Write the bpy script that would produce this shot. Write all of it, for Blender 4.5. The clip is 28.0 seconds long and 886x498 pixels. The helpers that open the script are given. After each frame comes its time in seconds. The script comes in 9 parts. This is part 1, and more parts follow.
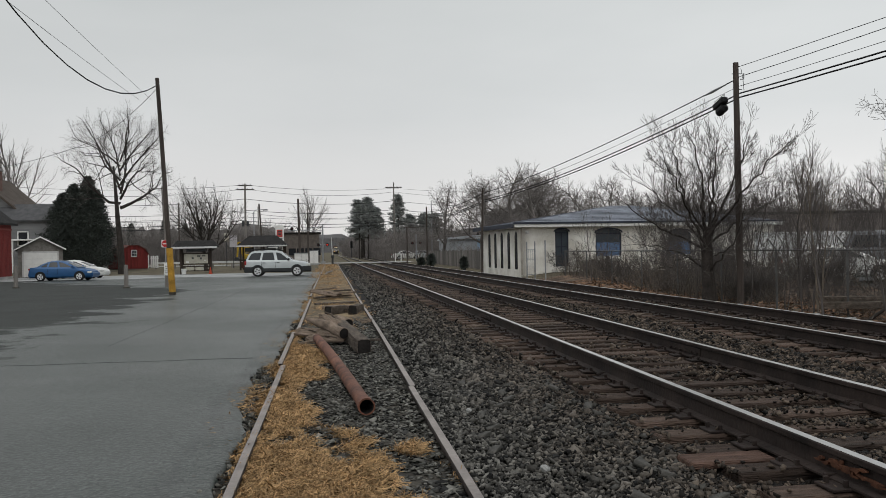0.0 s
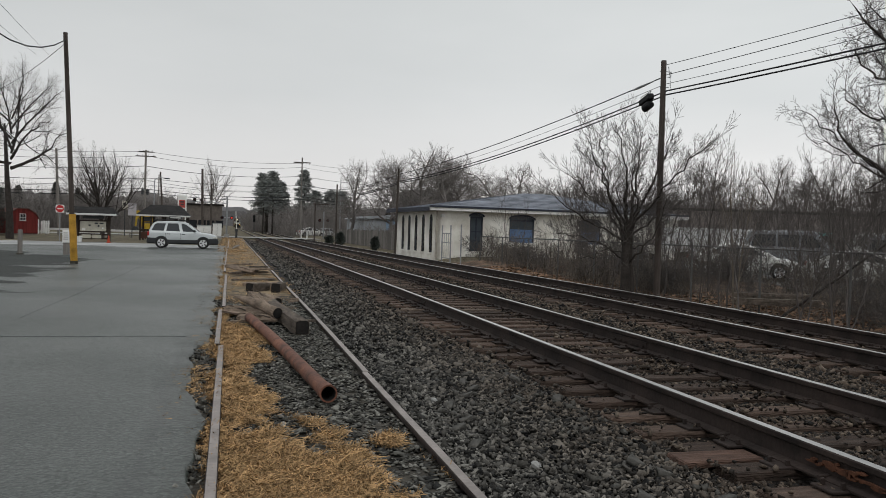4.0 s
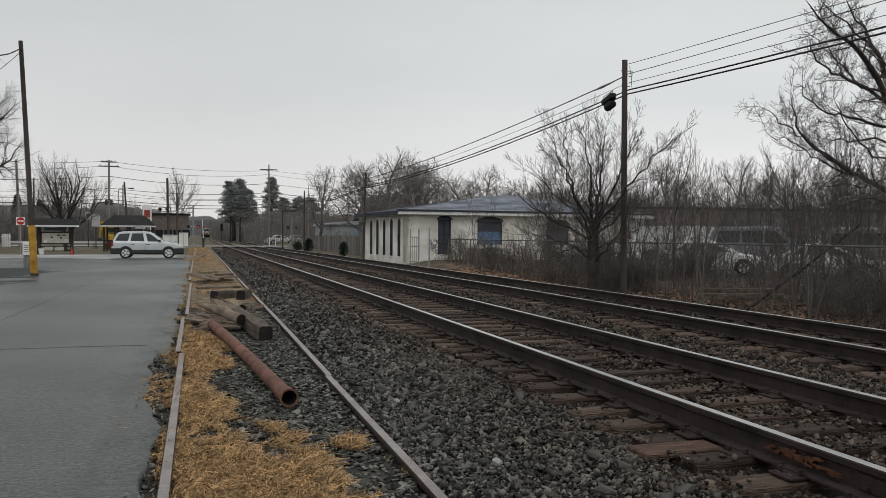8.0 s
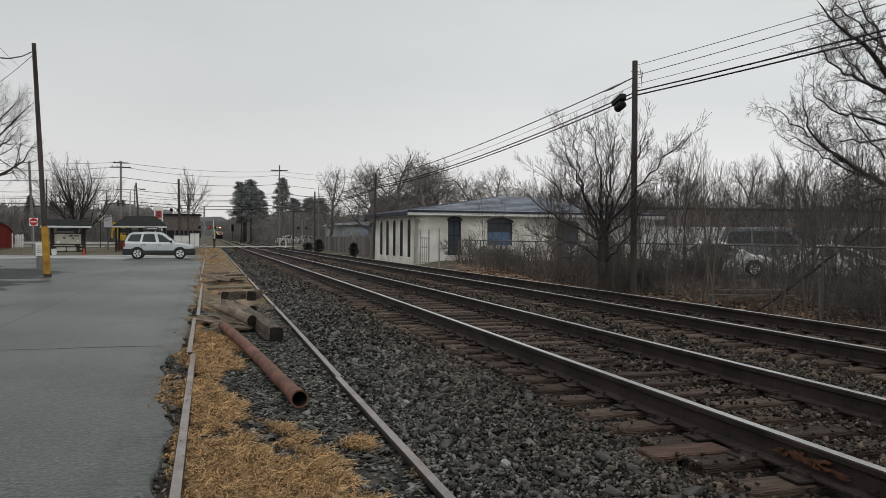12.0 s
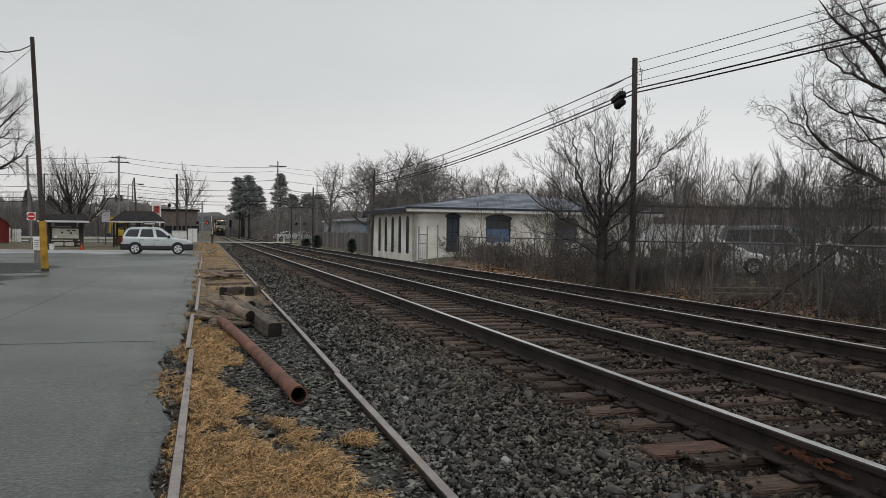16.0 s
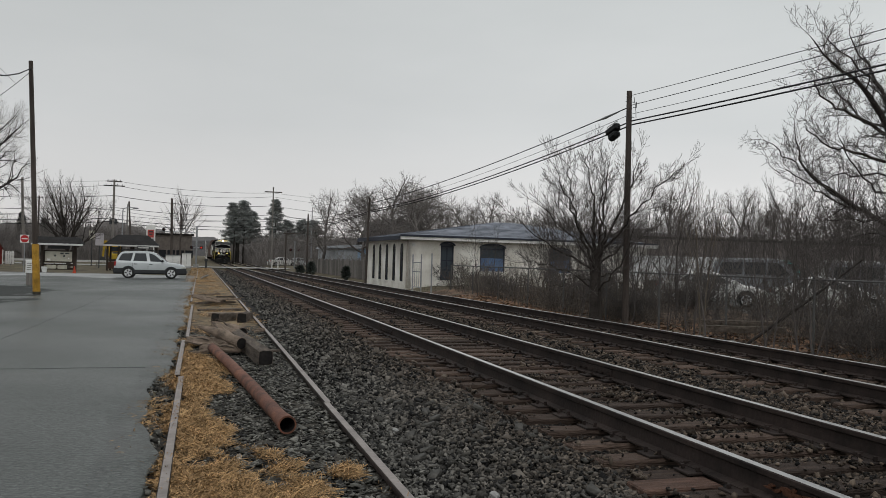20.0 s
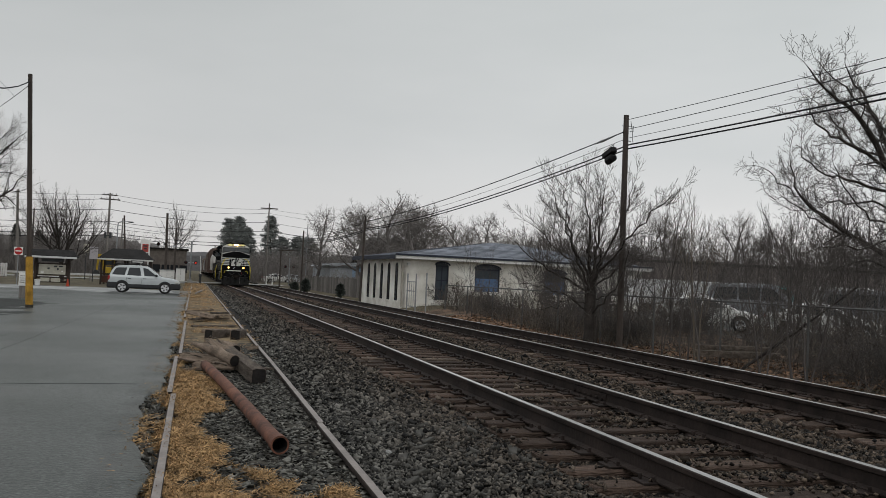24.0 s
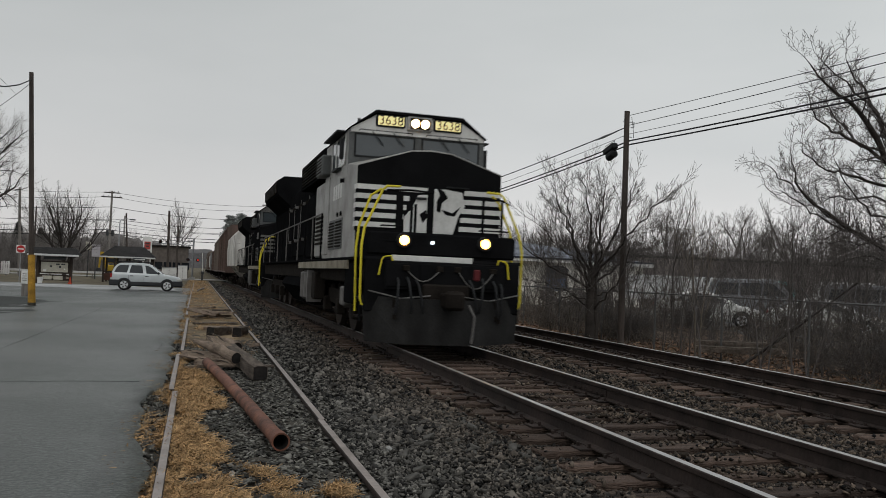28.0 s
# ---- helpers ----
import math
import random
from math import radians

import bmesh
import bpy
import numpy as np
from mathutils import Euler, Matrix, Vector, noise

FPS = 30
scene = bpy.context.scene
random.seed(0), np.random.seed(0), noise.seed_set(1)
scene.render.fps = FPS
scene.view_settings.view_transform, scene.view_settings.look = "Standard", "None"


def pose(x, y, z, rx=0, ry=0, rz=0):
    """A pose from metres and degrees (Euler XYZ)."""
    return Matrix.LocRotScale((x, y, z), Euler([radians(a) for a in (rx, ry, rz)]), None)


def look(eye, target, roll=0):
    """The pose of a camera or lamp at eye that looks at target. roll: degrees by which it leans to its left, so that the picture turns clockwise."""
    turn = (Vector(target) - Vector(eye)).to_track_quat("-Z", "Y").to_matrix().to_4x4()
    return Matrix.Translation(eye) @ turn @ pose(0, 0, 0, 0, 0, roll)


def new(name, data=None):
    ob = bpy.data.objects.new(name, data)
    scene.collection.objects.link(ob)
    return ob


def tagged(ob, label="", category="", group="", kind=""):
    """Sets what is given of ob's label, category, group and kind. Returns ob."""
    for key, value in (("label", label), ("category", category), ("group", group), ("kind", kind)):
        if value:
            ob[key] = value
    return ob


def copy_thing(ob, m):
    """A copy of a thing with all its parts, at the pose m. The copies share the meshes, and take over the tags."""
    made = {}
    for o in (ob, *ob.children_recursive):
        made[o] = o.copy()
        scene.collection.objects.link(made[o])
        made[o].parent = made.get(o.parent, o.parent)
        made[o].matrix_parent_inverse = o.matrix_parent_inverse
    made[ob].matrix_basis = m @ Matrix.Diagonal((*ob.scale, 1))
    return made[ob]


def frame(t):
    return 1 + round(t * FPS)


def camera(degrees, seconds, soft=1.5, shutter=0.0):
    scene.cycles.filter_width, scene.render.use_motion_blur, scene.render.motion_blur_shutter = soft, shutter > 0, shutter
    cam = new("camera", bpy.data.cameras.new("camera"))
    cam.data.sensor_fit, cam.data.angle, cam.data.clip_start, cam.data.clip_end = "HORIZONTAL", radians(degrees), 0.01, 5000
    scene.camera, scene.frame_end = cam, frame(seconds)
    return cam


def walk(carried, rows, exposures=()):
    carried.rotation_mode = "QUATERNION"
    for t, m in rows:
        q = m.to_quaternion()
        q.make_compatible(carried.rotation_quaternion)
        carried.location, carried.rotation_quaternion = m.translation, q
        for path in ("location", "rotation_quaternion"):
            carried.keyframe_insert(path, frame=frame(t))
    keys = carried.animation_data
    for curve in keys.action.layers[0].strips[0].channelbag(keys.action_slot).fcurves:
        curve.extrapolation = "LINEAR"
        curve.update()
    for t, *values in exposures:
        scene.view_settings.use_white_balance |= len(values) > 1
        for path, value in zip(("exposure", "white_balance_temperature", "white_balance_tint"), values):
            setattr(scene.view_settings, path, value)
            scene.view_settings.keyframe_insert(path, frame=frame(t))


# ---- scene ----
cam = camera(57.3, 28.0, soft=0.4, shutter=0.2)
PATH = [
    (0, (0.662, -0.842, 1.476), (0.937, 1.139, 1.478), -1.0),
    (0.5, (0.643, -0.826, 1.469), (0.939, 1.152, 1.455), -0.3),
    (1, (0.645, -0.819, 1.466), (0.951, 1.158, 1.438), 0.0),
    (1.5, (0.65, -0.819, 1.465), (0.964, 1.156, 1.424), 0.3),
    (2, (0.647, -0.834, 1.464), (0.966, 1.139, 1.414), 0.5),
    (2.5, (0.56, -0.809, 1.454), (0.88, 1.164, 1.399), 0.9),
    (3, (0.299, -0.743, 1.472), (0.676, 1.22, 1.406), 1.4),
    (3.5, (0.172, -0.625, 1.483), (0.63, 1.32, 1.416), 1.7),
    (4, (0.095, -0.483, 1.507), (0.605, 1.45, 1.463), 1.7),
    (4.5, (0.081, -0.472, 1.508), (0.659, 1.442, 1.473), 1.4),
    (6.5, (0.189, -0.486, 1.48), (0.781, 1.424, 1.446), 0.6),
    (7, (0.196, -0.478, 1.468), (0.781, 1.434, 1.436), 0.5),
    (7.5, (0.189, -0.485, 1.477), (0.771, 1.429, 1.444), 0.5),
    (8, (0.202, -0.462, 1.461), (0.782, 1.451, 1.429), 0.4),
    (8.5, (0.201, -0.491, 1.468), (0.785, 1.422, 1.437), 0.5),
    (9, (0.203, -0.471, 1.466), (0.785, 1.442, 1.432), 0.6),
    (9.5, (0.205, -0.473, 1.467), (0.784, 1.441, 1.433), 0.6),
    (10, (0.202, -0.493, 1.478), (0.779, 1.422, 1.446), 0.6),
    (10.5, (0.201, -0.488, 1.471), (0.777, 1.427, 1.444), 0.7),
    (11, (0.196, -0.479, 1.472), (0.768, 1.437, 1.444), 0.7),
    (11.5, (0.198, -0.479, 1.478), (0.762, 1.44, 1.446), 0.5),
    (12, (0.2, -0.495, 1.475), (0.756, 1.425, 1.444), 0.4),
    (12.5, (0.205, -0.489, 1.47), (0.757, 1.433, 1.438), 0.4),
    (14.5, (0.204, -0.474, 1.462), (0.757, 1.448, 1.428), 0.5),
    (15, (0.203, -0.474, 1.469), (0.758, 1.447, 1.429), 0.5),
    (15.5, (0.2, -0.452, 1.462), (0.756, 1.469, 1.422), 0.6),
    (16, (0.188, -0.463, 1.47), (0.749, 1.456, 1.431), 0.7),
    (16.5, (0.205, -0.449, 1.477), (0.756, 1.473, 1.432), 0.8),
    (17, (0.216, -0.428, 1.478), (0.763, 1.495, 1.445), 0.5),
    (17.5, (0.196, -0.455, 1.488), (0.748, 1.467, 1.471), 1.0),
    (18, (0.186, -0.465, 1.495), (0.739, 1.457, 1.487), 1.3),
    (18.5, (0.185, -0.479, 1.496), (0.741, 1.443, 1.5), 1.4),
    (19, (0.184, -0.488, 1.504), (0.749, 1.431, 1.519), 1.6),
    (19.5, (0.186, -0.465, 1.5), (0.757, 1.451, 1.526), 1.7),
    (20, (0.206, -0.47, 1.496), (0.779, 1.446, 1.526), 1.5),
    (20.5, (0.196, -0.468, 1.5), (0.77, 1.447, 1.537), 1.9),
    (21, (0.193, -0.462, 1.504), (0.768, 1.453, 1.545), 1.9),
    (21.5, (0.189, -0.455, 1.505), (0.766, 1.46, 1.551), 2.0),
    (23.5, (0.186, -0.477, 1.519), (0.765, 1.436, 1.584), 2.4),
    (24, (0.188, -0.467, 1.517), (0.771, 1.444, 1.595), 2.5),
    (24.5, (0.185, -0.459, 1.51), (0.751, 1.458, 1.583), 2.7),
    (25, (0.187, -0.444, 1.508), (0.737, 1.478, 1.57), 2.8),
    (25.5, (0.174, -0.459, 1.515), (0.713, 1.466, 1.572), 3.0),
    (26, (0.172, -0.505, 1.519), (0.709, 1.421, 1.578), 3.0),
    (26.5, (0.178, -0.485, 1.515), (0.721, 1.439, 1.576), 2.9),
    (27, (0.185, -0.517, 1.528), (0.739, 1.404, 1.588), 2.8),
    (27.5, (0.193, -0.508, 1.526), (0.762, 1.408, 1.59), 2.7),
    (28, (0.201, -0.496, 1.524), (0.78, 1.417, 1.593), 2.3),
]
walk(cam, [(t, look(e, a, r)) for t, e, a, r in PATH], exposures=[(0, 0.0), (17, -0.02), (20, -0.13), (25, -0.17), (28, -0.2)])

# ---- light: an overcast sky, brighter towards the zenith, and a very soft weak sun ----
world = bpy.data.worlds.new("overcast_sky")
scene.world = world
world.use_nodes = True
wn, wl = world.node_tree.nodes, world.node_tree.links
wn.clear()
w_out = wn.new("ShaderNodeOutputWorld")
w_bg = wn.new("ShaderNodeBackground")
w_sky = wn.new("ShaderNodeTexSky")
w_sky.sky_type, w_sky.sun_disc = "NISHITA", False
w_sky.sun_elevation, w_sky.sun_rotation = radians(38), radians(200)
w_sky.dust_density = 6
w_dim = wn.new("ShaderNodeHueSaturation")
w_dim.inputs["Saturation"].default_value, w_dim.inputs["Value"].default_value = 0.1, 0.07
w_co = wn.new("ShaderNodeTexCoord")
w_sep = wn.new("ShaderNodeSeparateXYZ")
w_ramp = wn.new("ShaderNodeValToRGB")
w_noise = wn.new("ShaderNodeTexNoise")
w_noise.inputs["Scale"].default_value, w_noise.inputs["Detail"].default_value = 2.2, 5
w_map = wn.new("ShaderNodeMapping")
w_map.inputs["Scale"].default_value = (1, 0.8, 3.2)
w_mix = wn.new("ShaderNodeMix")
w_mix.data_type, w_mix.inputs[0].default_value = "RGBA", 0.12
w_cloud = wn.new("ShaderNodeMix")
w_cloud.data_type, w_cloud.blend_type, w_cloud.inputs[0].default_value = "RGBA", "OVERLAY", 0.3
els = w_ramp.color_ramp.elements
els[0].position, els[0].color = 0.0, (0.88, 0.85, 0.83, 1)
els[1].position, els[1].color = 1.0, (1.15, 1.18, 1.2, 1)
for at_z, col in ((0.06, (0.82, 0.815, 0.81)), (0.16, (0.69, 0.71, 0.715)), (0.4, (0.62, 0.65, 0.652)), (0.6, (0.85, 0.88, 0.9))):
    e = els.new(at_z)
    e.color = (*col, 1)
wl.new(w_co.outputs["Generated"], w_sep.inputs[0])
wl.new(w_sep.outputs["Z"], w_ramp.inputs[0])
wl.new(w_co.outputs["Generated"], w_map.inputs[0])
wl.new(w_map.outputs[0], w_noise.inputs["Vector"])
wl.new(w_sky.outputs[0], w_dim.inputs["Color"])
wl.new(w_ramp.outputs[0], w_cloud.inputs[6])
wl.new(w_noise.outputs[0], w_cloud.inputs[7])
wl.new(w_cloud.outputs[2], w_mix.inputs[6])
wl.new(w_dim.outputs[0], w_mix.inputs[7])
# the overcast is thinner towards the east
w_east = wn.new("ShaderNodeMapRange")
w_east.inputs[1].default_value, w_east.inputs[2].default_value, w_east.inputs[3].default_value, w_east.inputs[4].default_value = 0.0, 0.75, 0.98, 1.2
wl.new(w_sep.outputs["X"], w_east.inputs[0])
w_lift = wn.new("ShaderNodeVectorMath")
w_lift.operation = "SCALE"
wl.new(w_mix.outputs[2], w_lift.inputs[0])
wl.new(w_east.outputs[0], w_lift.inputs[3])
wl.new(w_lift.outputs[0], w_bg.inputs[0])
w_bg.inputs[1].default_value = 1.0
wl.new(w_bg.outputs[0], w_out.inputs[0])
sun = new("sun", bpy.data.lights.new("sun", "SUN"))
sun.data.energy, sun.data.angle, sun.data.color = 0.5, radians(40), (1.0, 0.97, 0.93)
sun.matrix_world = look((0, 0, 60), (18, 45, 0))


# ---- materials ----
def mat(name, col, rough=0.7, metal=0.0, var=0.35, scale=2.0, bump=0.3, fine=60.0, second=None, spots=0.0, island=0.0, obj=0.0, emit=0.0, stretch=(1, 1, 1), spec=0.22):
    m = bpy.data.materials.new(name)
    m.use_nodes = True
    n, l = m.node_tree.nodes, m.node_tree.links
    p = n["Principled BSDF"]
    p.inputs["Roughness"].default_value, p.inputs["Metallic"].default_value = rough, metal
    p.inputs["Specular IOR Level"].default_value = spec
    co = n.new("ShaderNodeTexCoord")
    mp = n.new("ShaderNodeMapping")
    mp.inputs["Scale"].default_value = stretch
    l.new(co.outputs["Object"], mp.inputs[0])
    big, small = n.new("ShaderNodeTexNoise"), n.new("ShaderNodeTexNoise")
    big.inputs["Scale"].default_value, big.inputs["Detail"].default_value = scale, 6
    small.inputs["Scale"].default_value, small.inputs["Detail"].default_value = fine, 3
    l.new(mp.outputs[0], big.inputs["Vector"])
    l.new(mp.outputs[0], small.inputs["Vector"])
    ramp = n.new("ShaderNodeValToRGB")
    dark = tuple(c * (1 - var) for c in (second or col))
    light = tuple(min(1, c * (1 + var * 0.6)) for c in col)
    ramp.color_ramp.elements[0].position, ramp.color_ramp.elements[0].color = 0.3, (*dark, 1)
    ramp.color_ramp.elements[1].position, ramp.color_ramp.elements[1].color = 0.72, (*light, 1)
    l.new(big.outputs[0], ramp.inputs[0])
    mix = n.new("ShaderNodeMix")
    mix.data_type, mix.blend_type, mix.inputs[0].default_value = "RGBA", "OVERLAY", min(1, var)
    l.new(ramp.outputs[0], mix.inputs[6])
    l.new(small.outputs[0], mix.inputs[7])
    out = mix.outputs[2]
    for amount, source in ((island, "island"), (obj, "object")):
        if amount:
            geo = n.new("ShaderNodeNewGeometry" if source == "island" else "ShaderNodeObjectInfo")
            mr = n.new("ShaderNodeMapRange")
            mr.inputs[3].default_value, mr.inputs[4].default_value = 1 - amount, 1 + amount
            l.new(geo.outputs["Random Per Island" if source == "island" else "Random"], mr.inputs[0])
            hs = n.new("ShaderNodeHueSaturation")
            value = mr.outputs[0]
            if amount >= 0.7:
                # mostly dark pieces with a few light ones
                power = n.new("ShaderNodeMath")
                power.operation = "POWER"
                power.inputs[1].default_value = 1.9
                l.new(value, power.inputs[0])
                value = power.outputs[0]
            l.new(value, hs.inputs["Value"])
            l.new(out, hs.inputs["Color"])
            out = hs.outputs[0]
    l.new(out, p.inputs["Base Color"])
    if bump:
        b = n.new("ShaderNodeBump")
        b.inputs["Strength"].default_value, b.inputs["Distance"].default_value = bump, 0.6 / fine
        l.new(small.outputs[0], b.inputs["Height"])
        l.new(b.outputs[0], p.inputs["Normal"])
    if emit:
        p.inputs["Emission Color"].default_value, p.inputs["Emission Strength"].default_value = (*col, 1), emit
    return m


def glass(name, col=(0.02, 0.025, 0.03), rough=0.05):
    return mat(name, col, rough, 0, 0.1, 1, 0, spec=0.8)


CONCRETE = mat("pale_concrete", (0.31, 0.31, 0.3), 0.85, var=0.4, scale=0.8)
EARTH = mat("dead_grass_earth", (0.115, 0.098, 0.064), 0.95, var=0.5, scale=0.8, fine=30, second=(0.09, 0.075, 0.05))
LEAFLITTER = mat("leaf_litter", (0.15, 0.1, 0.07), 0.95, var=0.6, scale=1.5, fine=25, bump=0.9, second=(0.05, 0.035, 0.025))
# near-black bed: the shade in the gaps between stones is put into its colour
GRAVELBED = mat("gap_shade_gravel", (0.01, 0.0095, 0.0085), 0.9, var=0.6, scale=8, fine=26, bump=1.0)
DIRT = mat("dark_soil", (0.05, 0.045, 0.037), 0.95, var=0.5, scale=3, fine=30, bump=0.8)
STONE = mat("ballast_stone", (0.057, 0.0545, 0.049), 0.7, var=0.4, scale=14, fine=70, bump=0.35, island=0.95, spec=0.2)
GRIT = mat("dark_gravel_stone", (0.072, 0.07, 0.062), 0.65, var=0.3, scale=20, fine=90, bump=0.3, island=0.85, spec=0.15)


def rust_dust(m, a, b, tint):
    """Brown iron dust from the wheels, which has settled on the stones along the tracks."""
    n, l = m.node_tree.nodes, m.node_tree.links
    p = n["Principled BSDF"]
    source = p.inputs["Base Color"].links[0].from_socket
    co, sep, cloud, add, amount, mix = [n.new(k) for k in ("ShaderNodeTexCoord", "ShaderNodeSeparateXYZ", "ShaderNodeTexNoise", "ShaderNodeMath", "ShaderNodeMapRange", "ShaderNodeMix")]
    cloud.inputs["Scale"].default_value, cloud.inputs["Detail"].default_value = 1.6, 6
    add.operation, add.inputs[1].default_value = "MULTIPLY_ADD", 1.4
    l.new(co.outputs["Object"], sep.inputs[0])
    l.new(co.outputs["Object"], cloud.inputs["Vector"])
    l.new(cloud.outputs[0], add.inputs[0])
    l.new(sep.outputs["X"], add.inputs[2])
    amount.inputs[1].default_value, amount.inputs[2].default_value = a + 0.7, b + 0.7
    l.new(add.outputs[0], amount.inputs[0])
    mix.data_type, mix.blend_type = "RGBA", "MULTIPLY"
    mix.inputs[7].default_value = (*tint, 1)
    l.new(amount.outputs[0], mix.inputs[0])
    l.new(source, mix.inputs[6])
    l.new(mix.outputs[2], p.inputs["Base Color"])


rust_dust(STONE, 1.8, 3.2, (0.72, 0.58, 0.49))
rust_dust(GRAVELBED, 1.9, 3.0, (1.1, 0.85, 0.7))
STRAW = mat("dry_straw", (0.35, 0.225, 0.112), 0.8, var=0.45, scale=6, fine=40, bump=0.1, island=0.68, spec=0.1)
TIE = mat("tie_wood", (0.078, 0.054, 0.042), 0.85, var=0.55, scale=2, fine=12, bump=0.7, stretch=(1, 8, 8), obj=0.5)
TIEGREY = mat("weathered_tie_wood", (0.11, 0.085, 0.068), 0.85, var=0.6, scale=2, fine=12, bump=0.8, stretch=(1, 8, 8), obj=0.4)
RUST = mat("rusty_rail_steel", (0.032, 0.023, 0.02), 0.75, 0.1, var=0.45, scale=3, fine=30, bump=0.25, second=(0.025, 0.019, 0.017))
RUSTORANGE = mat("orange_rust", (0.085, 0.036, 0.02), 0.85, var=0.5, scale=9, fine=40)
RAILTOP = mat("polished_rail_head", (0.5, 0.49, 0.48), 0.32, 0.85, var=0.15, scale=3, bump=0.05, fine=50, stretch=(1, 0.1, 1))
OLDRAIL = mat("dull_grey_old_rail", (0.25, 0.222, 0.207), 0.55, 0.3, var=0.3, scale=3, fine=30, bump=0.15)
PIPE = mat("rusty_pipe", (0.16, 0.07, 0.045), 0.7, 0.15, var=0.5, scale=4, fine=35, bump=0.35, second=(0.1, 0.05, 0.04))
POLEWOOD = mat("pole_wood", (0.075, 0.062, 0.055), 0.9, var=0.4, scale=1.5, fine=25, bump=0.6, stretch=(6, 6, 0.5))
POLEGREY = mat("grey_pole_wood", (0.2, 0.185, 0.17), 0.9, var=0.4, scale=1.5, fine=25, bump=0.6, stretch=(6, 6, 0.5))
YELLOWPAINT = mat("worn_yellow_paint", (0.42, 0.235, 0.035), 0.65, var=0.45, scale=3, fine=20)
BARK = mat("bark", (0.045, 0.039, 0.035), 0.95, var=0.45, scale=3, fine=20, bump=0.6)
TWIG = mat("twig", (0.095, 0.085, 0.08), 0.95, var=0.3, scale=2, bump=0)
BRUSH = mat("brown_brush_twig", (0.085, 0.066, 0.054), 0.95, var=0.35, scale=2, bump=0, island=0.6, spec=0.1)
GREYBRUSH = mat("grey_brown_bramble", (0.14, 0.121, 0.104), 0.95, var=0.35, scale=2, bump=0, island=0.65, spec=0.1)
PALETWIG = mat("pale_twig", (0.14, 0.118, 0.095), 0.95, var=0.35, scale=2, bump=0)
WHITEWALL = mat("white_painted_block", (0.76, 0.745, 0.7), 0.85, var=0.25, scale=0.9, fine=14, bump=0.3, second=(0.68, 0.64, 0.56))
SHINGLE = mat("grey_blue_shingle", (0.17, 0.185, 0.215), 0.85, var=0.35, scale=1.2, fine=18, bump=0.5, obj=0.25)
DARKTRIM = mat("dark_blue_trim", (0.03, 0.035, 0.05), 0.6, var=0.2)
WHITEPAINT = mat("white_paint", (0.72, 0.72, 0.7), 0.6, var=0.12)
FENCESTEEL = mat("dull_fence_steel", (0.11, 0.11, 0.108), 0.7, 0.2, var=0.2, scale=4)
# a paler TWIG for far growth: the haze lies in the colour
FARTWIG = mat("haze_painted_twig", (0.175, 0.16, 0.152), 0.95, var=0.3, scale=0.8, bump=0)
STEEL = mat("galvanised_steel", (0.3, 0.31, 0.32), 0.5, 0.7, var=0.2, scale=4)
DARKSTEEL = mat("dark_steel", (0.06, 0.063, 0.066), 0.6, 0.3, var=0.2)
BLACKWIRE = mat("black_cable", (0.02, 0.02, 0.022), 0.7, var=0.1, bump=0)
FRONTGLASS = mat("dusty_blue_glass", (0.045, 0.056, 0.068), 0.3, var=0.3, scale=2, bump=0, spec=0.3)
DARKGLASS = mat("dark_glass", (0.012, 0.014, 0.017), 0.25, var=0.1, bump=0, spec=0.2)
CARGLASS = mat("car_glass", (0.018, 0.022, 0.026), 0.1, var=0.1, bump=0, spec=0.45)
RUBBER = mat("tyre_rubber", (0.02, 0.02, 0.02), 0.85, var=0.2)
BLACKPLASTIC = mat("black_plastic", (0.018, 0.019, 0.02), 0.6, var=0.15, spec=0.12)
BLACKPAINT = mat("black_locomotive_paint", (0.009, 0.0092, 0.0098), 0.5, var=0.3, scale=2, fine=30, bump=0.1, spec=0.0)
RED = mat("barn_red_board", (0.16, 0.025, 0.022), 0.8, var=0.35, scale=1.2, fine=10, stretch=(6, 6, 0.5))


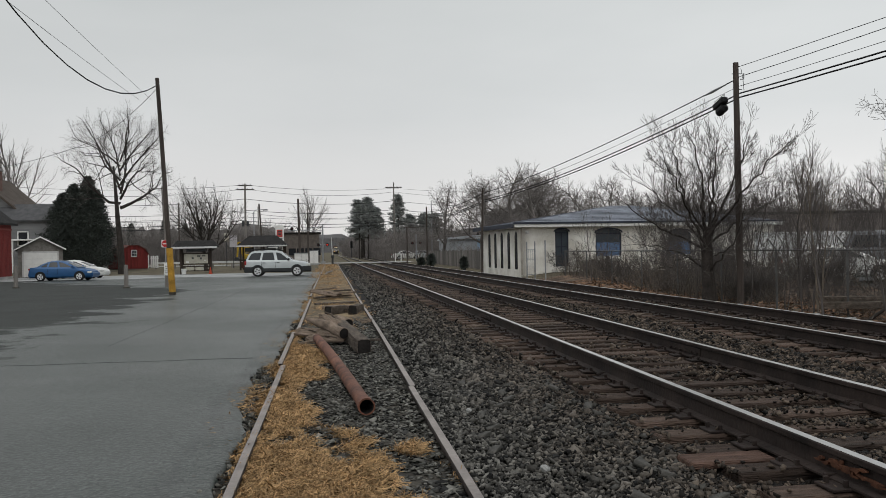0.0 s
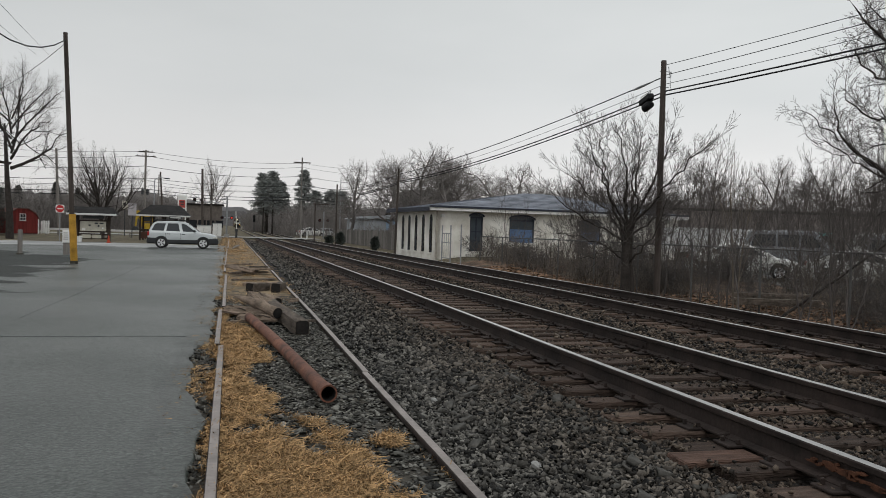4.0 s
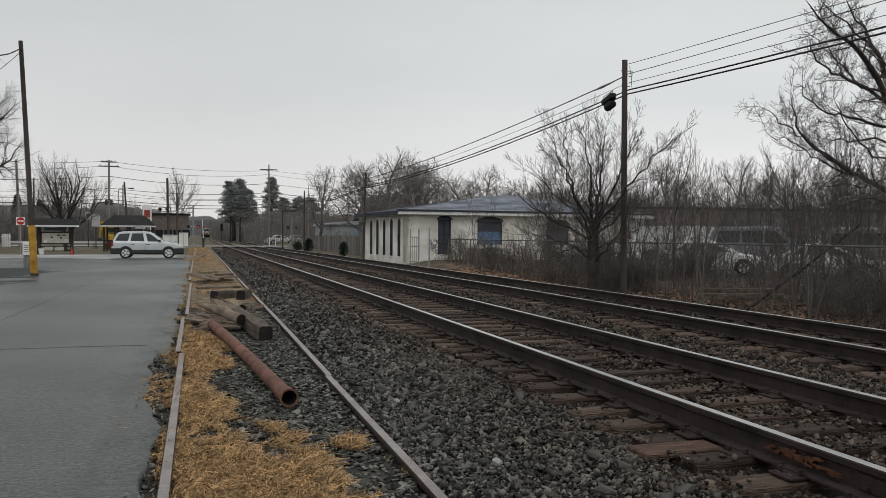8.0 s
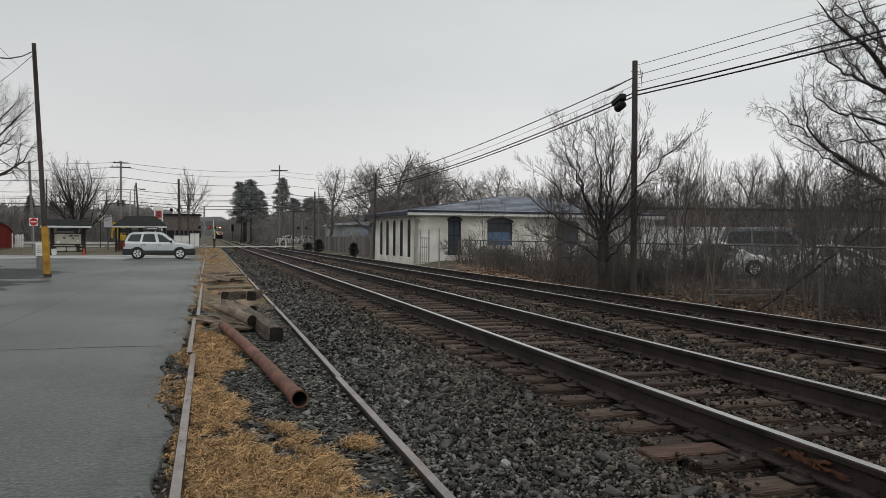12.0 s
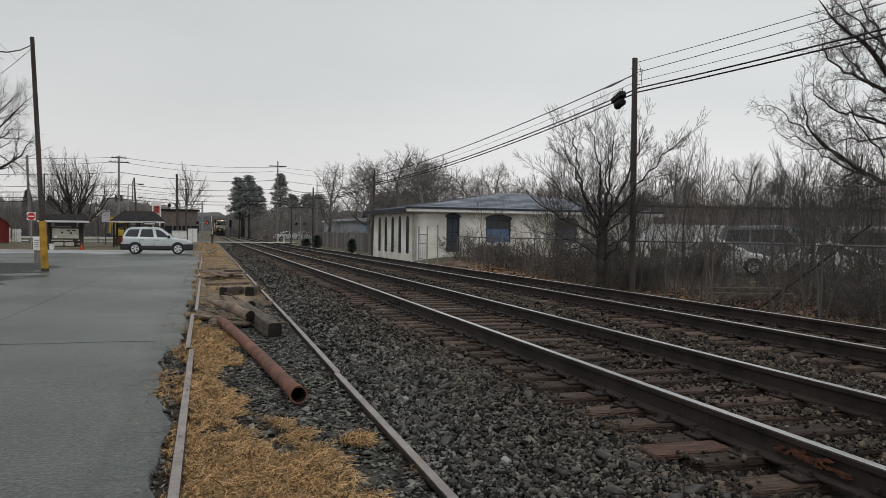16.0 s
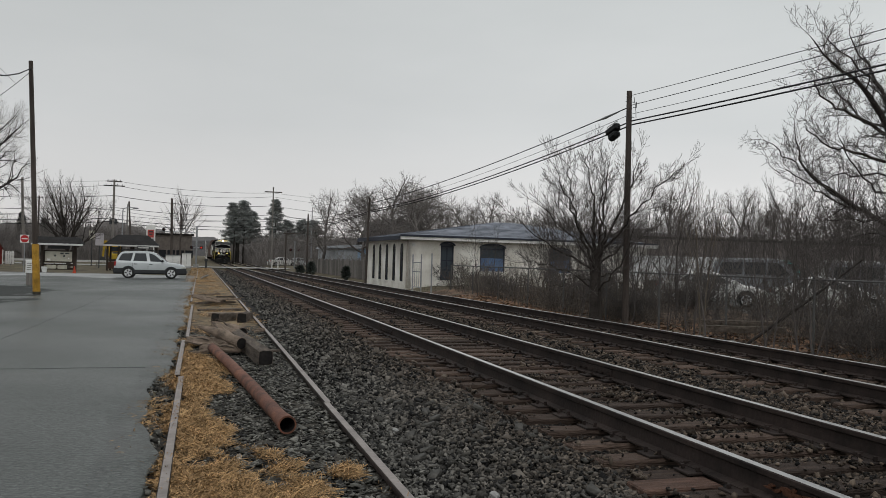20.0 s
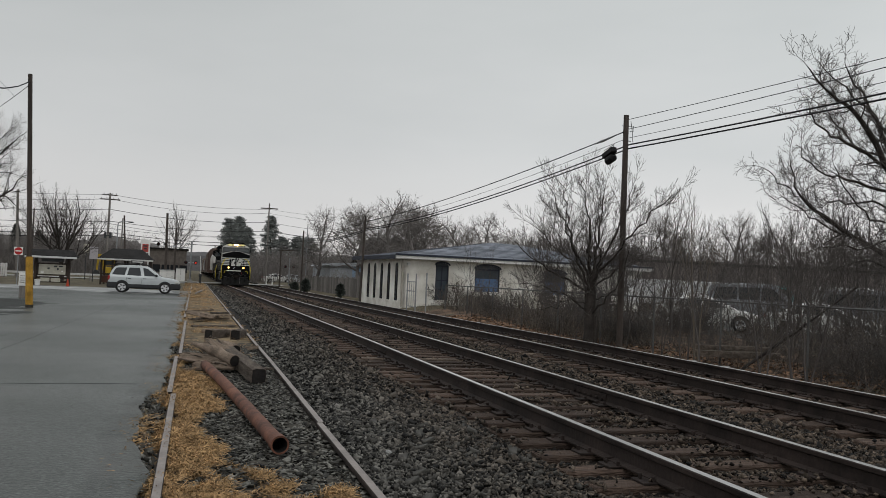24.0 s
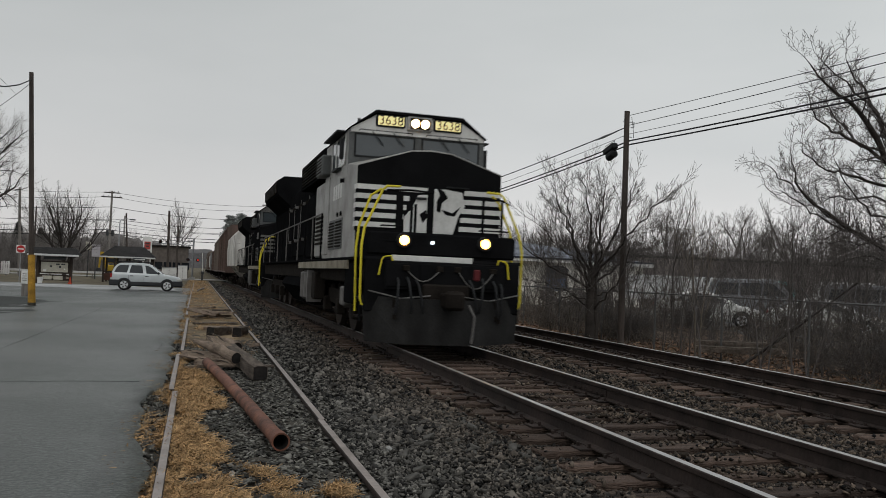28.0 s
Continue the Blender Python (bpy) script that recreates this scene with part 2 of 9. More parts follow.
def asphalt(name, col, wet=0.35):
    """Worn asphalt: fine aggregate, mottling, broad stains and damp patches."""
    m = mat(name, col, 0.6, var=0.14, scale=0.35, bump=0.0, fine=9, spec=0.25)
    n, l = m.node_tree.nodes, m.node_tree.links
    p = n["Principled BSDF"]
    source = p.inputs["Base Color"].links[0].from_socket
    co = n.new("ShaderNodeTexCoord")
    vor, mid, wide = n.new("ShaderNodeTexVoronoi"), n.new("ShaderNodeTexNoise"), n.new("ShaderNodeTexNoise")
    vor.inputs["Scale"].default_value, mid.inputs["Scale"].default_value, wide.inputs["Scale"].default_value = 48, 26, 0.22
    mid.inputs["Detail"].default_value = wide.inputs["Detail"].default_value = 8
    for k in (vor, mid, wide):
        l.new(co.outputs["Object"], k.inputs["Vector"])
    speck = n.new("ShaderNodeMapRange")
    speck.inputs[1].default_value, speck.inputs[2].default_value, speck.inputs[3].default_value, speck.inputs[4].default_value = 0.0, 1.0, 0.25, 1.75
    l.new(vor.outputs["Color"], speck.inputs[0])
    mott = n.new("ShaderNodeMapRange")
    mott.inputs[1].default_value, mott.inputs[2].default_value, mott.inputs[3].default_value, mott.inputs[4].default_value = 0.3, 0.7, 0.76, 1.24
    l.new(mid.outputs[0], mott.inputs[0])
    mul = n.new("ShaderNodeMath")
    mul.operation = "MULTIPLY"
    l.new(speck.outputs[0], mul.inputs[0])
    l.new(mott.outputs[0], mul.inputs[1])
    hs = n.new("ShaderNodeHueSaturation")
    l.new(mul.outputs[0], hs.inputs["Value"])
    l.new(source, hs.inputs["Color"])
    l.new(hs.outputs[0], p.inputs["Base Color"])
    damp = n.new("ShaderNodeMapRange")
    damp.inputs[1].default_value, damp.inputs[2].default_value, damp.inputs[3].default_value, damp.inputs[4].default_value = 0.38, 0.62, wet, wet + 0.1
    l.new(wide.outputs[0], damp.inputs[0])
    l.new(damp.outputs[0], p.inputs["Roughness"])
    b = n.new("ShaderNodeBump")
    b.inputs["Strength"].default_value, b.inputs["Distance"].default_value = 0.8, 0.007
    l.new(mul.outputs[0], b.inputs["Height"])
    l.new(b.outputs[0], p.inputs["Normal"])
    return m


ASPHALT = asphalt("asphalt", (0.054, 0.0615, 0.0565), 0.34)
BAND = 0.25
# a worn tar band beside the broken eastern edge of the lane
an, al = ASPHALT.node_tree.nodes, ASPHALT.node_tree.links
a_p = an["Principled BSDF"]
a_src = a_p.inputs["Base Color"].links[0].from_socket
a_co, a_sep, a_no, a_add, a_abs, a_mr, a_mix = [an.new(k) for k in ("ShaderNodeTexCoord", "ShaderNodeSeparateXYZ", "ShaderNodeTexNoise", "ShaderNodeMath", "ShaderNodeMath", "ShaderNodeMapRange", "ShaderNodeMix")]
a_abs.operation = "ABSOLUTE"
a_no.inputs["Scale"].default_value, a_no.inputs["Detail"].default_value = 0.9, 10
a_add.operation = "MULTIPLY_ADD"
a_add.inputs[1].default_value = 0.34
a_mr.inputs[1].default_value, a_mr.inputs[2].default_value, a_mr.inputs[3].default_value, a_mr.inputs[4].default_value = 0.0, 0.1, 0.55, 0.0
a_mix.data_type = "RGBA"
a_mix.inputs[7].default_value = (0.032, 0.035, 0.034, 1)
al.new(a_co.outputs["Object"], a_sep.inputs[0])
al.new(a_co.outputs["Object"], a_no.inputs["Vector"])
al.new(a_no.outputs[0], a_add.inputs[0])
al.new(a_sep.outputs["X"], a_add.inputs[2])
a_off = an.new("ShaderNodeMath")
a_off.inputs[1].default_value = BAND
al.new(a_add.outputs[0], a_off.inputs[0])
al.new(a_off.outputs[0], a_abs.inputs[0])
al.new(a_abs.outputs[0], a_mr.inputs[0])
al.new(a_mr.outputs[0], a_mix.inputs[0])
al.new(a_src, a_mix.inputs[6])
al.new(a_mix.outputs[2], a_p.inputs["Base Color"])
# the older, darker paving of the lot, with a ragged worn boundary
b_no, b_y, b_run, b_sum, b_mr, b_mix, b_max = [an.new(k) for k in ("ShaderNodeTexNoise", "ShaderNodeMath", "ShaderNodeMath", "ShaderNodeMath", "ShaderNodeMapRange", "ShaderNodeMix", "ShaderNodeMath")]
b_no.inputs["Scale"].default_value, b_no.inputs["Detail"].default_value, b_no.inputs["Roughness"].default_value = 0.4, 10, 0.62
al.new(a_co.outputs["Object"], b_no.inputs["Vector"])
b_y.operation, b_y.inputs[1].default_value = "SUBTRACT", 34.0
al.new(a_sep.outputs["Y"], b_y.inputs[0])
b_max.operation, b_max.inputs[1].default_value = "MAXIMUM", 0.0
al.new(b_y.outputs[0], b_max.inputs[0])
b_run.operation, b_run.inputs[1].default_value = "MULTIPLY_ADD", 0.75
al.new(b_max.outputs[0], b_run.inputs[0])
al.new(a_sep.outputs["X"], b_run.inputs[2])
b_sum.operation, b_sum.inputs[1].default_value = "MULTIPLY_ADD", 9.0
al.new(b_no.outputs[0], b_sum.inputs[0])
al.new(b_run.outputs[0], b_sum.inputs[2])
b_mr.inputs[1].default_value, b_mr.inputs[2].default_value, b_mr.inputs[3].default_value, b_mr.inputs[4].default_value = -1.1, -0.5, 0.9, 0.0
al.new(b_sum.outputs[0], b_mr.inputs[0])
b_mix.data_type = "RGBA"
b_mix.inputs[7].default_value = (0.026, 0.027, 0.026, 1)
# worn through in lighter blotches
b_mot, b_wear, b_amt = [an.new(k) for k in ("ShaderNodeTexNoise", "ShaderNodeMapRange", "ShaderNodeMath")]
b_mot.inputs["Scale"].default_value, b_mot.inputs["Detail"].default_value, b_mot.inputs["Roughness"].default_value = 0.55, 9, 0.66
b_wear.inputs[1].default_value, b_wear.inputs[2].default_value, b_wear.inputs[3].default_value, b_wear.inputs[4].default_value = 0.4, 0.62, 0.55, 1.0
al.new(a_co.outputs["Object"], b_mot.inputs["Vector"])
al.new(b_mot.outputs[0], b_wear.inputs[0])
b_amt.operation = "MULTIPLY"
al.new(b_mr.outputs[0], b_amt.inputs[0])
al.new(b_wear.outputs[0], b_amt.inputs[1])
al.new(b_amt.outputs[0], b_mix.inputs[0])
al.new(a_mix.outputs[2], b_mix.inputs[6])
al.new(b_mix.outputs[2], a_p.inputs["Base Color"])
b_rough = an.new("ShaderNodeMix")
b_rough.inputs[3].default_value = 0.95
al.new(b_mr.outputs[0], b_rough.inputs[0])
al.new(a_p.inputs["Roughness"].links[0].from_socket, b_rough.inputs[2])
al.new(b_rough.outputs[0], a_p.inputs["Roughness"])
SEAM = asphalt("tar_seam", (0.072, 0.081, 0.078), 0.34)


# ---- mesh building ----
class Geo:
    def __init__(self, m=None):
        self.v, self.f, self.m = [], [], m or Matrix()

    def add(self, verts, faces):
        k = len(self.v)
        self.v += [tuple(self.m @ Vector(p)) for p in verts]
        self.f += [tuple(i + k for i in f) for f in faces]
        return self

    def box(self, lo, hi, c=0.0):
        (a, b, d), (e, g, h) = lo, hi
        if c <= 0:
            return self.add([(a, b, d), (e, b, d), (e, g, d), (a, g, d), (a, b, h), (e, b, h), (e, g, h), (a, g, h)],
                            [(3, 2, 1, 0), (4, 5, 6, 7), (0, 1, 5, 4), (1, 2, 6, 5), (2, 3, 7, 6), (3, 0, 4, 7)])
        vs, index = [], {}
        for sx in (0, 1):
            for sy in (0, 1):
                for sz in (0, 1):
                    for ax in range(3):
                        p = [(a, e)[sx], (b, g)[sy], (d, h)[sz]]
                        for o, s in enumerate((sx, sy, sz)):
                            if o != ax:
                                p[o] += c * (1 - 2 * s)
                        index[sx, sy, sz, ax] = len(vs)
                        vs.append(tuple(p))
        fs = []
        for ax in range(3):
            o1, o2 = [o for o in range(3) if o != ax]
            for s in (0, 1):
                ring = []
                for u, w in ((0, 0), (1, 0), (1, 1), (0, 1)):
                    k = [0, 0, 0]
                    k[ax], k[o1], k[o2] = s, u, w
                    ring.append(index[(*k, ax)])
                fs.append(tuple(ring if (s == 1) == (ax != 1) else ring[::-1]))
            for u in (0, 1):
                for w in (0, 1):
                    k0, k1 = [0, 0, 0], [0, 0, 0]
                    k0[o1] = k1[o1] = u
                    k0[o2] = k1[o2] = w
                    k1[ax] = 1
                    fs.append((index[(*k0, o1)], index[(*k1, o1)], index[(*k1, o2)], index[(*k0, o2)]))
        for sx in (0, 1):
            for sy in (0, 1):
                for sz in (0, 1):
                    fs.append(tuple(index[sx, sy, sz, ax] for ax in range(3)))
        return self.add(vs, fs)

    def tube(self, pts, radii, n=8, caps=True):
        pts = [Vector(p) for p in pts]
        if not hasattr(radii, "__len__"):
            radii = [radii] * len(pts)
        vs, fs = [], []
        up = None
        for i, p in enumerate(pts):
            d = (pts[min(i + 1, len(pts) - 1)] - pts[max(i - 1, 0)])
            d = d.normalized() if d.length > 1e-9 else Vector((0, 0, 1))
            if up is None:
                up = Vector((1, 0, 0)) if abs(d.x) < 0.8 else Vector((0, 1, 0))
            s = d.cross(up).normalized()
            up = s.cross(d).normalized()
            for k in range(n):
                a = 2 * math.pi * k / n
                vs.append(tuple(p + (s * math.cos(a) + up * math.sin(a)) * radii[i]))
        for i in range(len(pts) - 1):
            for k in range(n):
                a, b = i * n + k, i * n + (k + 1) % n
                fs.append((a, b, b + n, a + n))
        if caps:
            fs += [tuple(range(n))[::-1], tuple(range((len(pts) - 1) * n, len(pts) * n))]
        return self.add(vs, fs)

    def cyl(self, p, q, r, n=12, r2=None):
        return self.tube([p, q], [r, r if r2 is None else r2], n)

    def prism(self, poly, axis, a, b):
        """poly: points in the two other axes, in order; drawn out along the axis from a to b."""
        k = len(poly)
        put = {"x": lambda u, w, c: (c, u, w), "y": lambda u, w, c: (u, c, w), "z": lambda u, w, c: (u, w, c)}[axis]
        vs = [put(u, w, a) for u, w in poly] + [put(u, w, b) for u, w in poly]
        fs = [tuple(range(k)), tuple(range(k, 2 * k))[::-1]] + [(i, i + k, (i + 1) % k + k, (i + 1) % k) for i in range(k)]
        return self.add(vs, fs)

    def loft(self, rings, caps=True):
        k = len(rings[0])
        vs = [p for r in rings for p in r]
        fs = [(i * k + j, i * k + (j + 1) % k, (i + 1) * k + (j + 1) % k, (i + 1) * k + j) for i in range(len(rings) - 1) for j in range(k)]
        if caps:
            fs += [tuple(range(k))[::-1], tuple(range((len(rings) - 1) * k, len(rings) * k))]
        return self.add(vs, fs)

    def quad(self, *p):
        return self.add(p, [tuple(range(len(p)))])

    def mesh(self, name, material=None, smooth=False, tidy=True):
        me = bpy.data.meshes.new(name)
        me.from_pydata(self.v, [], self.f)
        if tidy:
            bm = bmesh.new()
            bm.from_mesh(me)
            bmesh.ops.recalc_face_normals(bm, faces=bm.faces)
            bm.to_mesh(me)
            bm.free()
        if smooth:
            me.polygons.foreach_set("use_smooth", [True] * len(me.polygons))
            me.set_sharp_from_angle(angle=radians(40))
        if material:
            me.materials.append(material)
        return me


def part(name, geo, material=None, parent=None, label="", smooth=False, at=None, kind="", tidy=True):
    me = geo if isinstance(geo, bpy.types.Mesh) else geo.mesh(name, material, smooth, tidy)
    ob = new(name, me)
    if at is not None:
        ob.matrix_basis = at
    if parent is not None:
        ob.parent = parent
    return tagged(ob, label=label, kind=kind)


def thing(name, label, category, m=None, group="", kind=""):
    ob = new(name)
    ob.empty_display_size = 0.2
    if m is not None:
        ob.matrix_basis = m
    return tagged(ob, label, category, group, kind)


def fast_mesh(name, verts, faces, material):
    """A large mesh from arrays: verts (n, 3), faces (m, k) of one size."""
    me = bpy.data.meshes.new(name)
    k = faces.shape[1]
    me.vertices.add(len(verts))
    me.vertices.foreach_set("co", np.ascontiguousarray(verts, dtype=np.float32).ravel())
    me.loops.add(faces.size)
    me.loops.foreach_set("vertex_index", np.ascontiguousarray(faces, dtype=np.int32).ravel())
    me.polygons.add(len(faces))
    me.polygons.foreach_set("loop_start", np.arange(0, faces.size, k, dtype=np.int32))
    me.update(calc_edges=True)
    me.materials.append(material)
    return me


def smoothstep(a, b, x):
    u = np.clip((x - a) / (b - a), 0, 1)
    return u * u * (3 - 2 * u)


# ---- the lie of the land ----
T1, T2, GAUGE = 4.335, 8.0, 1.505


def drop(y):
    """The tracks fall gently towards the road crossing."""
    return -0.003 * np.clip(np.asarray(y, float) - 17, 0, 82)


def bed(x, y):
    """Height of the ballast across the tracks."""
    top = 0.04 + drop(y)
    low = -0.06
    left = smoothstep(1.55, 2.75, x)
    right = 1 - smoothstep(9.2, 10.7, x)
    dip = -0.05 * np.exp(-((x - 6.17) / 0.35) ** 2)
    return low + (top - low) * left * right + dip - 0.16 * (1 - right)


def land(x, y):
    """Height of the natural ground."""
    x, y = np.asarray(x, float), np.asarray(y, float)
    east = smoothstep(10.2, 12.4, x)
    yard = -0.34 + 0.5 * smoothstep(20, 39, y)
    return (-0.075) * (1 - east) + yard * east - 0.1 * ((x > 1.6) & (x < 10.2))


def grid_mesh(name, xs, ys, height, material):
    gx, gy = np.meshgrid(xs, ys)
    v = np.stack([gx, gy, height(gx, gy)], -1).reshape(-1, 3)
    nx, ny = len(xs), len(ys)
    i = (np.arange(ny - 1)[:, None] * nx + np.arange(nx - 1)[None]).ravel()
    return fast_mesh(name, v, np.stack([i, i + 1, i + nx + 1, i + nx], 1), material)


def wobble(x, y, s, k=0.0):
    return np.sin(x * 2.1 * s + k) * np.cos(y * 1.7 * s + 1.3 + k) + 0.5 * np.sin(x * 4.7 * s + y * 3.9 * s + k)


gxs = np.r_[-2500, -900, -400, -200, -100, np.arange(-60, -4, 4), np.arange(-4, 16, 0.5), np.arange(16, 60, 4), 80, 120, 200, 400, 900, 2500]
gys = np.r_[-400, -100, -30, np.arange(-12, 60, 1.0), np.arange(60, 130, 5), 150, 200, 300, 500, 900, 1600, 3000]
ground = part("ground", grid_mesh("ground", gxs, gys, lambda x, y: land(x, y) + 0.03 * wobble(x, y, 0.4) * smoothstep(10.5, 13, x), EARTH), None)
tagged(ground, "dead winter grass and bare brown earth", "ground", kind="structure")

litter = part("leaf_litter_verge", grid_mesh("verge", np.arange(9.9, 20.1, 0.35), np.arange(-6, 38, 0.5),
              lambda x, y: land(x, y) + 0.035 + 0.05 * wobble(x, y, 1.1) * smoothstep(10.4, 11.5, x), LEAFLITTER), None)
tagged(litter, "brown leaf litter under the lineside brush", "ground", kind="structure")

# road and lot, with a ragged eastern edge along the old rail
ys = np.r_[np.arange(-14, 46, 0.25), np.arange(46, 61, 1.0)]
edge = -0.135 - 0.05 * np.sin(ys * 0.9) - 0.04 * np.sin(ys * 2.7 + 1) - 0.025 * np.sin(ys * 7.1) - 0.12 * np.exp(-((ys - 8.8) / 2.0) ** 2)
v = []
for y, e in zip(ys, edge):
    for x in (-40, -20, -12, -8, -6, -4, -2.5, -1.2, -0.6, None):
        v.append((e if x is None else x, y, 0.0 if x is not None else -0.004))
    v.append((e + 0.03, y, -0.07))
k = 11
f = np.array([(r * k + c, r * k + c + 1, r * k + k + c + 1, r * k + k + c) for r in range(len(ys) - 1) for c in range(k - 1)])
road = part("road", fast_mesh("road", np.array(v), f, ASPHALT), None)
tagged(road, "damp grey asphalt lane with patched seams and a broken edge", "road", kind="structure")


def patch(name, outline, z, material, label):
    """A flat lobed patch lying on the road."""
    g = Geo().add([(x, y, z) for x, y in outline] + [(x, y, z - 0.02) for x, y in outline],
                  [tuple(range(len(outline)))] + [(i, (i + 1) % len(outline), (i + 1) % len(outline) + len(outline), i + len(outline)) for i in range(len(outline))])
    return tagged(part(name, g, material), label, "paving", kind="structure")


patch("pale_pavement", [(-38, 52)] + [(-13.5, 51), (-9, 52.8), (-5.5, 50.8), (-2.2, 49.2), (-0.8, 51), (-1.2, 57), (-4, 60.2), (-9, 61.2), (-16, 60.5), (-38, 60)], 0.008, mat("streaked_pale_paving", (0.36, 0.365, 0.36), 0.8, var=0.45, scale=0.7, fine=6, bump=0.1, second=(0.13, 0.135, 0.135), stretch=(0.22, 1.3, 1)), "pale dried concrete strip before the notice boards")
for a, b, w in (((-5.4, 10.9), (-0.42, 10.85), 0.018), ((-2.95, 13.0), (-2.75, 36), 0.024)):
    pts = []
    for i in range(13):
        u = i / 12
        x, y = a[0] + (b[0] - a[0]) * u, a[1] + (b[1] - a[1]) * u
        s = 0.02 * math.sin(i * 1.9 + a[0])
        pts.append((x + s, y + s))
    nx, ny = b[1] - a[1], a[0] - b[0]
    d = math.hypot(nx, ny)
    nx, ny = nx / d * w / 2, ny / d * w / 2
    patch("tar_seam", [(x + nx, y + ny) for x, y in pts] + [(x - nx * 0.7, y - ny * 0.7) for x, y in pts[::-1]], 0.005, SEAM, "dark tar-filled seam in the asphalt")

# ballast
bxs, bys = np.r_[1.5:10.9:0.12], np.r_[np.arange(-8, 40, 0.25), np.arange(40, 101, 1.5)]
# the sheet seen between the loose stones, with the gap shade painted in
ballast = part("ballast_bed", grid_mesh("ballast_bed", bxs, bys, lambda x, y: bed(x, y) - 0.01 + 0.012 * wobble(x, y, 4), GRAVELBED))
tagged(ballast, "crushed stone ballast bed, painted near-black as shade between stones", "ballast", kind="structure")
far_strip = part("straw_verge", grid_mesh("straw_verge", np.arange(-0.16, 1.6, 0.1), np.arange(15, 99, 0.5), lambda x, y: -0.045 + 0.012 * (1 - smoothstep(44, 47, y)) - 0.06 * (1 - smoothstep(15, 20, y)) + 0.01 * wobble(x, y, 2), mat("straw_earth", (0.22, 0.165, 0.1), 0.95, var=0.5, scale=1.5, fine=20, second=(0.11, 0.088, 0.062))))
tagged(far_strip, "straw-strewn earth along the old siding", "ground", kind="structure")
strip = part("old_siding_bed", grid_mesh("old_siding_bed", np.arange(-0.22, 1.6, 0.06), np.r_[np.arange(-6, 60, 0.2), np.arange(60, 98, 2)],
             lambda x, y: -0.055 - 0.03 * smoothstep(45, 47, y) + 0.014 * wobble(x, y, 3.1) + 0.008 * wobble(x, y, 9), DIRT))
tagged(strip, "dark dirt and gravel between old siding rails", "ground", kind="structure")
# the road that crosses the tracks
g = Geo()
prof = [(-60, 0.0), (-2, 0.02), (2.4, 0.03), (9.6, 0.03), (14, 0.0), (70, 0.0)]
for (xa, za), (xb, zb) in zip(prof, prof[1:]):
    g.add([(xa, 100.5, za), (xb, 100.5, zb), (xb, 108, zb), (xa, 108, za)], [(0, 1, 2, 3)])
tagged(part("crossing_road", g, mat("crossing_asphalt", (0.3, 0.3, 0.29), 0.7, var=0.3, scale=0.5)), "pale asphalt road over the level crossing", "road", kind="structure")

# ---- rails ----
RAILSHAPE = [(-0.07, 0), (0.07, 0), (0.07, 0.012), (0.012, 0.03), (0.009, 0.125), (0.034, 0.138), (0.036, 0.168), (0.03, 0.176), (-0.03, 0.176), (-0.036, 0.168), (-0.034, 0.138), (-0.009, 0.125), (-0.012, 0.03), (-0.07, 0.012)]


def rail(name, x, ys, zs, parent, body, head, label=""):
    """A rail of T section along the given points; its running surface is a part of its own."""
    g, n = Geo(), len(RAILSHAPE)
    g.loft([[(x + u, float(y), float(z) - 0.176 + w) for u, w in RAILSHAPE] for y, z in zip(ys, zs)])
    ob = part(name, g, body, parent, label)
    h = Geo().loft([[(x - 0.03, float(y), float(z) + 0.0005), (x + 0.03, float(y), float(z) + 0.0005), (x + 0.026, float(y), float(z) + 0.003), (x - 0.026, float(y), float(z) + 0.003)] for y, z in zip(ys, zs)])
    part("running_surface", h, head, ob, "polished steel running surface")
    return ob


tie_meshes = []
for k in range(6):
    g = Geo()
    g.box((-1.3 + random.uniform(-0.06, 0.05), -0.115 + random.uniform(-0.01, 0.01), -0.15), (1.3 + random.uniform(-0.05, 0.06), 0.115 + random.uniform(-0.012, 0.012), 0.0), 0.012)
    g.v = [(x, y + 0.01 * math.sin(x * 3 + k), z + (random.uniform(-0.008, 0.004) if z > -0.05 else 0)) for x, y, z in g.v]
    tie_meshes.append(g.mesh("tie", TIEGREY if k in (1,) else TIE))


TIE_ROWS = {}


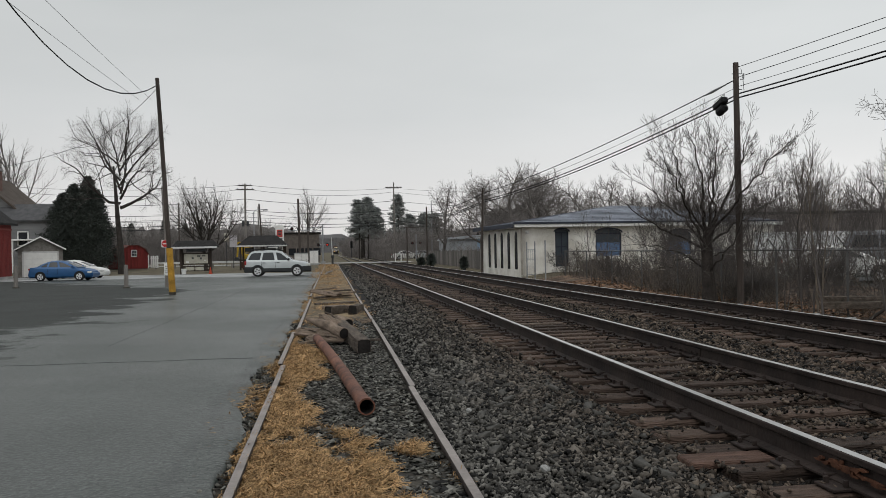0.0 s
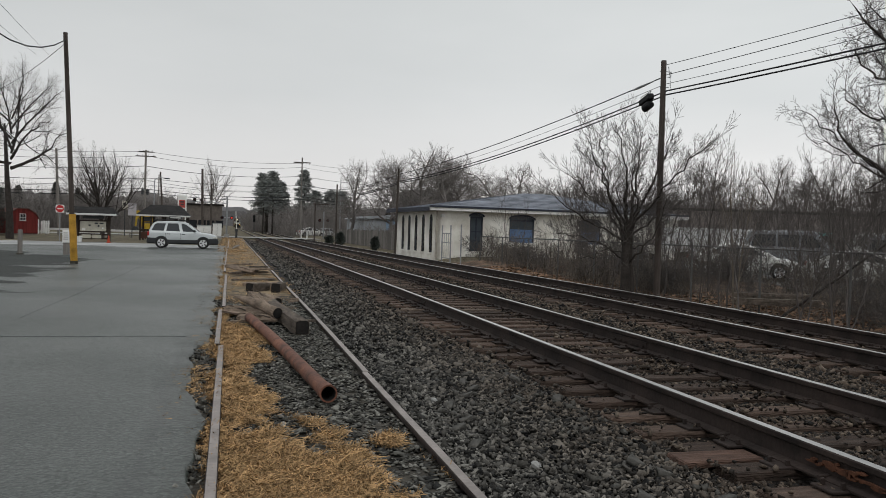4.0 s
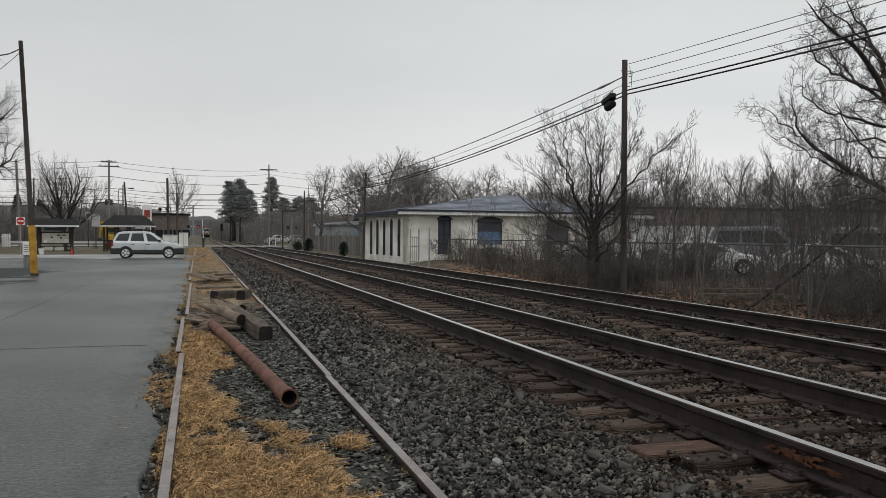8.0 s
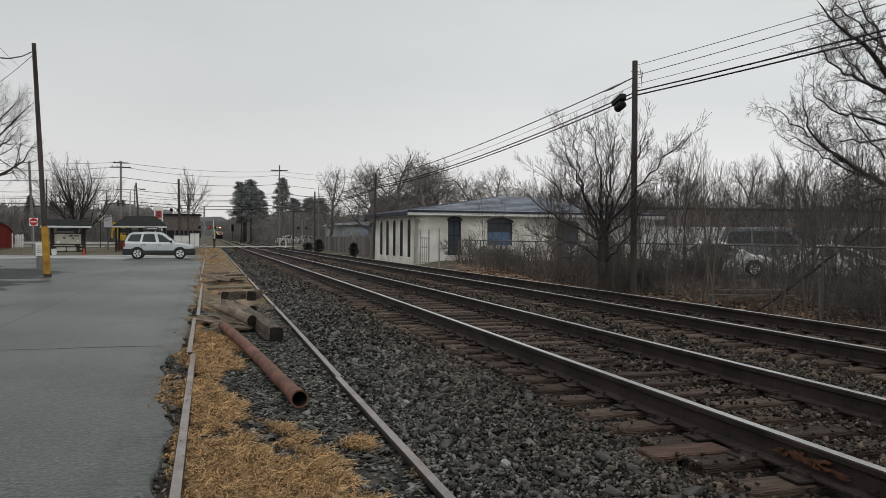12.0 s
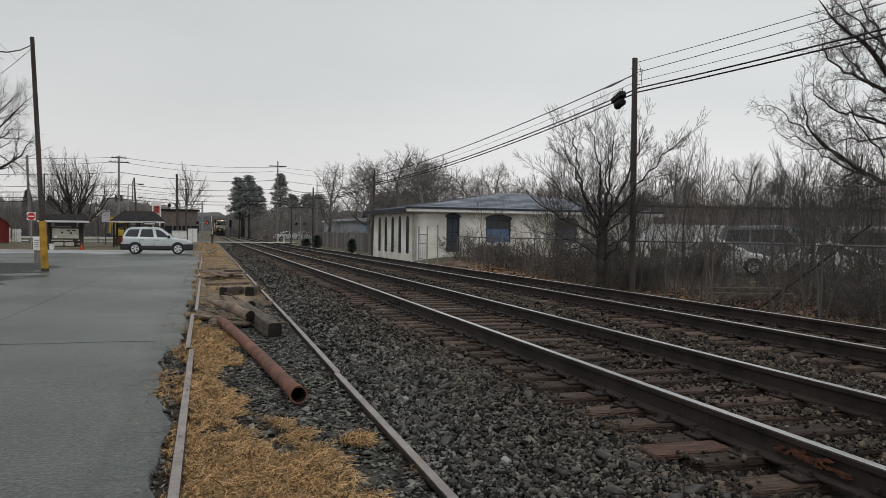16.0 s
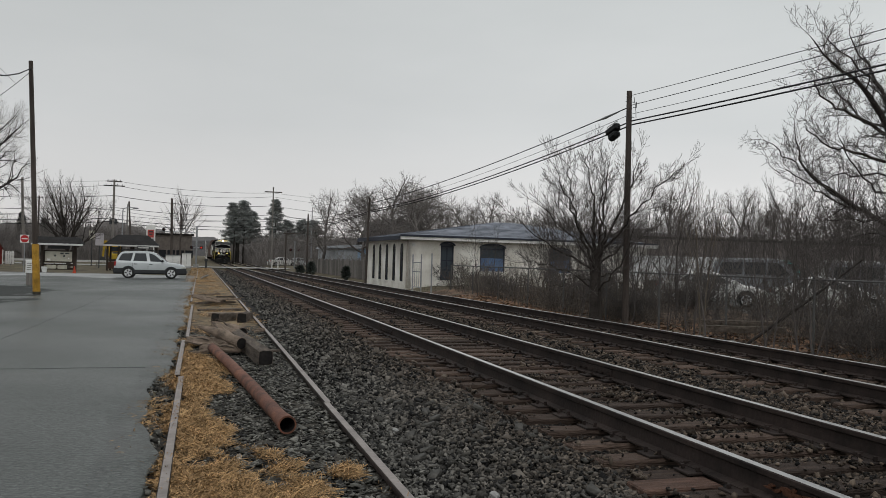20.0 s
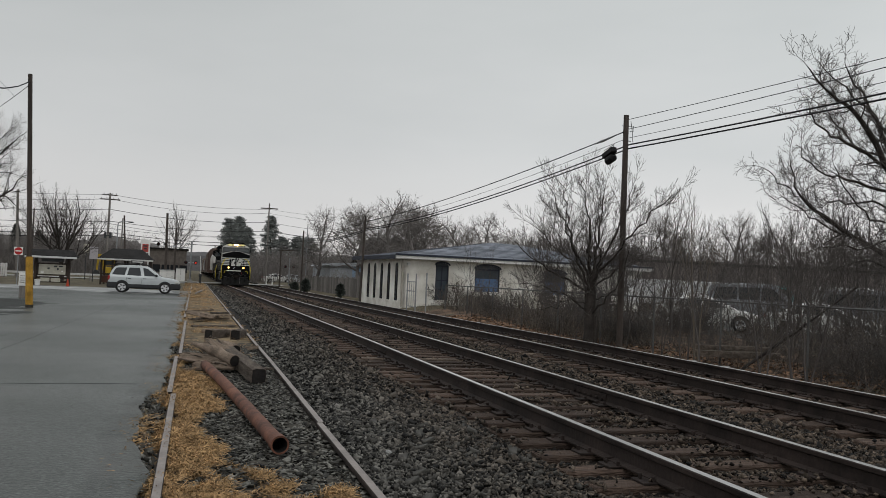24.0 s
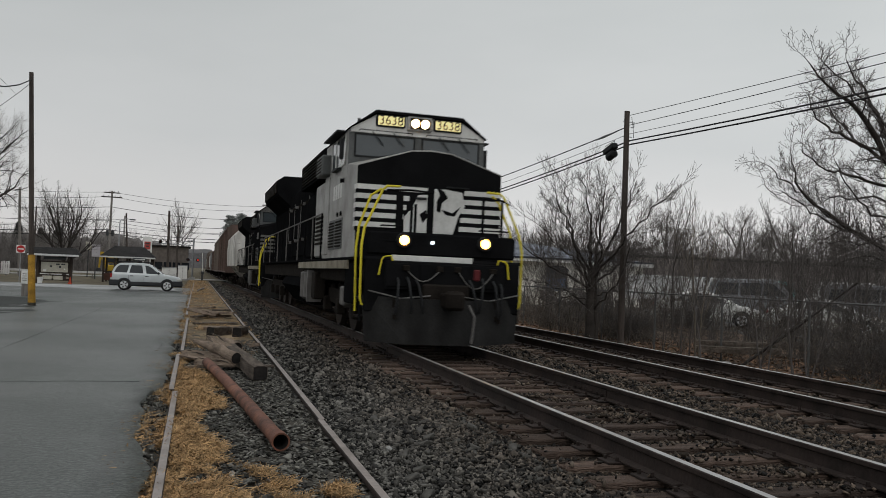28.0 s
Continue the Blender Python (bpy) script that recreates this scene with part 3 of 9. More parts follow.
def track(x, label):
    t = thing("railway_track", label, "railway track", group="running tracks", kind="")
    rys = np.r_[-9, -6, np.arange(-4, 100, 4.0), 104, 120, 160, 220, 300, 420, 560, 700]
    rzs = 0.277 + drop(rys)
    for s in (-1, 1):
        rail("rail", x + s * GAUGE / 2, rys, rzs, t, RUST, RAILTOP)
    spikes, plates, far = Geo(), Geo(), Geo()
    y, i = -8.0, 0
    rows = TIE_ROWS[x] = []
    while y < 100:
        rows.append(y)
        z = 0.087 + float(drop(y))
        turn = random.uniform(-1.2, 1.2)
        m = pose(x + random.uniform(-0.07, 0.07), y, z, 0, random.uniform(-0.4, 0.4), turn)
        if y < 62:
            part("tie", tie_meshes[random.randrange(6)], None, t, at=m)
            for s in (-1, 1):
                rx = x + s * GAUGE / 2
                if y < 26:
                    plates.m = pose(rx, y, z + 0.001, 0, 0, turn)
                    plates.box((-0.18, -0.095, 0), (0.18, 0.095, 0.018), 0.004)
                    for u, w in ((-0.085, -0.06), (0.085, 0.06), (-0.13, 0.05), (0.085, -0.05)):
                        spikes.m = pose(rx + u, y + w, z + 0.018, 0, random.uniform(-8, 8), random.uniform(-9, 9))
                        spikes.box((-0.014, -0.01, 0), (0.014, 0.01, 0.03 + random.uniform(0, 0.012)), 0.003)
                    if i % 2:
                        spikes.m = pose(rx, y + 0.14, z + 0.012, 0, 0, 0)
                        spikes.box((-0.085, -0.018, 0), (0.085, 0.018, 0.035), 0.005)
        else:
            far.m = m
            far.box((-1.3, -0.115, -0.15), (1.3, 0.115, 0))
        y += 0.5 + random.uniform(-0.03, 0.03)
        i += 1
    plates.m = spikes.m = far.m = Matrix()
    part("tie_plate", plates, RUST, t, kind="stuff")
    part("spike", spikes, RUST, t, "rusty spikes and rail anchors", kind="stuff")
    part("far_ties", far, TIE, t, kind="stuff")
    return t


near_track = track(T1, "main track with rusty rails, polished heads and wooden ties")
far_track = track(T2, "second main track with rusty rails and wooden ties")
# orange rust patch and joint bars on the near rail
for y, xr in ((2.55, T1 - GAUGE / 2), (14.3, T1 - GAUGE / 2), (8.9, T1 + GAUGE / 2), (20.5, T1 + GAUGE / 2), (11.0, T2 - GAUGE / 2)):
    g = Geo()
    for s in (-1, 1):
        g.box((xr + s * 0.012 - 0.012, y - 0.45, 0.132), (xr + s * 0.012 + 0.012, y + 0.45, 0.217), 0.006)
        for k in range(6):
            g.cyl((xr + s * 0.02, y - 0.38 + k * 0.15, 0.16), (xr + s * 0.05, y - 0.38 + k * 0.15, 0.16), 0.014, 6)
    part("joint_bar", g, RUST, near_track if xr < 6 else far_track, "bolted joint bar")
rs = random.Random(17)
for k in range(34):
    y, z, ry_, rz_ = 3.5 + rs.gauss(0, 0.16), 0.185 + rs.gauss(0, 0.016), rs.uniform(0.01, 0.06), rs.uniform(0.004, 0.016)
    poly = [(y + ry_ * rs.uniform(0.6, 1.1) * math.cos(a), z + rz_ * rs.uniform(0.6, 1.1) * math.sin(a)) for a in np.arange(0, 6.2, 0.57)]
    part("rust_scale", Geo().prism(poly, "x", T1 - GAUGE / 2 - 0.0375 - 0.0001 * k, T1 - GAUGE / 2 - 0.02), RUSTORANGE, near_track, "bright orange rust patch")

siding = thing("old_siding_track", "abandoned siding rails sunk flush with the ground", "railway track")
for x, breaks in ((0.0, ((-6, 9.95), (10.05, 14.2), (14.9, 24.5), (26.5, 52), (54, 88))), (1.5, ((-6, 7.9), (7.93, 20.2), (20.25, 96)))):
    for k, (a, b) in enumerate(breaks):
        yy = np.arange(a, b + 0.01, (b - a) / max(2, int((b - a) / 3)))
        off = 0.025 * ((-1) ** k) if x == 0 else 0.02 * (k == 1)
        rail("rail", x + off, yy, 0.012 + 0.008 * np.sin(yy * 0.5 + k), siding, RUST, OLDRAIL if (x == 0 or k < 9) else RAILTOP, "worn grey rail of the disused siding")


# ---- loose stone and straw ----
def stones(n, xs_, ys_, size, seed, height, keep=None, flat=0.42, tilt=0.6):
    r = np.random.default_rng(seed)
    x = r.uniform(*xs_, n)
    # denser near the camera's end
    u = r.random(n)
    y = ys_[0] + (ys_[1] - ys_[0]) * u ** 1.35
    if keep is not None:
        k = keep(x, y)
        x, y = x[k], y[k]
    n = len(x)
    base = np.array([(-1, -1, -1), (1, -1, -1), (1, 1, -1), (-1, 1, -1), (-1, -1, 1), (1, -1, 1), (1, 1, 1), (-1, 1, 1)], float)
    faces = np.array([(3, 2, 1, 0), (4, 5, 6, 7), (0, 1, 5, 4), (1, 2, 6, 5), (2, 3, 7, 6), (3, 0, 4, 7)])
    v = base[None] * (1 + r.uniform(-0.6, 0.15, (n, 8, 3)))
    v *= (size * np.exp(r.normal(0, 0.3, (n, 1, 1)))) * np.stack([r.uniform(0.8, 1.45, n), r.uniform(0.6, 1.05, n), r.uniform(flat * 0.6, flat * 1.3, n)], -1)[:, None] * 0.5
    a, b, c = r.uniform(0, 6.283, n), r.normal(0, tilt, n), r.normal(0, tilt, n)
    ca, sa, cb, sb, cc, sc = np.cos(a), np.sin(a), np.cos(b), np.sin(b), np.cos(c), np.sin(c)
    xx, yy, zz = v[..., 0], v[..., 1], v[..., 2]
    yy, zz = yy * cb[:, None] - zz * sb[:, None], yy * sb[:, None] + zz * cb[:, None]
    xx, zz = xx * cc[:, None] + zz * sc[:, None], -xx * sc[:, None] + zz * cc[:, None]
    xx, yy = xx * ca[:, None] - yy * sa[:, None], xx * sa[:, None] + yy * ca[:, None]
    v = np.stack([xx + x[:, None], yy + y[:, None], zz + (height(x, y) + r.uniform(-0.7, 0.85, n) * size * flat)[:, None]], -1)
    f = (faces[None] + 8 * np.arange(n)[:, None, None]).reshape(-1, 4)
    return v.reshape(-1, 3), f


def tie_gap(x, y, c):
    """Distance along the track to the nearest tie."""
    rows = np.array(TIE_ROWS[c])
    k = np.searchsorted(rows, y)
    return np.minimum(np.abs(rows[np.clip(k, 0, len(rows) - 1)] - y), np.abs(rows[np.clip(k - 1, 0, len(rows) - 1)] - y))


def clear_of_ties(x, y):
    """Fewer stones on the ties, none on the rails; drifts of stone lie over the ties between the rails."""
    ok = np.ones(len(x), bool)
    for c in (T1, T2):
        for s in (-1, 1):
            ok &= abs(x - (c + s * GAUGE / 2)) > 0.085
        on = (abs(x - c) < 1.26) & (tie_gap(x, y, c) < 0.125)
        drift = 1.08 + 0.3 * np.sin(x * 3.1 + 2 * np.sin(y * 1.3)) * np.cos(y * 2.3 + x)
        outer = (abs(x - c) > GAUGE / 2) * 0.6
        ok &= ~(on & (np.modf(np.abs(np.sin(x * 37.7 + y * 91.1)) * 517.3)[0] < np.clip(drift + outer - 0.1, 0.3, 0.985)))
    return ok


def stone_bed(x, y):
    """Top of the stone layer: on the ties it lies on the wood."""
    z = bed(x, y) + 0.012
    for c in (T1, T2):
        on = (abs(x - c) < 1.28) & (tie_gap(x, y, c) < 0.125)
        z = np.where(on, 0.098 + drop(y), z - 0.014 * (abs(x - c) < 0.72) - 0.028 * ((abs(x - c) > 0.76) & (abs(x - c) < 1.32)))
    return z


for n, xr, yr, size, seed in ((98000, (1.55, 6.6), (1.2, 9), 0.03, 1), (52000, (1.55, 9.5), (7, 20), 0.042, 2), (40000, (1.8, 10.6), (16, 44), 0.055, 3), (20000, (6.0, 10.6), (2, 16), 0.048, 4), (16000, (1.8, 10.6), (40, 90), 0.08, 5), (11000, (1.55, 10.6), (-6, 1.4), 0.055, 6)):
    v, f = stones(n, xr, yr, size, seed, stone_bed, clear_of_ties, 0.36 if yr[0] > 10 else 0.46)
    tagged(part("ballast_stones", fast_mesh("ballast_stones", v, f, STONE)), "loose grey crushed ballast stones", "gravel", kind="stuff")


STRAWTUFT = (1.28, 8.2)


def straw_mask(x, y):
    m = 0.4 + 0.36 * np.sin(x * 2.3 + 0.9 * np.sin(y * 0.8)) * np.cos(y * 1.15 + 0.6) + 0.28 * np.sin(x * 5.1 + y * 2.7) + 0.27 * np.sin(x * 13 + 2 * np.sin(y * 4)) * np.sin(y * 7.3 + x * 3)
    bare = np.exp(-(((x - 0.95) / 0.55) ** 2 + ((y - 7.7) / 1.9) ** 2)) + 0.8 * np.exp(-(((x - 0.9) / 0.5) ** 2 + ((y - 12.2) / 2.0) ** 2)) + 0.55 * np.exp(-(((x - 1.25) / 0.3) ** 2 + ((y - 5.2) / 0.6) ** 2))
    full = 0.22 * np.exp(-(((x - 0.3) / 0.36) ** 2)) * (1 - smoothstep(11, 13, y)) + 0.6 * np.exp(-(((x - 0.55) / 0.6) ** 2 + ((y - 4.3) / 1.0) ** 2)) + 0.55 * np.exp(-(((x - 0.22) / 0.28) ** 2 + ((y - 8.2) / 3.4) ** 2)) + 0.2 * smoothstep(15, 22, y) - 0.25 * smoothstep(0.9, 1.4, x)
    tufts = np.exp(-(((x - STRAWTUFT[0]) / 0.2) ** 2 + ((y - STRAWTUFT[1]) / 0.35) ** 2)) + np.exp(-(((x - 1.28) / 0.12) ** 2 + ((y - 5.3) / 0.25) ** 2))
    return m - 1.1 * bare + full + 0.9 * tufts


v, f = stones(30000, (0.05, 1.47), (-4, 17), 0.036, 7, lambda x, y: -0.046 + 0 * x, lambda x, y: straw_mask(x, y) < 0.75, 0.24, 0.28)
tagged(part("siding_gravel", fast_mesh("siding_gravel", v, f, GRIT)), "dark fine gravel between the old rails", "gravel", kind="stuff")
v, f = stones(2600, (-0.45, -0.03), (1.5, 20), 0.03, 8, lambda x, y: -0.035 + 0 * x)
tagged(part("edge_gravel", fast_mesh("edge_gravel", v, f, GRIT)), "crumbled asphalt and gravel at the road edge", "gravel", kind="stuff")


def straw(n, xs_, ys_, seed, length, lift, keep=True, spread=0.02):
    r = np.random.default_rng(seed)
    x, y = r.uniform(*xs_, n), ys_[0] + (ys_[1] - ys_[0]) * r.random(n) ** 1.3
    if keep:
        k = straw_mask(x, y) > 0.42 + r.uniform(0, 0.35, n)
        x, y = x[k], y[k]
    n = len(x)
    a = r.uniform(0, 6.283, n)
    ln = length * r.uniform(0.5, 1.4, n)
    z0 = -0.045 + r.uniform(0, 0.035, n)
    bend = r.normal(0, 1.1, n)
    w = r.uniform(0.0009, 0.0021, n) * (1 + 0.06 * y)
    pts = []
    for u in (0, 0.5, 1):
        aa = a + bend * u
        cx, cy = x + np.cos(aa) * ln * u, y + np.sin(aa) * ln * u
        cz = z0 + np.abs(r.normal(0, lift, n)) * (u > 0) * (0.7 if u < 1 else 1)
        for s in (-1, 1):
            pts.append(np.stack([cx - np.sin(aa) * w * s, cy + np.cos(aa) * w * s, cz + s * 0.001], -1))
    v = np.stack(pts, 1).reshape(-1, 3)
    q = np.array([(0, 1, 3, 2), (2, 3, 5, 4)])
    return v, (q[None] + 6 * np.arange(n)[:, None, None]).reshape(-1, 4)


for n, xr, yr, seed, ln, lift in ((170000, (-0.05, 1.5), (1.2, 14), 11, 0.075, 0.02), (9000, (-0.05, 1.5), (-5, 1.3), 15, 0.12, 0.016), (13000, (-0.15, 1.6), (12, 50), 12, 0.16, 0.03), (20000, (-0.42, 0.0), (2.5, 40), 13, 0.08, 0.014), (8000, (-0.6, 1.45), (46, 97), 14, 0.25, 0.05)):
    v, f = straw(n, xr, yr, seed, ln, lift)
    tagged(part("straw", fast_mesh("straw", v, f, STRAW)), "matted dry yellow straw and dead grass", "straw", kind="stuff")

# single stones lying on top of the ballast
chip_meshes = []
for k in range(8):
    v, f = stones(1, (0, 0.001), (0, 0.001), 0.05, 900 + k, lambda x, y: 0 * x)
    chip_meshes.append(fast_mesh("stone", v - v.mean(0), f, STONE))
rc = random.Random(91)
for i in range(220):
    x, y = rc.uniform(1.7, 3.0), rc.uniform(2.4, 8.0)
    part("stone", chip_meshes[i % 8], None, ballast, at=pose(x, y, float(bed(x, y)) + 0.032, 0, 0, rc.uniform(0, 360)))


# ---- trees ----
def tubes(polys, radii, n=3):
    """Many branches at once: polys (N, K, 3), radii (N, K)."""
    P, R = np.asarray(polys, float), np.asarray(radii, float)
    N, K = R.shape
    d = P[:, -1] - P[:, 0]
    d /= np.linalg.norm(d, axis=1, keepdims=True) + 1e-9
    ref = np.where(abs(d[:, 2:3]) > 0.8, np.array([[1.0, 0, 0]]), np.array([[0, 0, 1.0]]))
    s = np.cross(d, ref)
    s /= np.linalg.norm(s, axis=1, keepdims=True) + 1e-9
    u = np.cross(s, d)
    a = 2 * np.pi * np.arange(n) / n
    ring = s[:, None, None] * np.cos(a)[None, None, :, None] + u[:, None, None] * np.sin(a)[None, None, :, None]
    v = (P[:, :, None] + ring * R[:, :, None, None]).reshape(-1, 3)
    k, j = np.meshgrid(np.arange(K - 1), np.arange(n), indexing="ij")
    k, j = k.ravel(), j.ravel()
    q = np.stack([k * n + j, k * n + (j + 1) % n, (k + 1) * n + (j + 1) % n, (k + 1) * n + j], 1)
    return v, (q[None] + K * n * np.arange(N)[:, None, None]).reshape(-1, 4)


class Tree:
    def __init__(self, seed, kids=(7, 6, 5, 4), angle=(35, 65), ratio=0.62, wob=0.22, lift=0.12, start=0.35, thick=0.035, shrink=0.6):
        self.r, self.kids, self.angle, self.ratio, self.wob, self.lift, self.start, self.thick, self.shrink = random.Random(seed), kids, angle, ratio, wob, lift, start, thick, shrink
        self.big, self.small = ([], []), ([], [])

    def branch(self, p, d, length, r, level=0, start=None):
        R, K = self.r, 5
        pts, q, d = [tuple(p)], Vector(p), Vector(d).normalized()
        dirs = [d.copy()]
        for i in range(K - 1):
            d = d + Vector((R.gauss(0, self.wob), R.gauss(0, self.wob), R.gauss(0, self.wob) + self.lift * (level > 0))) * 0.6
            d.normalize()
            q = q + d * (length / (K - 1))
            pts.append(tuple(q))
            dirs.append(d.copy())
        last = level >= len(self.kids)
        tip = 0.25 if last else 0.45
        rad = [max(0.004, r * (1 - (1 - tip) * i / (K - 1))) for i in range(K)]
        store = self.big if r > self.thick else self.small
        store[0].append(pts)
        store[1].append(rad)
        if last:
            return
        n = self.kids[level]
        s0 = self.start if start is None else start
        self.branch(pts[-1], dirs[-1], length * self.ratio * 0.8, rad[-1], level + 1)
        for k in range(n):
            u = s0 + (1 - s0) * (k + R.random()) / n
            x = u * (K - 1)
            i = min(int(x), K - 2)
            pos = Vector(pts[i]).lerp(Vector(pts[i + 1]), x - i)
            base = dirs[i + 1]
            side = base.orthogonal().normalized()
            side.rotate(Matrix.Rotation(2.4 * k + R.uniform(-0.6, 0.6), 3, base))
            a = radians(R.uniform(*self.angle) * (1 - 0.35 * u))
            nd = base * math.cos(a) + side * math.sin(a)
            self.branch(pos, nd, length * self.ratio * R.uniform(0.75, 1.2) * (1.12 - 0.3 * u), rad[i] * self.shrink * R.uniform(0.8, 1.05), level + 1)

    def limb(self, guide, r0, r1, n, length, level=2):
        """A bough along guide points, with twigs all along it."""
        R, G = self.r, [Vector(p) for p in guide]
        pts = []
        for i in range(len(G) - 1):
            a, b, c, d = G[max(i - 1, 0)], G[i], G[i + 1], G[min(i + 2, len(G) - 1)]
            for k in range(4):
                u = k / 4
                pts.append(0.5 * (2 * b + (c - a) * u + (2 * a - 5 * b + 4 * c - d) * u * u + (3 * b - a - 3 * c + d) * u ** 3) + Vector([R.gauss(0, 0.035) for _ in "xyz"]))
        pts.append(G[-1])
        m = len(pts)
        rad = [r0 + (r1 - r0) * i / (m - 1) for i in range(m)]
        for i in range(0, m - 1, 4):
            e = min(i + 4, m - 1)
            if e - i == 4:
                self.big[0].append([tuple(p) for p in pts[i:e + 1]])
                self.big[1].append(rad[i:e + 1])
        for k in range(n):
            i = int((0.12 + 0.88 * (k + R.random()) / n) * (m - 2))
            base = (pts[i + 1] - pts[i]).normalized()
            side = base.orthogonal().normalized()
            side.rotate(Matrix.Rotation(R.uniform(0, 6.28), 3, base))
            side.z = abs(side.z) * 0.8 if R.random() < 0.7 else side.z
            a = radians(R.uniform(*self.angle))
            self.branch(pts[i], base * math.cos(a) + side * math.sin(a), length * R.uniform(0.5, 1.2), min(0.022, rad[i] * 0.4), level, 0.15)
        self.branch(pts[-1], pts[-1] - pts[-2], length, r1, level, 0.1)

    def meshes(self, bark=None, twig=None):
        out = []
        for name, (pts, rad), n, material in (("trunk", self.big, 7, bark or BARK), ("crown", self.small, 3, twig or TWIG)):
            out.append(fast_mesh(name, *tubes(pts, rad, n), material) if pts else None)
        return out


def plant(meshes, m, name, label, category="tree", group="", scale=1.0, label2=""):
    t = thing(name, label, category, m @ Matrix.Diagonal((scale, scale, scale, 1)), group)
    for nm, me in zip(("trunk", "crown"), meshes):
        if me:
            part(nm, me, None, t)
    return t


# the broad bare tree by the lot
k = Tree(5, kids=(9, 7, 6, 5), angle=(35, 75), ratio=0.55, wob=0.24, lift=0.06, start=0.4, thick=0.03, shrink=0.52)
k.wob = 0.05
k.branch((0, 0, -0.2), (0.0, 0, 1), 9.4, 0.4, 9)
k.wob = 0.36
for i in range(11):
    a, z = i * 2.4, 5.6 + 0.4 * i
    k.branch((0, 0, z), (math.cos(a), math.sin(a), 0.6 + 0.12 * i), 5.0 - 0.12 * i, 0.15 - 0.007 * i, 1, 0.25)
plant(k.meshes(), pose(-16.4, 69, 0, 0, 0, 20) @ Matrix.Diagonal((0.82, 0.82, 1.0, 1)), "tree", "tall bare maple with a broad fine-twigged crown", group="bare trees by the lot", scale=0.96)
k = Tree(8, kids=(9, 7, 5, 4), angle=(25, 60), ratio=0.58, wob=0.2, lift=0.14, start=0.25, thick=0.03)
k.branch((0, 0, -0.2), (0, 0, 1), 2.6, 0.26, 9)
for i in range(10):
    a = i * 2.4
    k.branch((0, 0, 1.5 + 0.09 * i), (math.cos(a), math.sin(a), 0.62 + 0.15 * i), 4.1, 0.1, 1, 0.25)
plant(k.meshes(), pose(-10.6, 75, 0), "tree", "spreading bare tree behind the notice boards", group="bare trees by the lot", scale=0.92)
k = Tree(9, kids=(8, 6, 5), angle=(25, 55), ratio=0.6, wob=0.18, lift=0.15, start=0.25)
k.branch((0, 0, 0), (0, 0, 1), 6.0, 0.22)
far_tree = k.meshes(FARTWIG, FARTWIG)
plant(far_tree, pose(-2.9, 132, 0), "tree", "bare tree by the far road", group="bare trees by the lot", scale=1.15)
plant(far_tree, pose(-33, 92, 0, 0, 0, 60), "tree", "bare tree by the old house", group="bare trees by the lot", scale=1.5)

# bare trees behind the white building and along the yard
kinds = []
for s in (21, 22, 23, 24):
    k = Tree(s, kids=(8, 8, 6, 5), angle=(42, 80), ratio=0.56, wob=0.34, lift=0.05, start=0.35, thick=0.05)
    k.branch((0, 0, -0.3), (0.05, 0, 1), 6.2, 0.25)
    kinds.append(k.meshes(FARTWIG, FARTWIG))
spots = [(15.6, 80, 0.85), (18.2, 78, 1.0), (21.5, 76, 1.05), (24.8, 79, 0.95), (28.4, 82, 0.85), (31.5, 78, 0.7), (35, 84, 0.8), (39, 80, 0.75), (14.0, 96, 0.9), (19.5, 98, 1.0), (26, 66, 0.62), (23.0, 60, 0.72), (26.5, 57, 0.6), (44, 76, 0.7), (50, 72, 0.65), (17, 86, 0.9), (20.0, 70, 0.8), (23.2, 84, 1.0), (27, 74, 0.85), (30, 66, 0.6), (34, 70, 0.6), (38, 66, 0.55), (42, 70, 0.6), (47, 66, 0.55), (54, 68, 0.8), (60, 72, 0.9), (48, 74, 0.9), (66, 74, 1.0), (57, 78, 1.0), (72, 78, 1.0), (63, 66, 0.8), (78, 76, 1.0), (51, 80, 1.0), (69, 68, 0.85)]
for i, (x, y, s) in enumerate(spots):
    plant(kinds[i % 4], pose(x, y, 0, 0, 0, 73 * i), "tree", "bare grey-brown woodland tree", group="woodland trees", scale=s * 1.06)

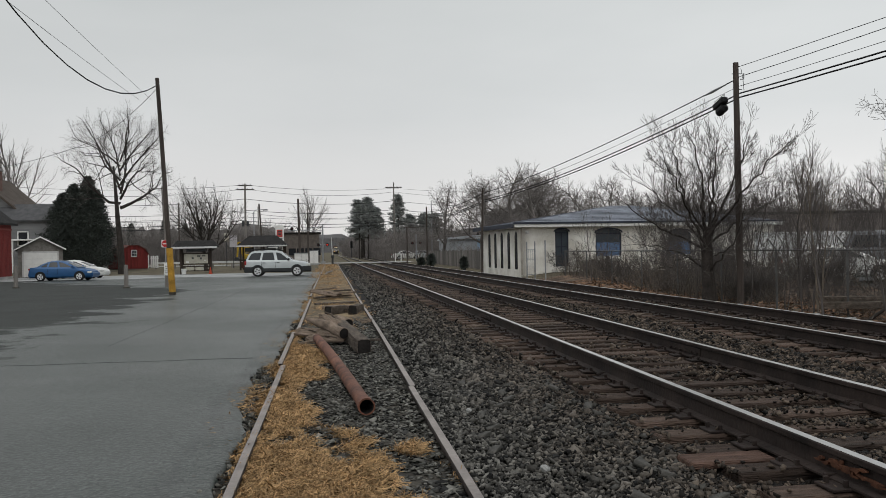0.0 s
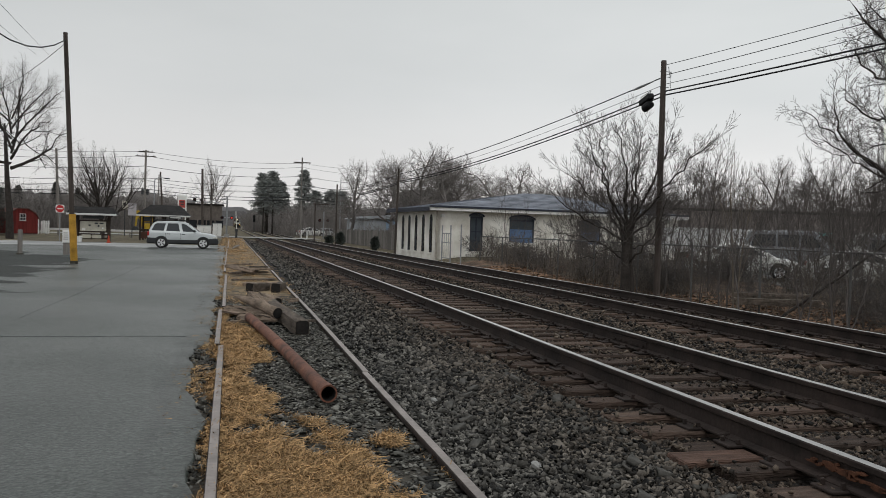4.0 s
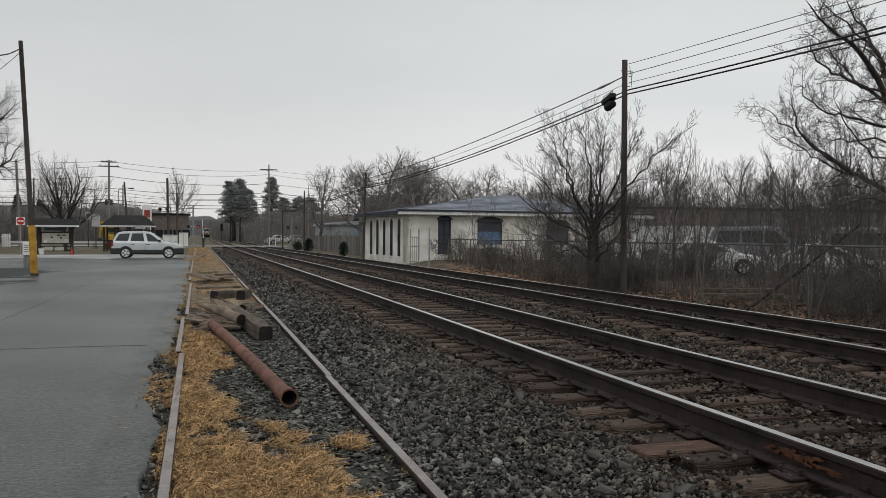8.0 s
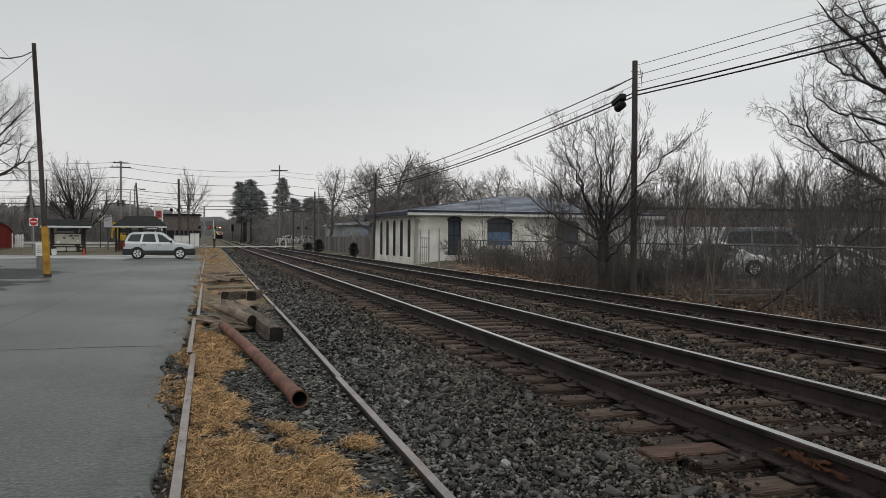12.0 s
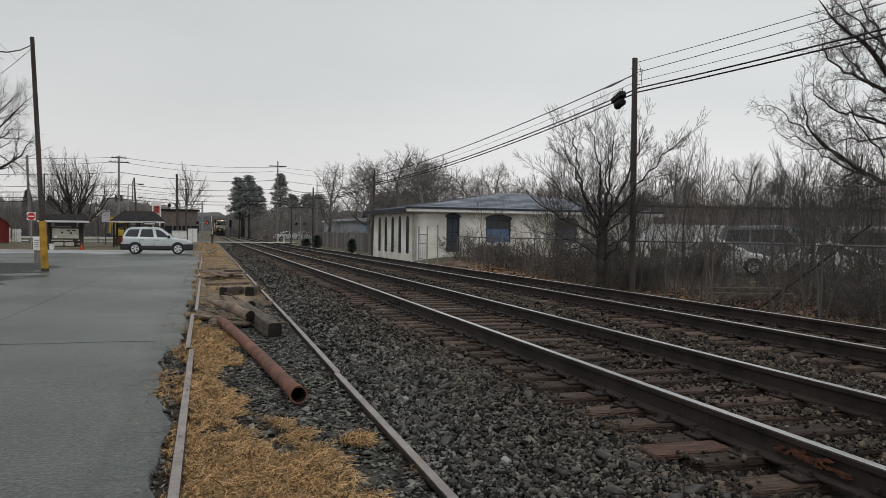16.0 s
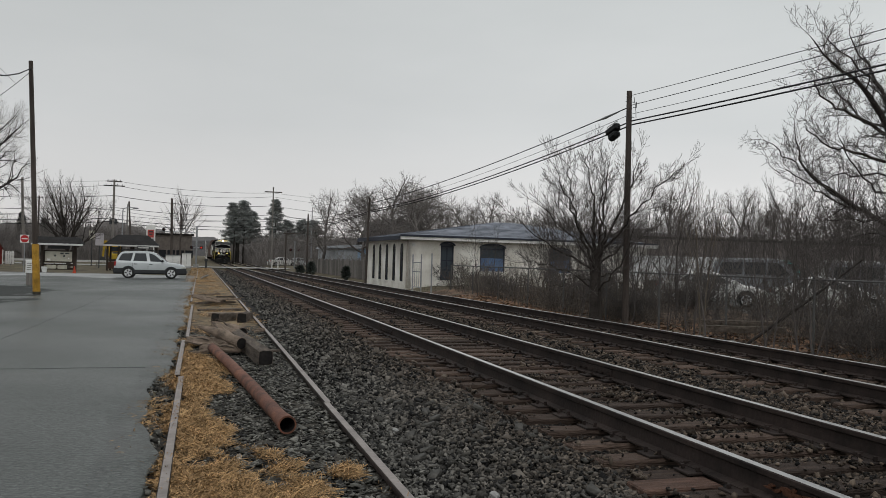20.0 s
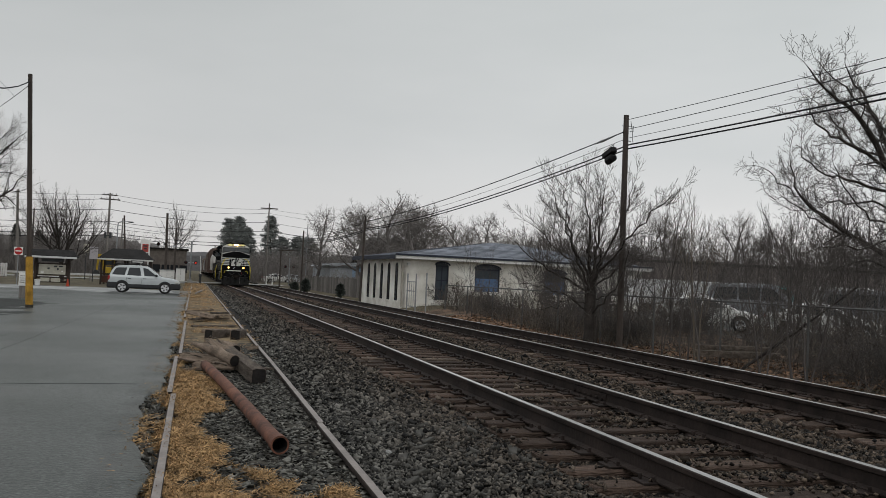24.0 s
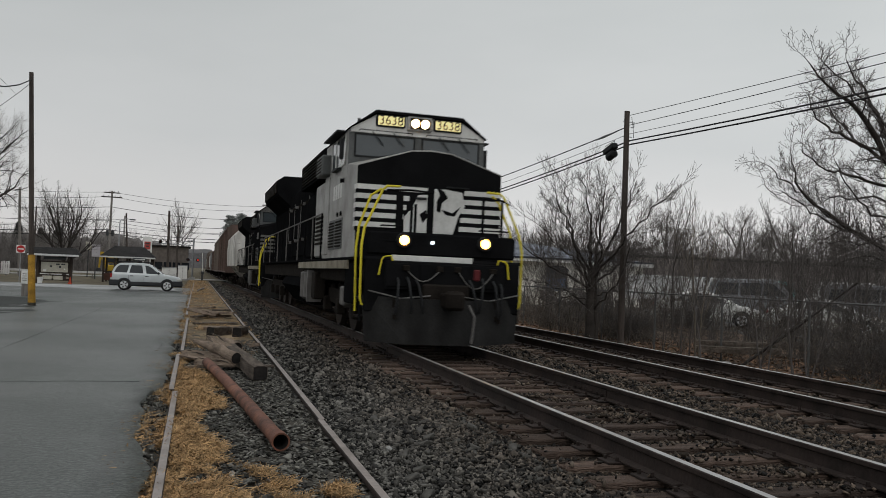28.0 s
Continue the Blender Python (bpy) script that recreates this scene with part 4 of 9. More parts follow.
# low-forking bare tree beside the pole: a stout twin trunk, ascending and spreading limbs
k = Tree(31, kids=(9, 6, 5, 3), angle=(25, 62), ratio=0.58, wob=0.2, lift=0.15, start=0.15, thick=0.016, shrink=0.55)
for dx, r0 in ((0.0, 0.13), (0.16, 0.085)):
    k.big[0].append([(dx, 0, -0.3), (dx + 0.02, 0.03, 0.4), (dx * 0.8 - 0.03, 0.0, 0.95), (dx * 0.6 + 0.02, 0.02, 1.4), (dx * 0.5, 0, 1.85)])
    k.big[1].append([r0 * 1.25, r0, r0 * 0.92, r0 * 0.85, r0 * 0.7])
tr = random.Random(8)
for guide, r0, n in (([(0, 1.7), (-0.12, 2.6), (-0.2, 3.5), (-0.38, 4.4)], 0.06, 20), ([(0.05, 1.8), (0.25, 2.8), (0.42, 3.7), (0.62, 4.5)], 0.055, 20), ([(0.05, 1.7), (0.6, 2.4), (1.05, 2.95), (1.55, 3.5), (2.15, 4.0)], 0.05, 22),
                     ([(0.05, 1.5), (0.8, 2.0), (1.5, 2.35), (2.3, 2.75)], 0.04, 16), ([(-0.05, 1.6), (-0.45, 2.4), (-0.85, 3.2), (-1.25, 4.0)], 0.05, 20), ([(-0.05, 1.4), (-0.8, 1.85), (-1.5, 2.15), (-2.2, 2.7)], 0.045, 18),
                     ([(-0.1, 0.9), (-0.6, 1.3), (-1.2, 1.5), (-1.8, 1.55)], 0.03, 16), ([(0.12, 0.8), (0.5, 1.3), (0.85, 1.9), (1.0, 2.6)], 0.035, 14), ([(0, 1.7), (-0.5, 2.75), (-0.68, 3.6), (-0.8, 4.3)], 0.045, 18),
                     ([(0.05, 1.8), (0.75, 2.9), (1.05, 3.7), (1.2, 4.3)], 0.045, 18), ([(0.1, 1.5), (0.28, 2.3), (0.1, 3.2), (0.2, 4.0)], 0.045, 16), ([(-0.05, 1.2), (-0.3, 1.9), (-0.9, 2.5), (-1.7, 3.2)], 0.04, 18), ([(0.0, 1.0), (-0.5, 1.2), (-0.9, 1.0), (-1.4, 0.9)], 0.022, 12), ([(0.1, 1.1), (0.6, 1.35), (1.1, 1.4), (1.7, 1.7)], 0.025, 12)):
    depth = tr.uniform(-1.1, 1.1)
    k.limb([(0.957 * (s * 0.85 if s > 0 else s) + 0.289 * depth * i / 3, -0.289 * s + 0.957 * depth * i / 3, z) for i, (s, z) in enumerate(guide)], r0 * 0.82, 0.007, n, 0.58)
plant(k.meshes(), pose(10.95, 20.35, -0.1) @ Matrix.Scale(1.05, 4), "tree", "low-forking bare tree in the lineside brush", group="lineside trees")
# big tree to the east, whose boughs reach over the brush
k = Tree(44, kids=(9, 8, 6, 4), angle=(35, 80), ratio=0.5, wob=0.42, lift=0.07, start=0.15, thick=0.02, shrink=0.5)
k.big[0].append([(0, 0, -0.4), (0.05, 0, 0.8), (0.0, 0.05, 1.7), (-0.1, 0, 2.6), (-0.3, 0, 3.5)])
k.big[1].append([0.45, 0.37, 0.34, 0.31, 0.26])
k.wob, k.lift = 0.33, 0.09
tr = random.Random(12)
for guide, r0, n in (([(-0.1, 2.4), (-1.45, 2.95), (-3.0, 3.65), (-4.0, 4.4), (-4.3, 5.2)], 0.1, 34), ([(-3.0, 3.65), (-3.7, 4.2), (-4.3, 4.6), (-4.8, 5.05)], 0.035, 16), ([(-2.5, 3.4), (-3.2, 3.65), (-3.9, 4.15), (-4.7, 4.4)], 0.03, 16),
                     ([(-0.2, 3.3), (-1.45, 4.9), (-2.6, 6.3), (-3.6, 6.8), (-4.4, 7.4)], 0.13, 40), ([(-1.0, 4.4), (-2.0, 5.3), (-3.3, 5.7), (-4.0, 5.85), (-4.5, 6.3)], 0.07, 30), ([(-1.2, 4.5), (-2.4, 4.75), (-3.4, 4.95), (-4.1, 5.4)], 0.055, 24),
                     ([(-0.3, 2.8), (-1.45, 3.25), (-2.4, 3.1), (-3.6, 3.05)], 0.04, 20), ([(-0.2, 3.4), (-1.2, 5.4), (-1.8, 6.8), (-2.4, 8.0)], 0.11, 30), ([(-1.5, 6.0), (-2.4, 7.0), (-3.3, 7.8)], 0.05, 18), ([(-0.6, 3.6), (-1.6, 4.2), (-2.6, 4.3), (-3.4, 4.1)], 0.045, 22),
                     ([(-0.8, 4.2), (-1.2, 5.2), (-2.2, 5.6), (-2.9, 6.2), (-3.2, 6.9)], 0.06, 26), ([(-0.4, 2.7), (-1.2, 2.6), (-2.0, 2.8), (-2.8, 2.5)], 0.035, 18), ([(-0.3, 3.0), (-1.1, 3.7), (-2.0, 3.7), (-3.0, 4.3), (-3.6, 5.0)], 0.05, 26),
                     ([(0, 3.0), (1.4, 4.6), (2.4, 6.2), (3.0, 7.4)], 0.15, 16), ([(0, 3.2), (0.4, 5.0), (0.2, 7.0), (0, 8.4)], 0.14, 24)):
    depth = tr.uniform(-1.5, 1.5)
    k.limb([(0.86 * s + 0.289 * depth * i / 4, -0.26 * s + 0.957 * depth * i / 4, z) for i, (s, z) in enumerate(guide)], r0 * 0.85, 0.01, int(n * 0.72), 0.68)
plant(k.meshes(), pose(18.2, 15.5, -0.3), "tree", "large dark bare tree with low spreading boughs", group="lineside trees")

# saplings in the brush
slim = []
for s in range(51, 57):
    k = Tree(s, kids=(8, 5, 3), angle=(28, 60), ratio=0.44, wob=0.17, lift=0.13, start=0.25, thick=0.022, shrink=0.5)
    k.branch((0, 0, -0.15), (0.04, 0, 1), 3.7, 0.034)
    if s % 2:
        k.branch((0.1, 0.05, -0.15), (0.12, 0.08, 1), 3.2, 0.028)
    slim.append(k.meshes(TWIG, TWIG))
pale = []
k = Tree(61, kids=(7, 4, 2), angle=(18, 38), ratio=0.42, wob=0.07, lift=0.12, start=0.35, thick=0.022, shrink=0.5)
k.branch((0, 0, -0.15), (0.02, 0, 1), 3.9, 0.036)
k.branch((0.1, 0, -0.15), (0.1, 0, 1), 3.4, 0.03)
pale.append(k.meshes(PALETWIG, PALETWIG))
plant(pale[0], pose(11.4, 15.9, -0.25), "sapling", "pale slender sapling beside the track", "sapling", "saplings", 0.72)
rr = random.Random(4)
for i in range(160):
    x, y = rr.uniform(10.9, 21.5), rr.uniform(8.0, 33)
    if abs(x - 11.75) < 0.4 and abs(y - 20) < 0.6:
        continue
    if x < 12 and rr.random() < 0.5:
        x += 3
    s = rr.uniform(0.42, 0.72) * (1.2 if x > 15 else 1.0)
    if i >= 130:
        x, y, s = rr.uniform(15.5, 23), rr.uniform(12, 24), rr.uniform(0.75, 1.05)
    elif i > 90:
        x, y, s = rr.uniform(21, 38), rr.uniform(36, 54), rr.uniform(0.8, 1.35)
    elif i % 3 == 1 and x > 13:
        continue
    plant(slim[i % 6], pose(x, y, float(land(x, y)), rr.uniform(-4, 4), rr.uniform(-4, 4), 47 * i), "sapling", "thin bare sapling in brown brush", "sapling", "saplings", s)


def brush(name, n, xr, yr, height, seed, material, label, arch=0.5, rad=0.0045):
    """Dense stems that rise and arch over."""
    r = np.random.default_rng(seed)
    x, y = r.uniform(*xr, n), r.uniform(*yr, n)
    h = height * r.uniform(0.35, 1.15, n)
    a, lean = r.uniform(0, 6.283, n), r.uniform(0.1, arch, n) * h
    pts = []
    for u in (0, 0.35, 0.7, 1):
        w = u ** 1.6
        pts.append(np.stack([x + np.cos(a) * lean * w + r.normal(0, 0.03, n), y + np.sin(a) * lean * w + r.normal(0, 0.03, n), land(x, y) - 0.05 + h * (u - 0.25 * u * u * (lean / h))], -1))
    P = np.stack(pts, 1)
    R = np.stack([np.full(n, rad) * s for s in (1.3, 1.1, 0.8, 0.4)], 1) * r.uniform(0.7, 1.4, (n, 1))
    # side shoots
    m = n * 2
    pick = r.integers(0, n, m)
    base = P[pick, 1] + (P[pick, 2] - P[pick, 1]) * r.random((m, 1))
    b = r.uniform(0, 6.283, m)
    ln = h[pick] * r.uniform(0.15, 0.35, m)
    Q = np.stack([base + np.stack([np.cos(b) * ln * u, np.sin(b) * ln * u, ln * u * r.uniform(0.2, 1.1, m)], -1) for u in (0, 0.35, 0.7, 1)], 1)
    v, f = tubes(np.concatenate([P, Q]), np.concatenate([R, R[pick] * 0.6]), 3)
    return tagged(part(name, fast_mesh(name, v, f, material)), label, "brush", kind="stuff")


brush("brush", 700, (11.6, 13.6), (23, 37.5), 1.0, 1, GREYBRUSH, "dense leafless brown brambles before the white building", rad=0.007)
brush("brush", 330, (12.6, 15.2), (7, 24), 0.7, 2, GREYBRUSH, "dense leafless brown brambles along the fence", rad=0.005)
brush("brush", 330, (13.5, 21), (8, 34), 1.7, 3, TWIG, "tangled bare undergrowth behind the fence", arch=0.9, rad=0.0055)
brush("brush", 800, (20, 44), (48, 60), 3.2, 4, FARTWIG, "bare brown thicket behind the yard", arch=0.8, rad=0.012)
brush("brush", 500, (12.5, 24), (28, 40), 1.6, 5, BRUSH, "tangled bare undergrowth by the building", rad=0.008)
brush("dry_grass", 900, (10.4, 12.6), (6, 40), 0.28, 6, GREYBRUSH, "dry straw-coloured grass stems at the ballast foot", rad=0.003)
brush("brush", 700, (13.2, 20), (56, 88), 2.2, 7, FARTWIG, "leafless scrub behind the board fence", arch=0.9, rad=0.014)
brush("far_woods", 1700, (20, 100), (72, 96), 6.2, 8, FARTWIG, "far leafless grey-brown woods", arch=0.7, rad=0.017)
brush("far_woods", 4600, (-75, -8), (132, 163), 7.5, 9, FARTWIG, "far leafless dark woods behind the lot", arch=0.7, rad=0.03)
brush("far_woods", 3600, (9, 34), (122, 190), 6.0, 10, FARTWIG, "far leafless woods beyond the crossing", arch=0.8, rad=0.022)
brush("far_woods", 1500, (5.2, 14), (215, 330), 7.0, 12, FARTWIG, "far leafless woods beside the line", arch=0.8, rad=0.035)
brush("far_woods", 900, (-12, -4), (150, 240), 6.0, 11, FARTWIG, "far leafless woods beyond the crossing", arch=0.25, rad=0.06)

# leafless bushes: several crooked stems with fine side twigs
bushes = []
for s in range(71, 77):
    k = Tree(s, kids=(6, 5, 3), angle=(30, 72), ratio=0.52, wob=0.3, lift=0.1, start=0.15, thick=0.03, shrink=0.6)
    for i in range(5 + s % 3):
        a = i * 2.4 + s
        k.branch((0.12 * math.cos(a), 0.12 * math.sin(a), -0.1), (0.55 * math.cos(a), 0.55 * math.sin(a), 0.9), 1.0, 0.014, 0)
    bushes.append(k.meshes(GREYBRUSH if s % 2 else TWIG, GREYBRUSH if s % 2 else TWIG))
rb = random.Random(9)
for i in range(70):
    if i < 26:
        x, y, s = rb.uniform(12.0, 14.2), rb.uniform(22, 37), rb.uniform(0.6, 1.0)
    elif i < 40:
        x, y, s = rb.uniform(13.0, 15.2), rb.uniform(8, 22), rb.uniform(0.45, 0.8)
    elif i < 66:
        x, y, s = rb.uniform(14, 21), rb.uniform(9, 34), rb.uniform(0.8, 1.4)
    else:
        x, y, s = rb.uniform(14, 20), rb.uniform(9, 21), rb.uniform(0.9, 1.3)
    plant(bushes[i % 6], pose(x, y, float(land(x, y)), 0, 0, 61 * i), "bush", "leafless grey-brown bush in the lineside brush", "bush", "lineside bushes", s)
for i, (x, y, s) in enumerate(((16.2, 14.4, 1.4), (14.6, 11.9, 1.25), (15.9, 12.2, 1.35), (13.4, 12.6, 1.0), (17.4, 13.4, 1.6), (15.2, 13.6, 1.4), (18.2, 15.0, 1.6))):
    plant(bushes[(2 * i + 1) % 6], pose(x, y, float(land(x, y)), 0, 0, 83 * i), "bush", "dense dark leafless bush at the fence", "bush", "lineside bushes", s)
plant(bushes[1], pose(12.95, 40.3, 0.0), "bush", "small bare bush against the white wall", "bush", "lineside bushes", 1.15)
plant(bushes[2], pose(14.2, 40.2, 0.0), "bush", "small bare bush against the white wall", "bush", "lineside bushes", 1.3)

# woods colour lightened to paint in the haze of distance
WOODS = mat("haze_painted_woods", (0.13, 0.12, 0.117), 1.0, var=0.4, scale=0.15, fine=0.8, bump=0.0)
HILL = mat("hazy_hill", (0.09, 0.087, 0.088), 1.0, var=0.35, scale=0.02, fine=0.2, bump=0.0)


def ridge(name, x0, x1, y, h, step, material, label, seed=0, depth=12):
    """A far wooded band with an uneven top, sloping back."""
    r = random.Random(seed)
    n = int((x1 - x0) / step)
    top = [h * (0.8 + 0.22 * noise.noise(Vector((i * 0.11, seed, 0))) + 0.12 * noise.noise(Vector((i * 0.7, seed, 3))) + r.uniform(-0.03, 0.03)) for i in range(n + 1)]
    g = Geo()
    rings = [[(x0 + i * step, y, -1) for i in range(n + 1)], [(x0 + i * step, y + depth * 0.3, top[i] * 0.75) for i in range(n + 1)], [(x0 + i * step, y + depth, top[i]) for i in range(n + 1)], [(x0 + i * step, y + depth * 2.5, -1) for i in range(n + 1)]]
    for a, b in zip(rings, rings[1:]):
        k = len(g.v)
        g.v += a + b
        m = len(a)
        g.f += [(k + i, k + i + 1, k + m + i + 1, k + m + i) for i in range(m - 1)]
    return tagged(part(name, g, material), label, "woods", kind="structure")


ridge("backdrop_woods", 22, 190, 98, 8.0, 0.8, WOODS, "hazy dark band of far woods", 1)
ridge("backdrop_woods", -160, -7, 165, 8.6, 0.9, WOODS, "hazy dark band of far woods", 2)
ridge("backdrop_woods", 9, 90, 195, 8.0, 0.9, WOODS, "hazy dark band of far woods", 3)
ridge("backdrop_woods", -60, -3, 260, 7.0, 0.9, WOODS, "hazy dark band of far woods", 4)
ridge("backdrop_hill", -900, 900, 1500, 44, 12, HILL, "low hazy hill on the horizon", 5, 120)

# evergreens
NEEDLE = mat("evergreen_needles", (0.055, 0.064, 0.056), 0.9, var=0.4, scale=1.5, bump=0, island=0.4)
# distance haze over the pines is painted in as a pale needle colour
PINE = mat("haze_paled_needles", (0.235, 0.25, 0.24), 0.9, var=0.4, scale=0.6, bump=0, island=0.4)


def leaves(centres, n, spread, size, seed, squash=0.6, up=0.3):
    r = np.random.default_rng(seed)
    c = np.repeat(np.asarray(centres, float), n, 0)
    m = len(c)
    off = r.normal(0, 1, (m, 3))
    off /= np.linalg.norm(off, axis=1, keepdims=True) + 1e-9
    off *= (r.random((m, 1)) ** 0.5) * np.repeat(np.asarray(spread, float).reshape(-1, 1) * np.ones((len(centres), 1)), n, 0)
    off[:, 2] *= squash
    p = c + off
    d = off / (np.linalg.norm(off, axis=1, keepdims=True) + 1e-9) + r.normal(0, 0.5, (m, 3))
    d[:, 2] += up
    d /= np.linalg.norm(d, axis=1, keepdims=True)
    s = np.cross(d, r.normal(0, 1, (m, 3)))
    s /= np.linalg.norm(s, axis=1, keepdims=True) + 1e-9
    ln = size * r.uniform(0.6, 1.4, (m, 1))
    v = np.stack([p - s * ln * 0.16, p + s * ln * 0.16, p + d * ln + s * ln * 0.05, p + d * ln - s * ln * 0.05], 1).reshape(-1, 3)
    return v, np.arange(4 * m).reshape(-1, 4)


def spruce(x, y, h, rad, seed, m=NEEDLE, label="dense dark evergreen tree"):
    t = thing("evergreen_tree", label, "tree", pose(x, y, 0), "evergreens")
    part("trunk", Geo().tube([(0, 0, -0.1), (0.03, 0, h * 0.5), (0, 0, h * 0.97)], [0.16, 0.1, 0.02], 7), BARK, t)
    r = random.Random(seed)
    cs, sp = [], []
    for i in range(90):
        u = (i + r.random()) / 90
        z = 0.6 + (h - 0.7) * u
        w = rad * (1 - u) ** 0.65 * r.uniform(0.55, 1.05) * min(1, 0.55 + u * 3)
        a = i * 2.4
        cs.append((w * math.cos(a), w * math.sin(a), z))
        sp.append(0.25 + 0.4 * rad * (1 - u))
    v, f = leaves(cs, 230, sp, 0.17, seed)
    part("crown", fast_mesh("crown", v, f, m), None, t)


for i, (x, y, h, w) in enumerate(((-24.3, 80, 7.4, 2.2), (-23.4, 81.5, 7.2, 2.3), (-21.6, 81, 7.8, 1.9), (-25.0, 83, 6.8, 2.2), (-23.0, 79, 8.2, 2.2), (-21.6, 78.5, 8.9, 2.0), (-25.8, 81, 5.6, 1.8))):
    spruce(x, y, h, w, 70 + i)
for i, (x, y, h, w) in enumerate(((-29, 152, 8.0, 1.3), (-26, 155, 7.2, 1.2), (-22.5, 150, 7.6, 1.2), (-34, 148, 7, 1.3))):
    spruce(x, y, h, w, 80 + i, label="far dark spruce tree")


def pine(x, y, h, first, rad, seed):
    """A tall pine: bare lower trunk and layered clumps."""
    t = thing("pine_tree", "tall white pine with layered clumps paled by painted haze", "tree", pose(x, y, 0), "pines beyond the crossing")
    limbs, r = Geo(), random.Random(seed)
    limbs.tube([(0, 0, -0.2), (0.1, 0, h * 0.5), (0, 0, h)], [0.2, 0.15, 0.04], 7)
    cs, sp = [], []
    for i in range(34):
        u = (i + r.random()) / 34
        z = first + (h - first) * u
        w = rad * (1 - u ** 1.6 * 0.75) * r.uniform(0.45, 1.1)
        a = i * 2.4
        p = (w * math.cos(a), w * math.sin(a), z + 0.25 * w)
        limbs.tube([(0, 0, z), (p[0] * 0.5, p[1] * 0.5, z + 0.08 * w), p], [0.06, 0.045, 0.02], 4)
        for q in (0.55, 0.8, 1.0):
            cs.append((p[0] * q + r.uniform(-0.3, 0.3), p[1] * q + r.uniform(-0.3, 0.3), p[2] + r.uniform(-0.1, 0.25)))
            sp.append(r.uniform(0.5, 1.05) * rad / 2.6)
    part("trunk", limbs, BARK, t)
    v, f = leaves(cs, 150, sp, 0.24, seed, squash=0.4)
    part("crown", fast_mesh("crown", v, f, PINE), None, t)


for i, (x, y, h, f_, w) in enumerate(((6.6, 168, 11.6, 4.5, 2.5), (8.6, 171, 12.4, 4.0, 2.7), (10.6, 176, 10.6, 4.0, 2.2), (14.8, 169, 12.8, 4.5, 2.2), (18.2, 178, 9.0, 3.0, 2.5), (21.0, 174, 9.2, 3.0, 2.5), (24, 180, 9.4, 2.5, 2.6), (7.6, 182, 10.0, 3.5, 2.5))):
    pine(x, y, h, f_, w, 90 + i)
for x, y, h, w in ((9.75, 72.5, 1.1, 0.36), (10.2, 57.0, 0.9, 0.2), (9.9, 82, 0.6, 0.4)):
    t = thing("shrub", "small dark evergreen shrub by the tracks", "shrub", pose(x, y, 0.0), "trackside shrubs")
    part("stem", Geo().tube([(0, 0, -0.1), (0, 0, h * 0.7)], [0.05, 0.02], 6), BARK, t)
    v, f = leaves([(0, 0, h * u) for u in (0.25, 0.45, 0.65, 0.85)], 260, [w * s for s in (0.95, 1, 0.8, 0.45)], 0.2, 5, squash=0.8)
    part("foliage", fast_mesh("foliage", v, f, NEEDLE), None, t)


# ---- utility poles and wires ----
def pole(x, y, z0, top, r, material, label, lean=(0, 0), group="utility poles", name="utility_pole"):
    t = thing(name, label, "utility pole", pose(x, y, z0), group)
    h = top - z0
    part("shaft", Geo().tube([(0, 0, -0.3), (lean[0] * 0.5, lean[1] * 0.5, h * 0.5), (lean[0], lean[1], h)], [r, r * 0.9, r * 0.78], 12), material, t, smooth=True)
    return t


def wire(pts_from, pts_to, sag, r, label="thin black overhead utility cable", n=14, name="overhead_wire"):
    a, b = Vector(pts_from), Vector(pts_to)
    pts = []
    for i in range(n + 1):
        u = i / n
        p = a.lerp(b, u)
        p.z -= sag * 4 * u * (1 - u)
        pts.append(p)
    return tagged(part(name, Geo().tube(pts, r, 4), BLACKWIRE), label, "cable", "overhead wires")


rpole = pole(11.75, 20.0, -0.2, 6.45, 0.095, POLEWOOD, "weathered dark wooden utility pole in the brush", (-0.03, 0))
for z, s in ((6.15, 0.06), (5.72, 0.06)):
    part("bolt", Geo().cyl((-0.14, 0, z + 0.2), (0.14, 0, z + 0.2), 0.012, 6), STEEL, rpole)
part("insulator", Geo().tube([(0.1, 0, 6.2), (0.2, 0, 6.2), (0.2, 0, 6.36)], [0.012, 0.012, 0.02], 6), STEEL, rpole)
part("ground_wire", Geo().tube([(0.12, 0, 6.5), (0.19, 0.02, 6.2), (0.2, 0, 5.9)], 0.008, 5), BLACKWIRE, rpole)
lpole = pole(-5.1, 30.0, 0.0, 7.95, 0.09, POLEWOOD, "leaning dark wooden utility pole with a yellow sleeve", (-0.42, 0))
part("sleeve", Geo().tube([(0, 0, 0.0), (-0.02, 0, 0.4), (-0.09, 0, 1.72)], [0.122, 0.118, 0.114], 14), YELLOWPAINT, lpole, "worn yellow plastic guard")
part("guard_foot", Geo().tube([(0, 0, -0.02), (0, 0, 0.1)], [0.13, 0.126], 14), DIRT, lpole)
pole(9.57, 46.6, 0.0, 5.13, 0.075, POLEWOOD, "dark wooden utility pole at the building's corner", (0.12, 0))
pole(9.8, 76, 0.0, 5.6, 0.085, POLEWOOD, "dark wooden utility pole beside the tracks")
p5 = pole(10.0, 118, 0, 11.5, 0.11, POLEGREY, "tall grey utility pole beyond the crossing")
part("crossarm", Geo().box((-1.2, -0.06, 10.7), (1.2, 0.06, 10.85), 0.01), POLEWOOD, p5)
p6 = pole(9.4, 92, 0, 4.2, 0.09, POLEWOOD, "short dark pole beside the crossing")
part("crossarm", Geo().box((-0.3, -0.06, 4.1), (1.5, 0.06, 4.2), 0.01), POLEWOOD, p6)
p7 = pole(-10.3, 108, 0, 10.6, 0.15, POLEGREY, "tall grey utility pole with two crossarms")
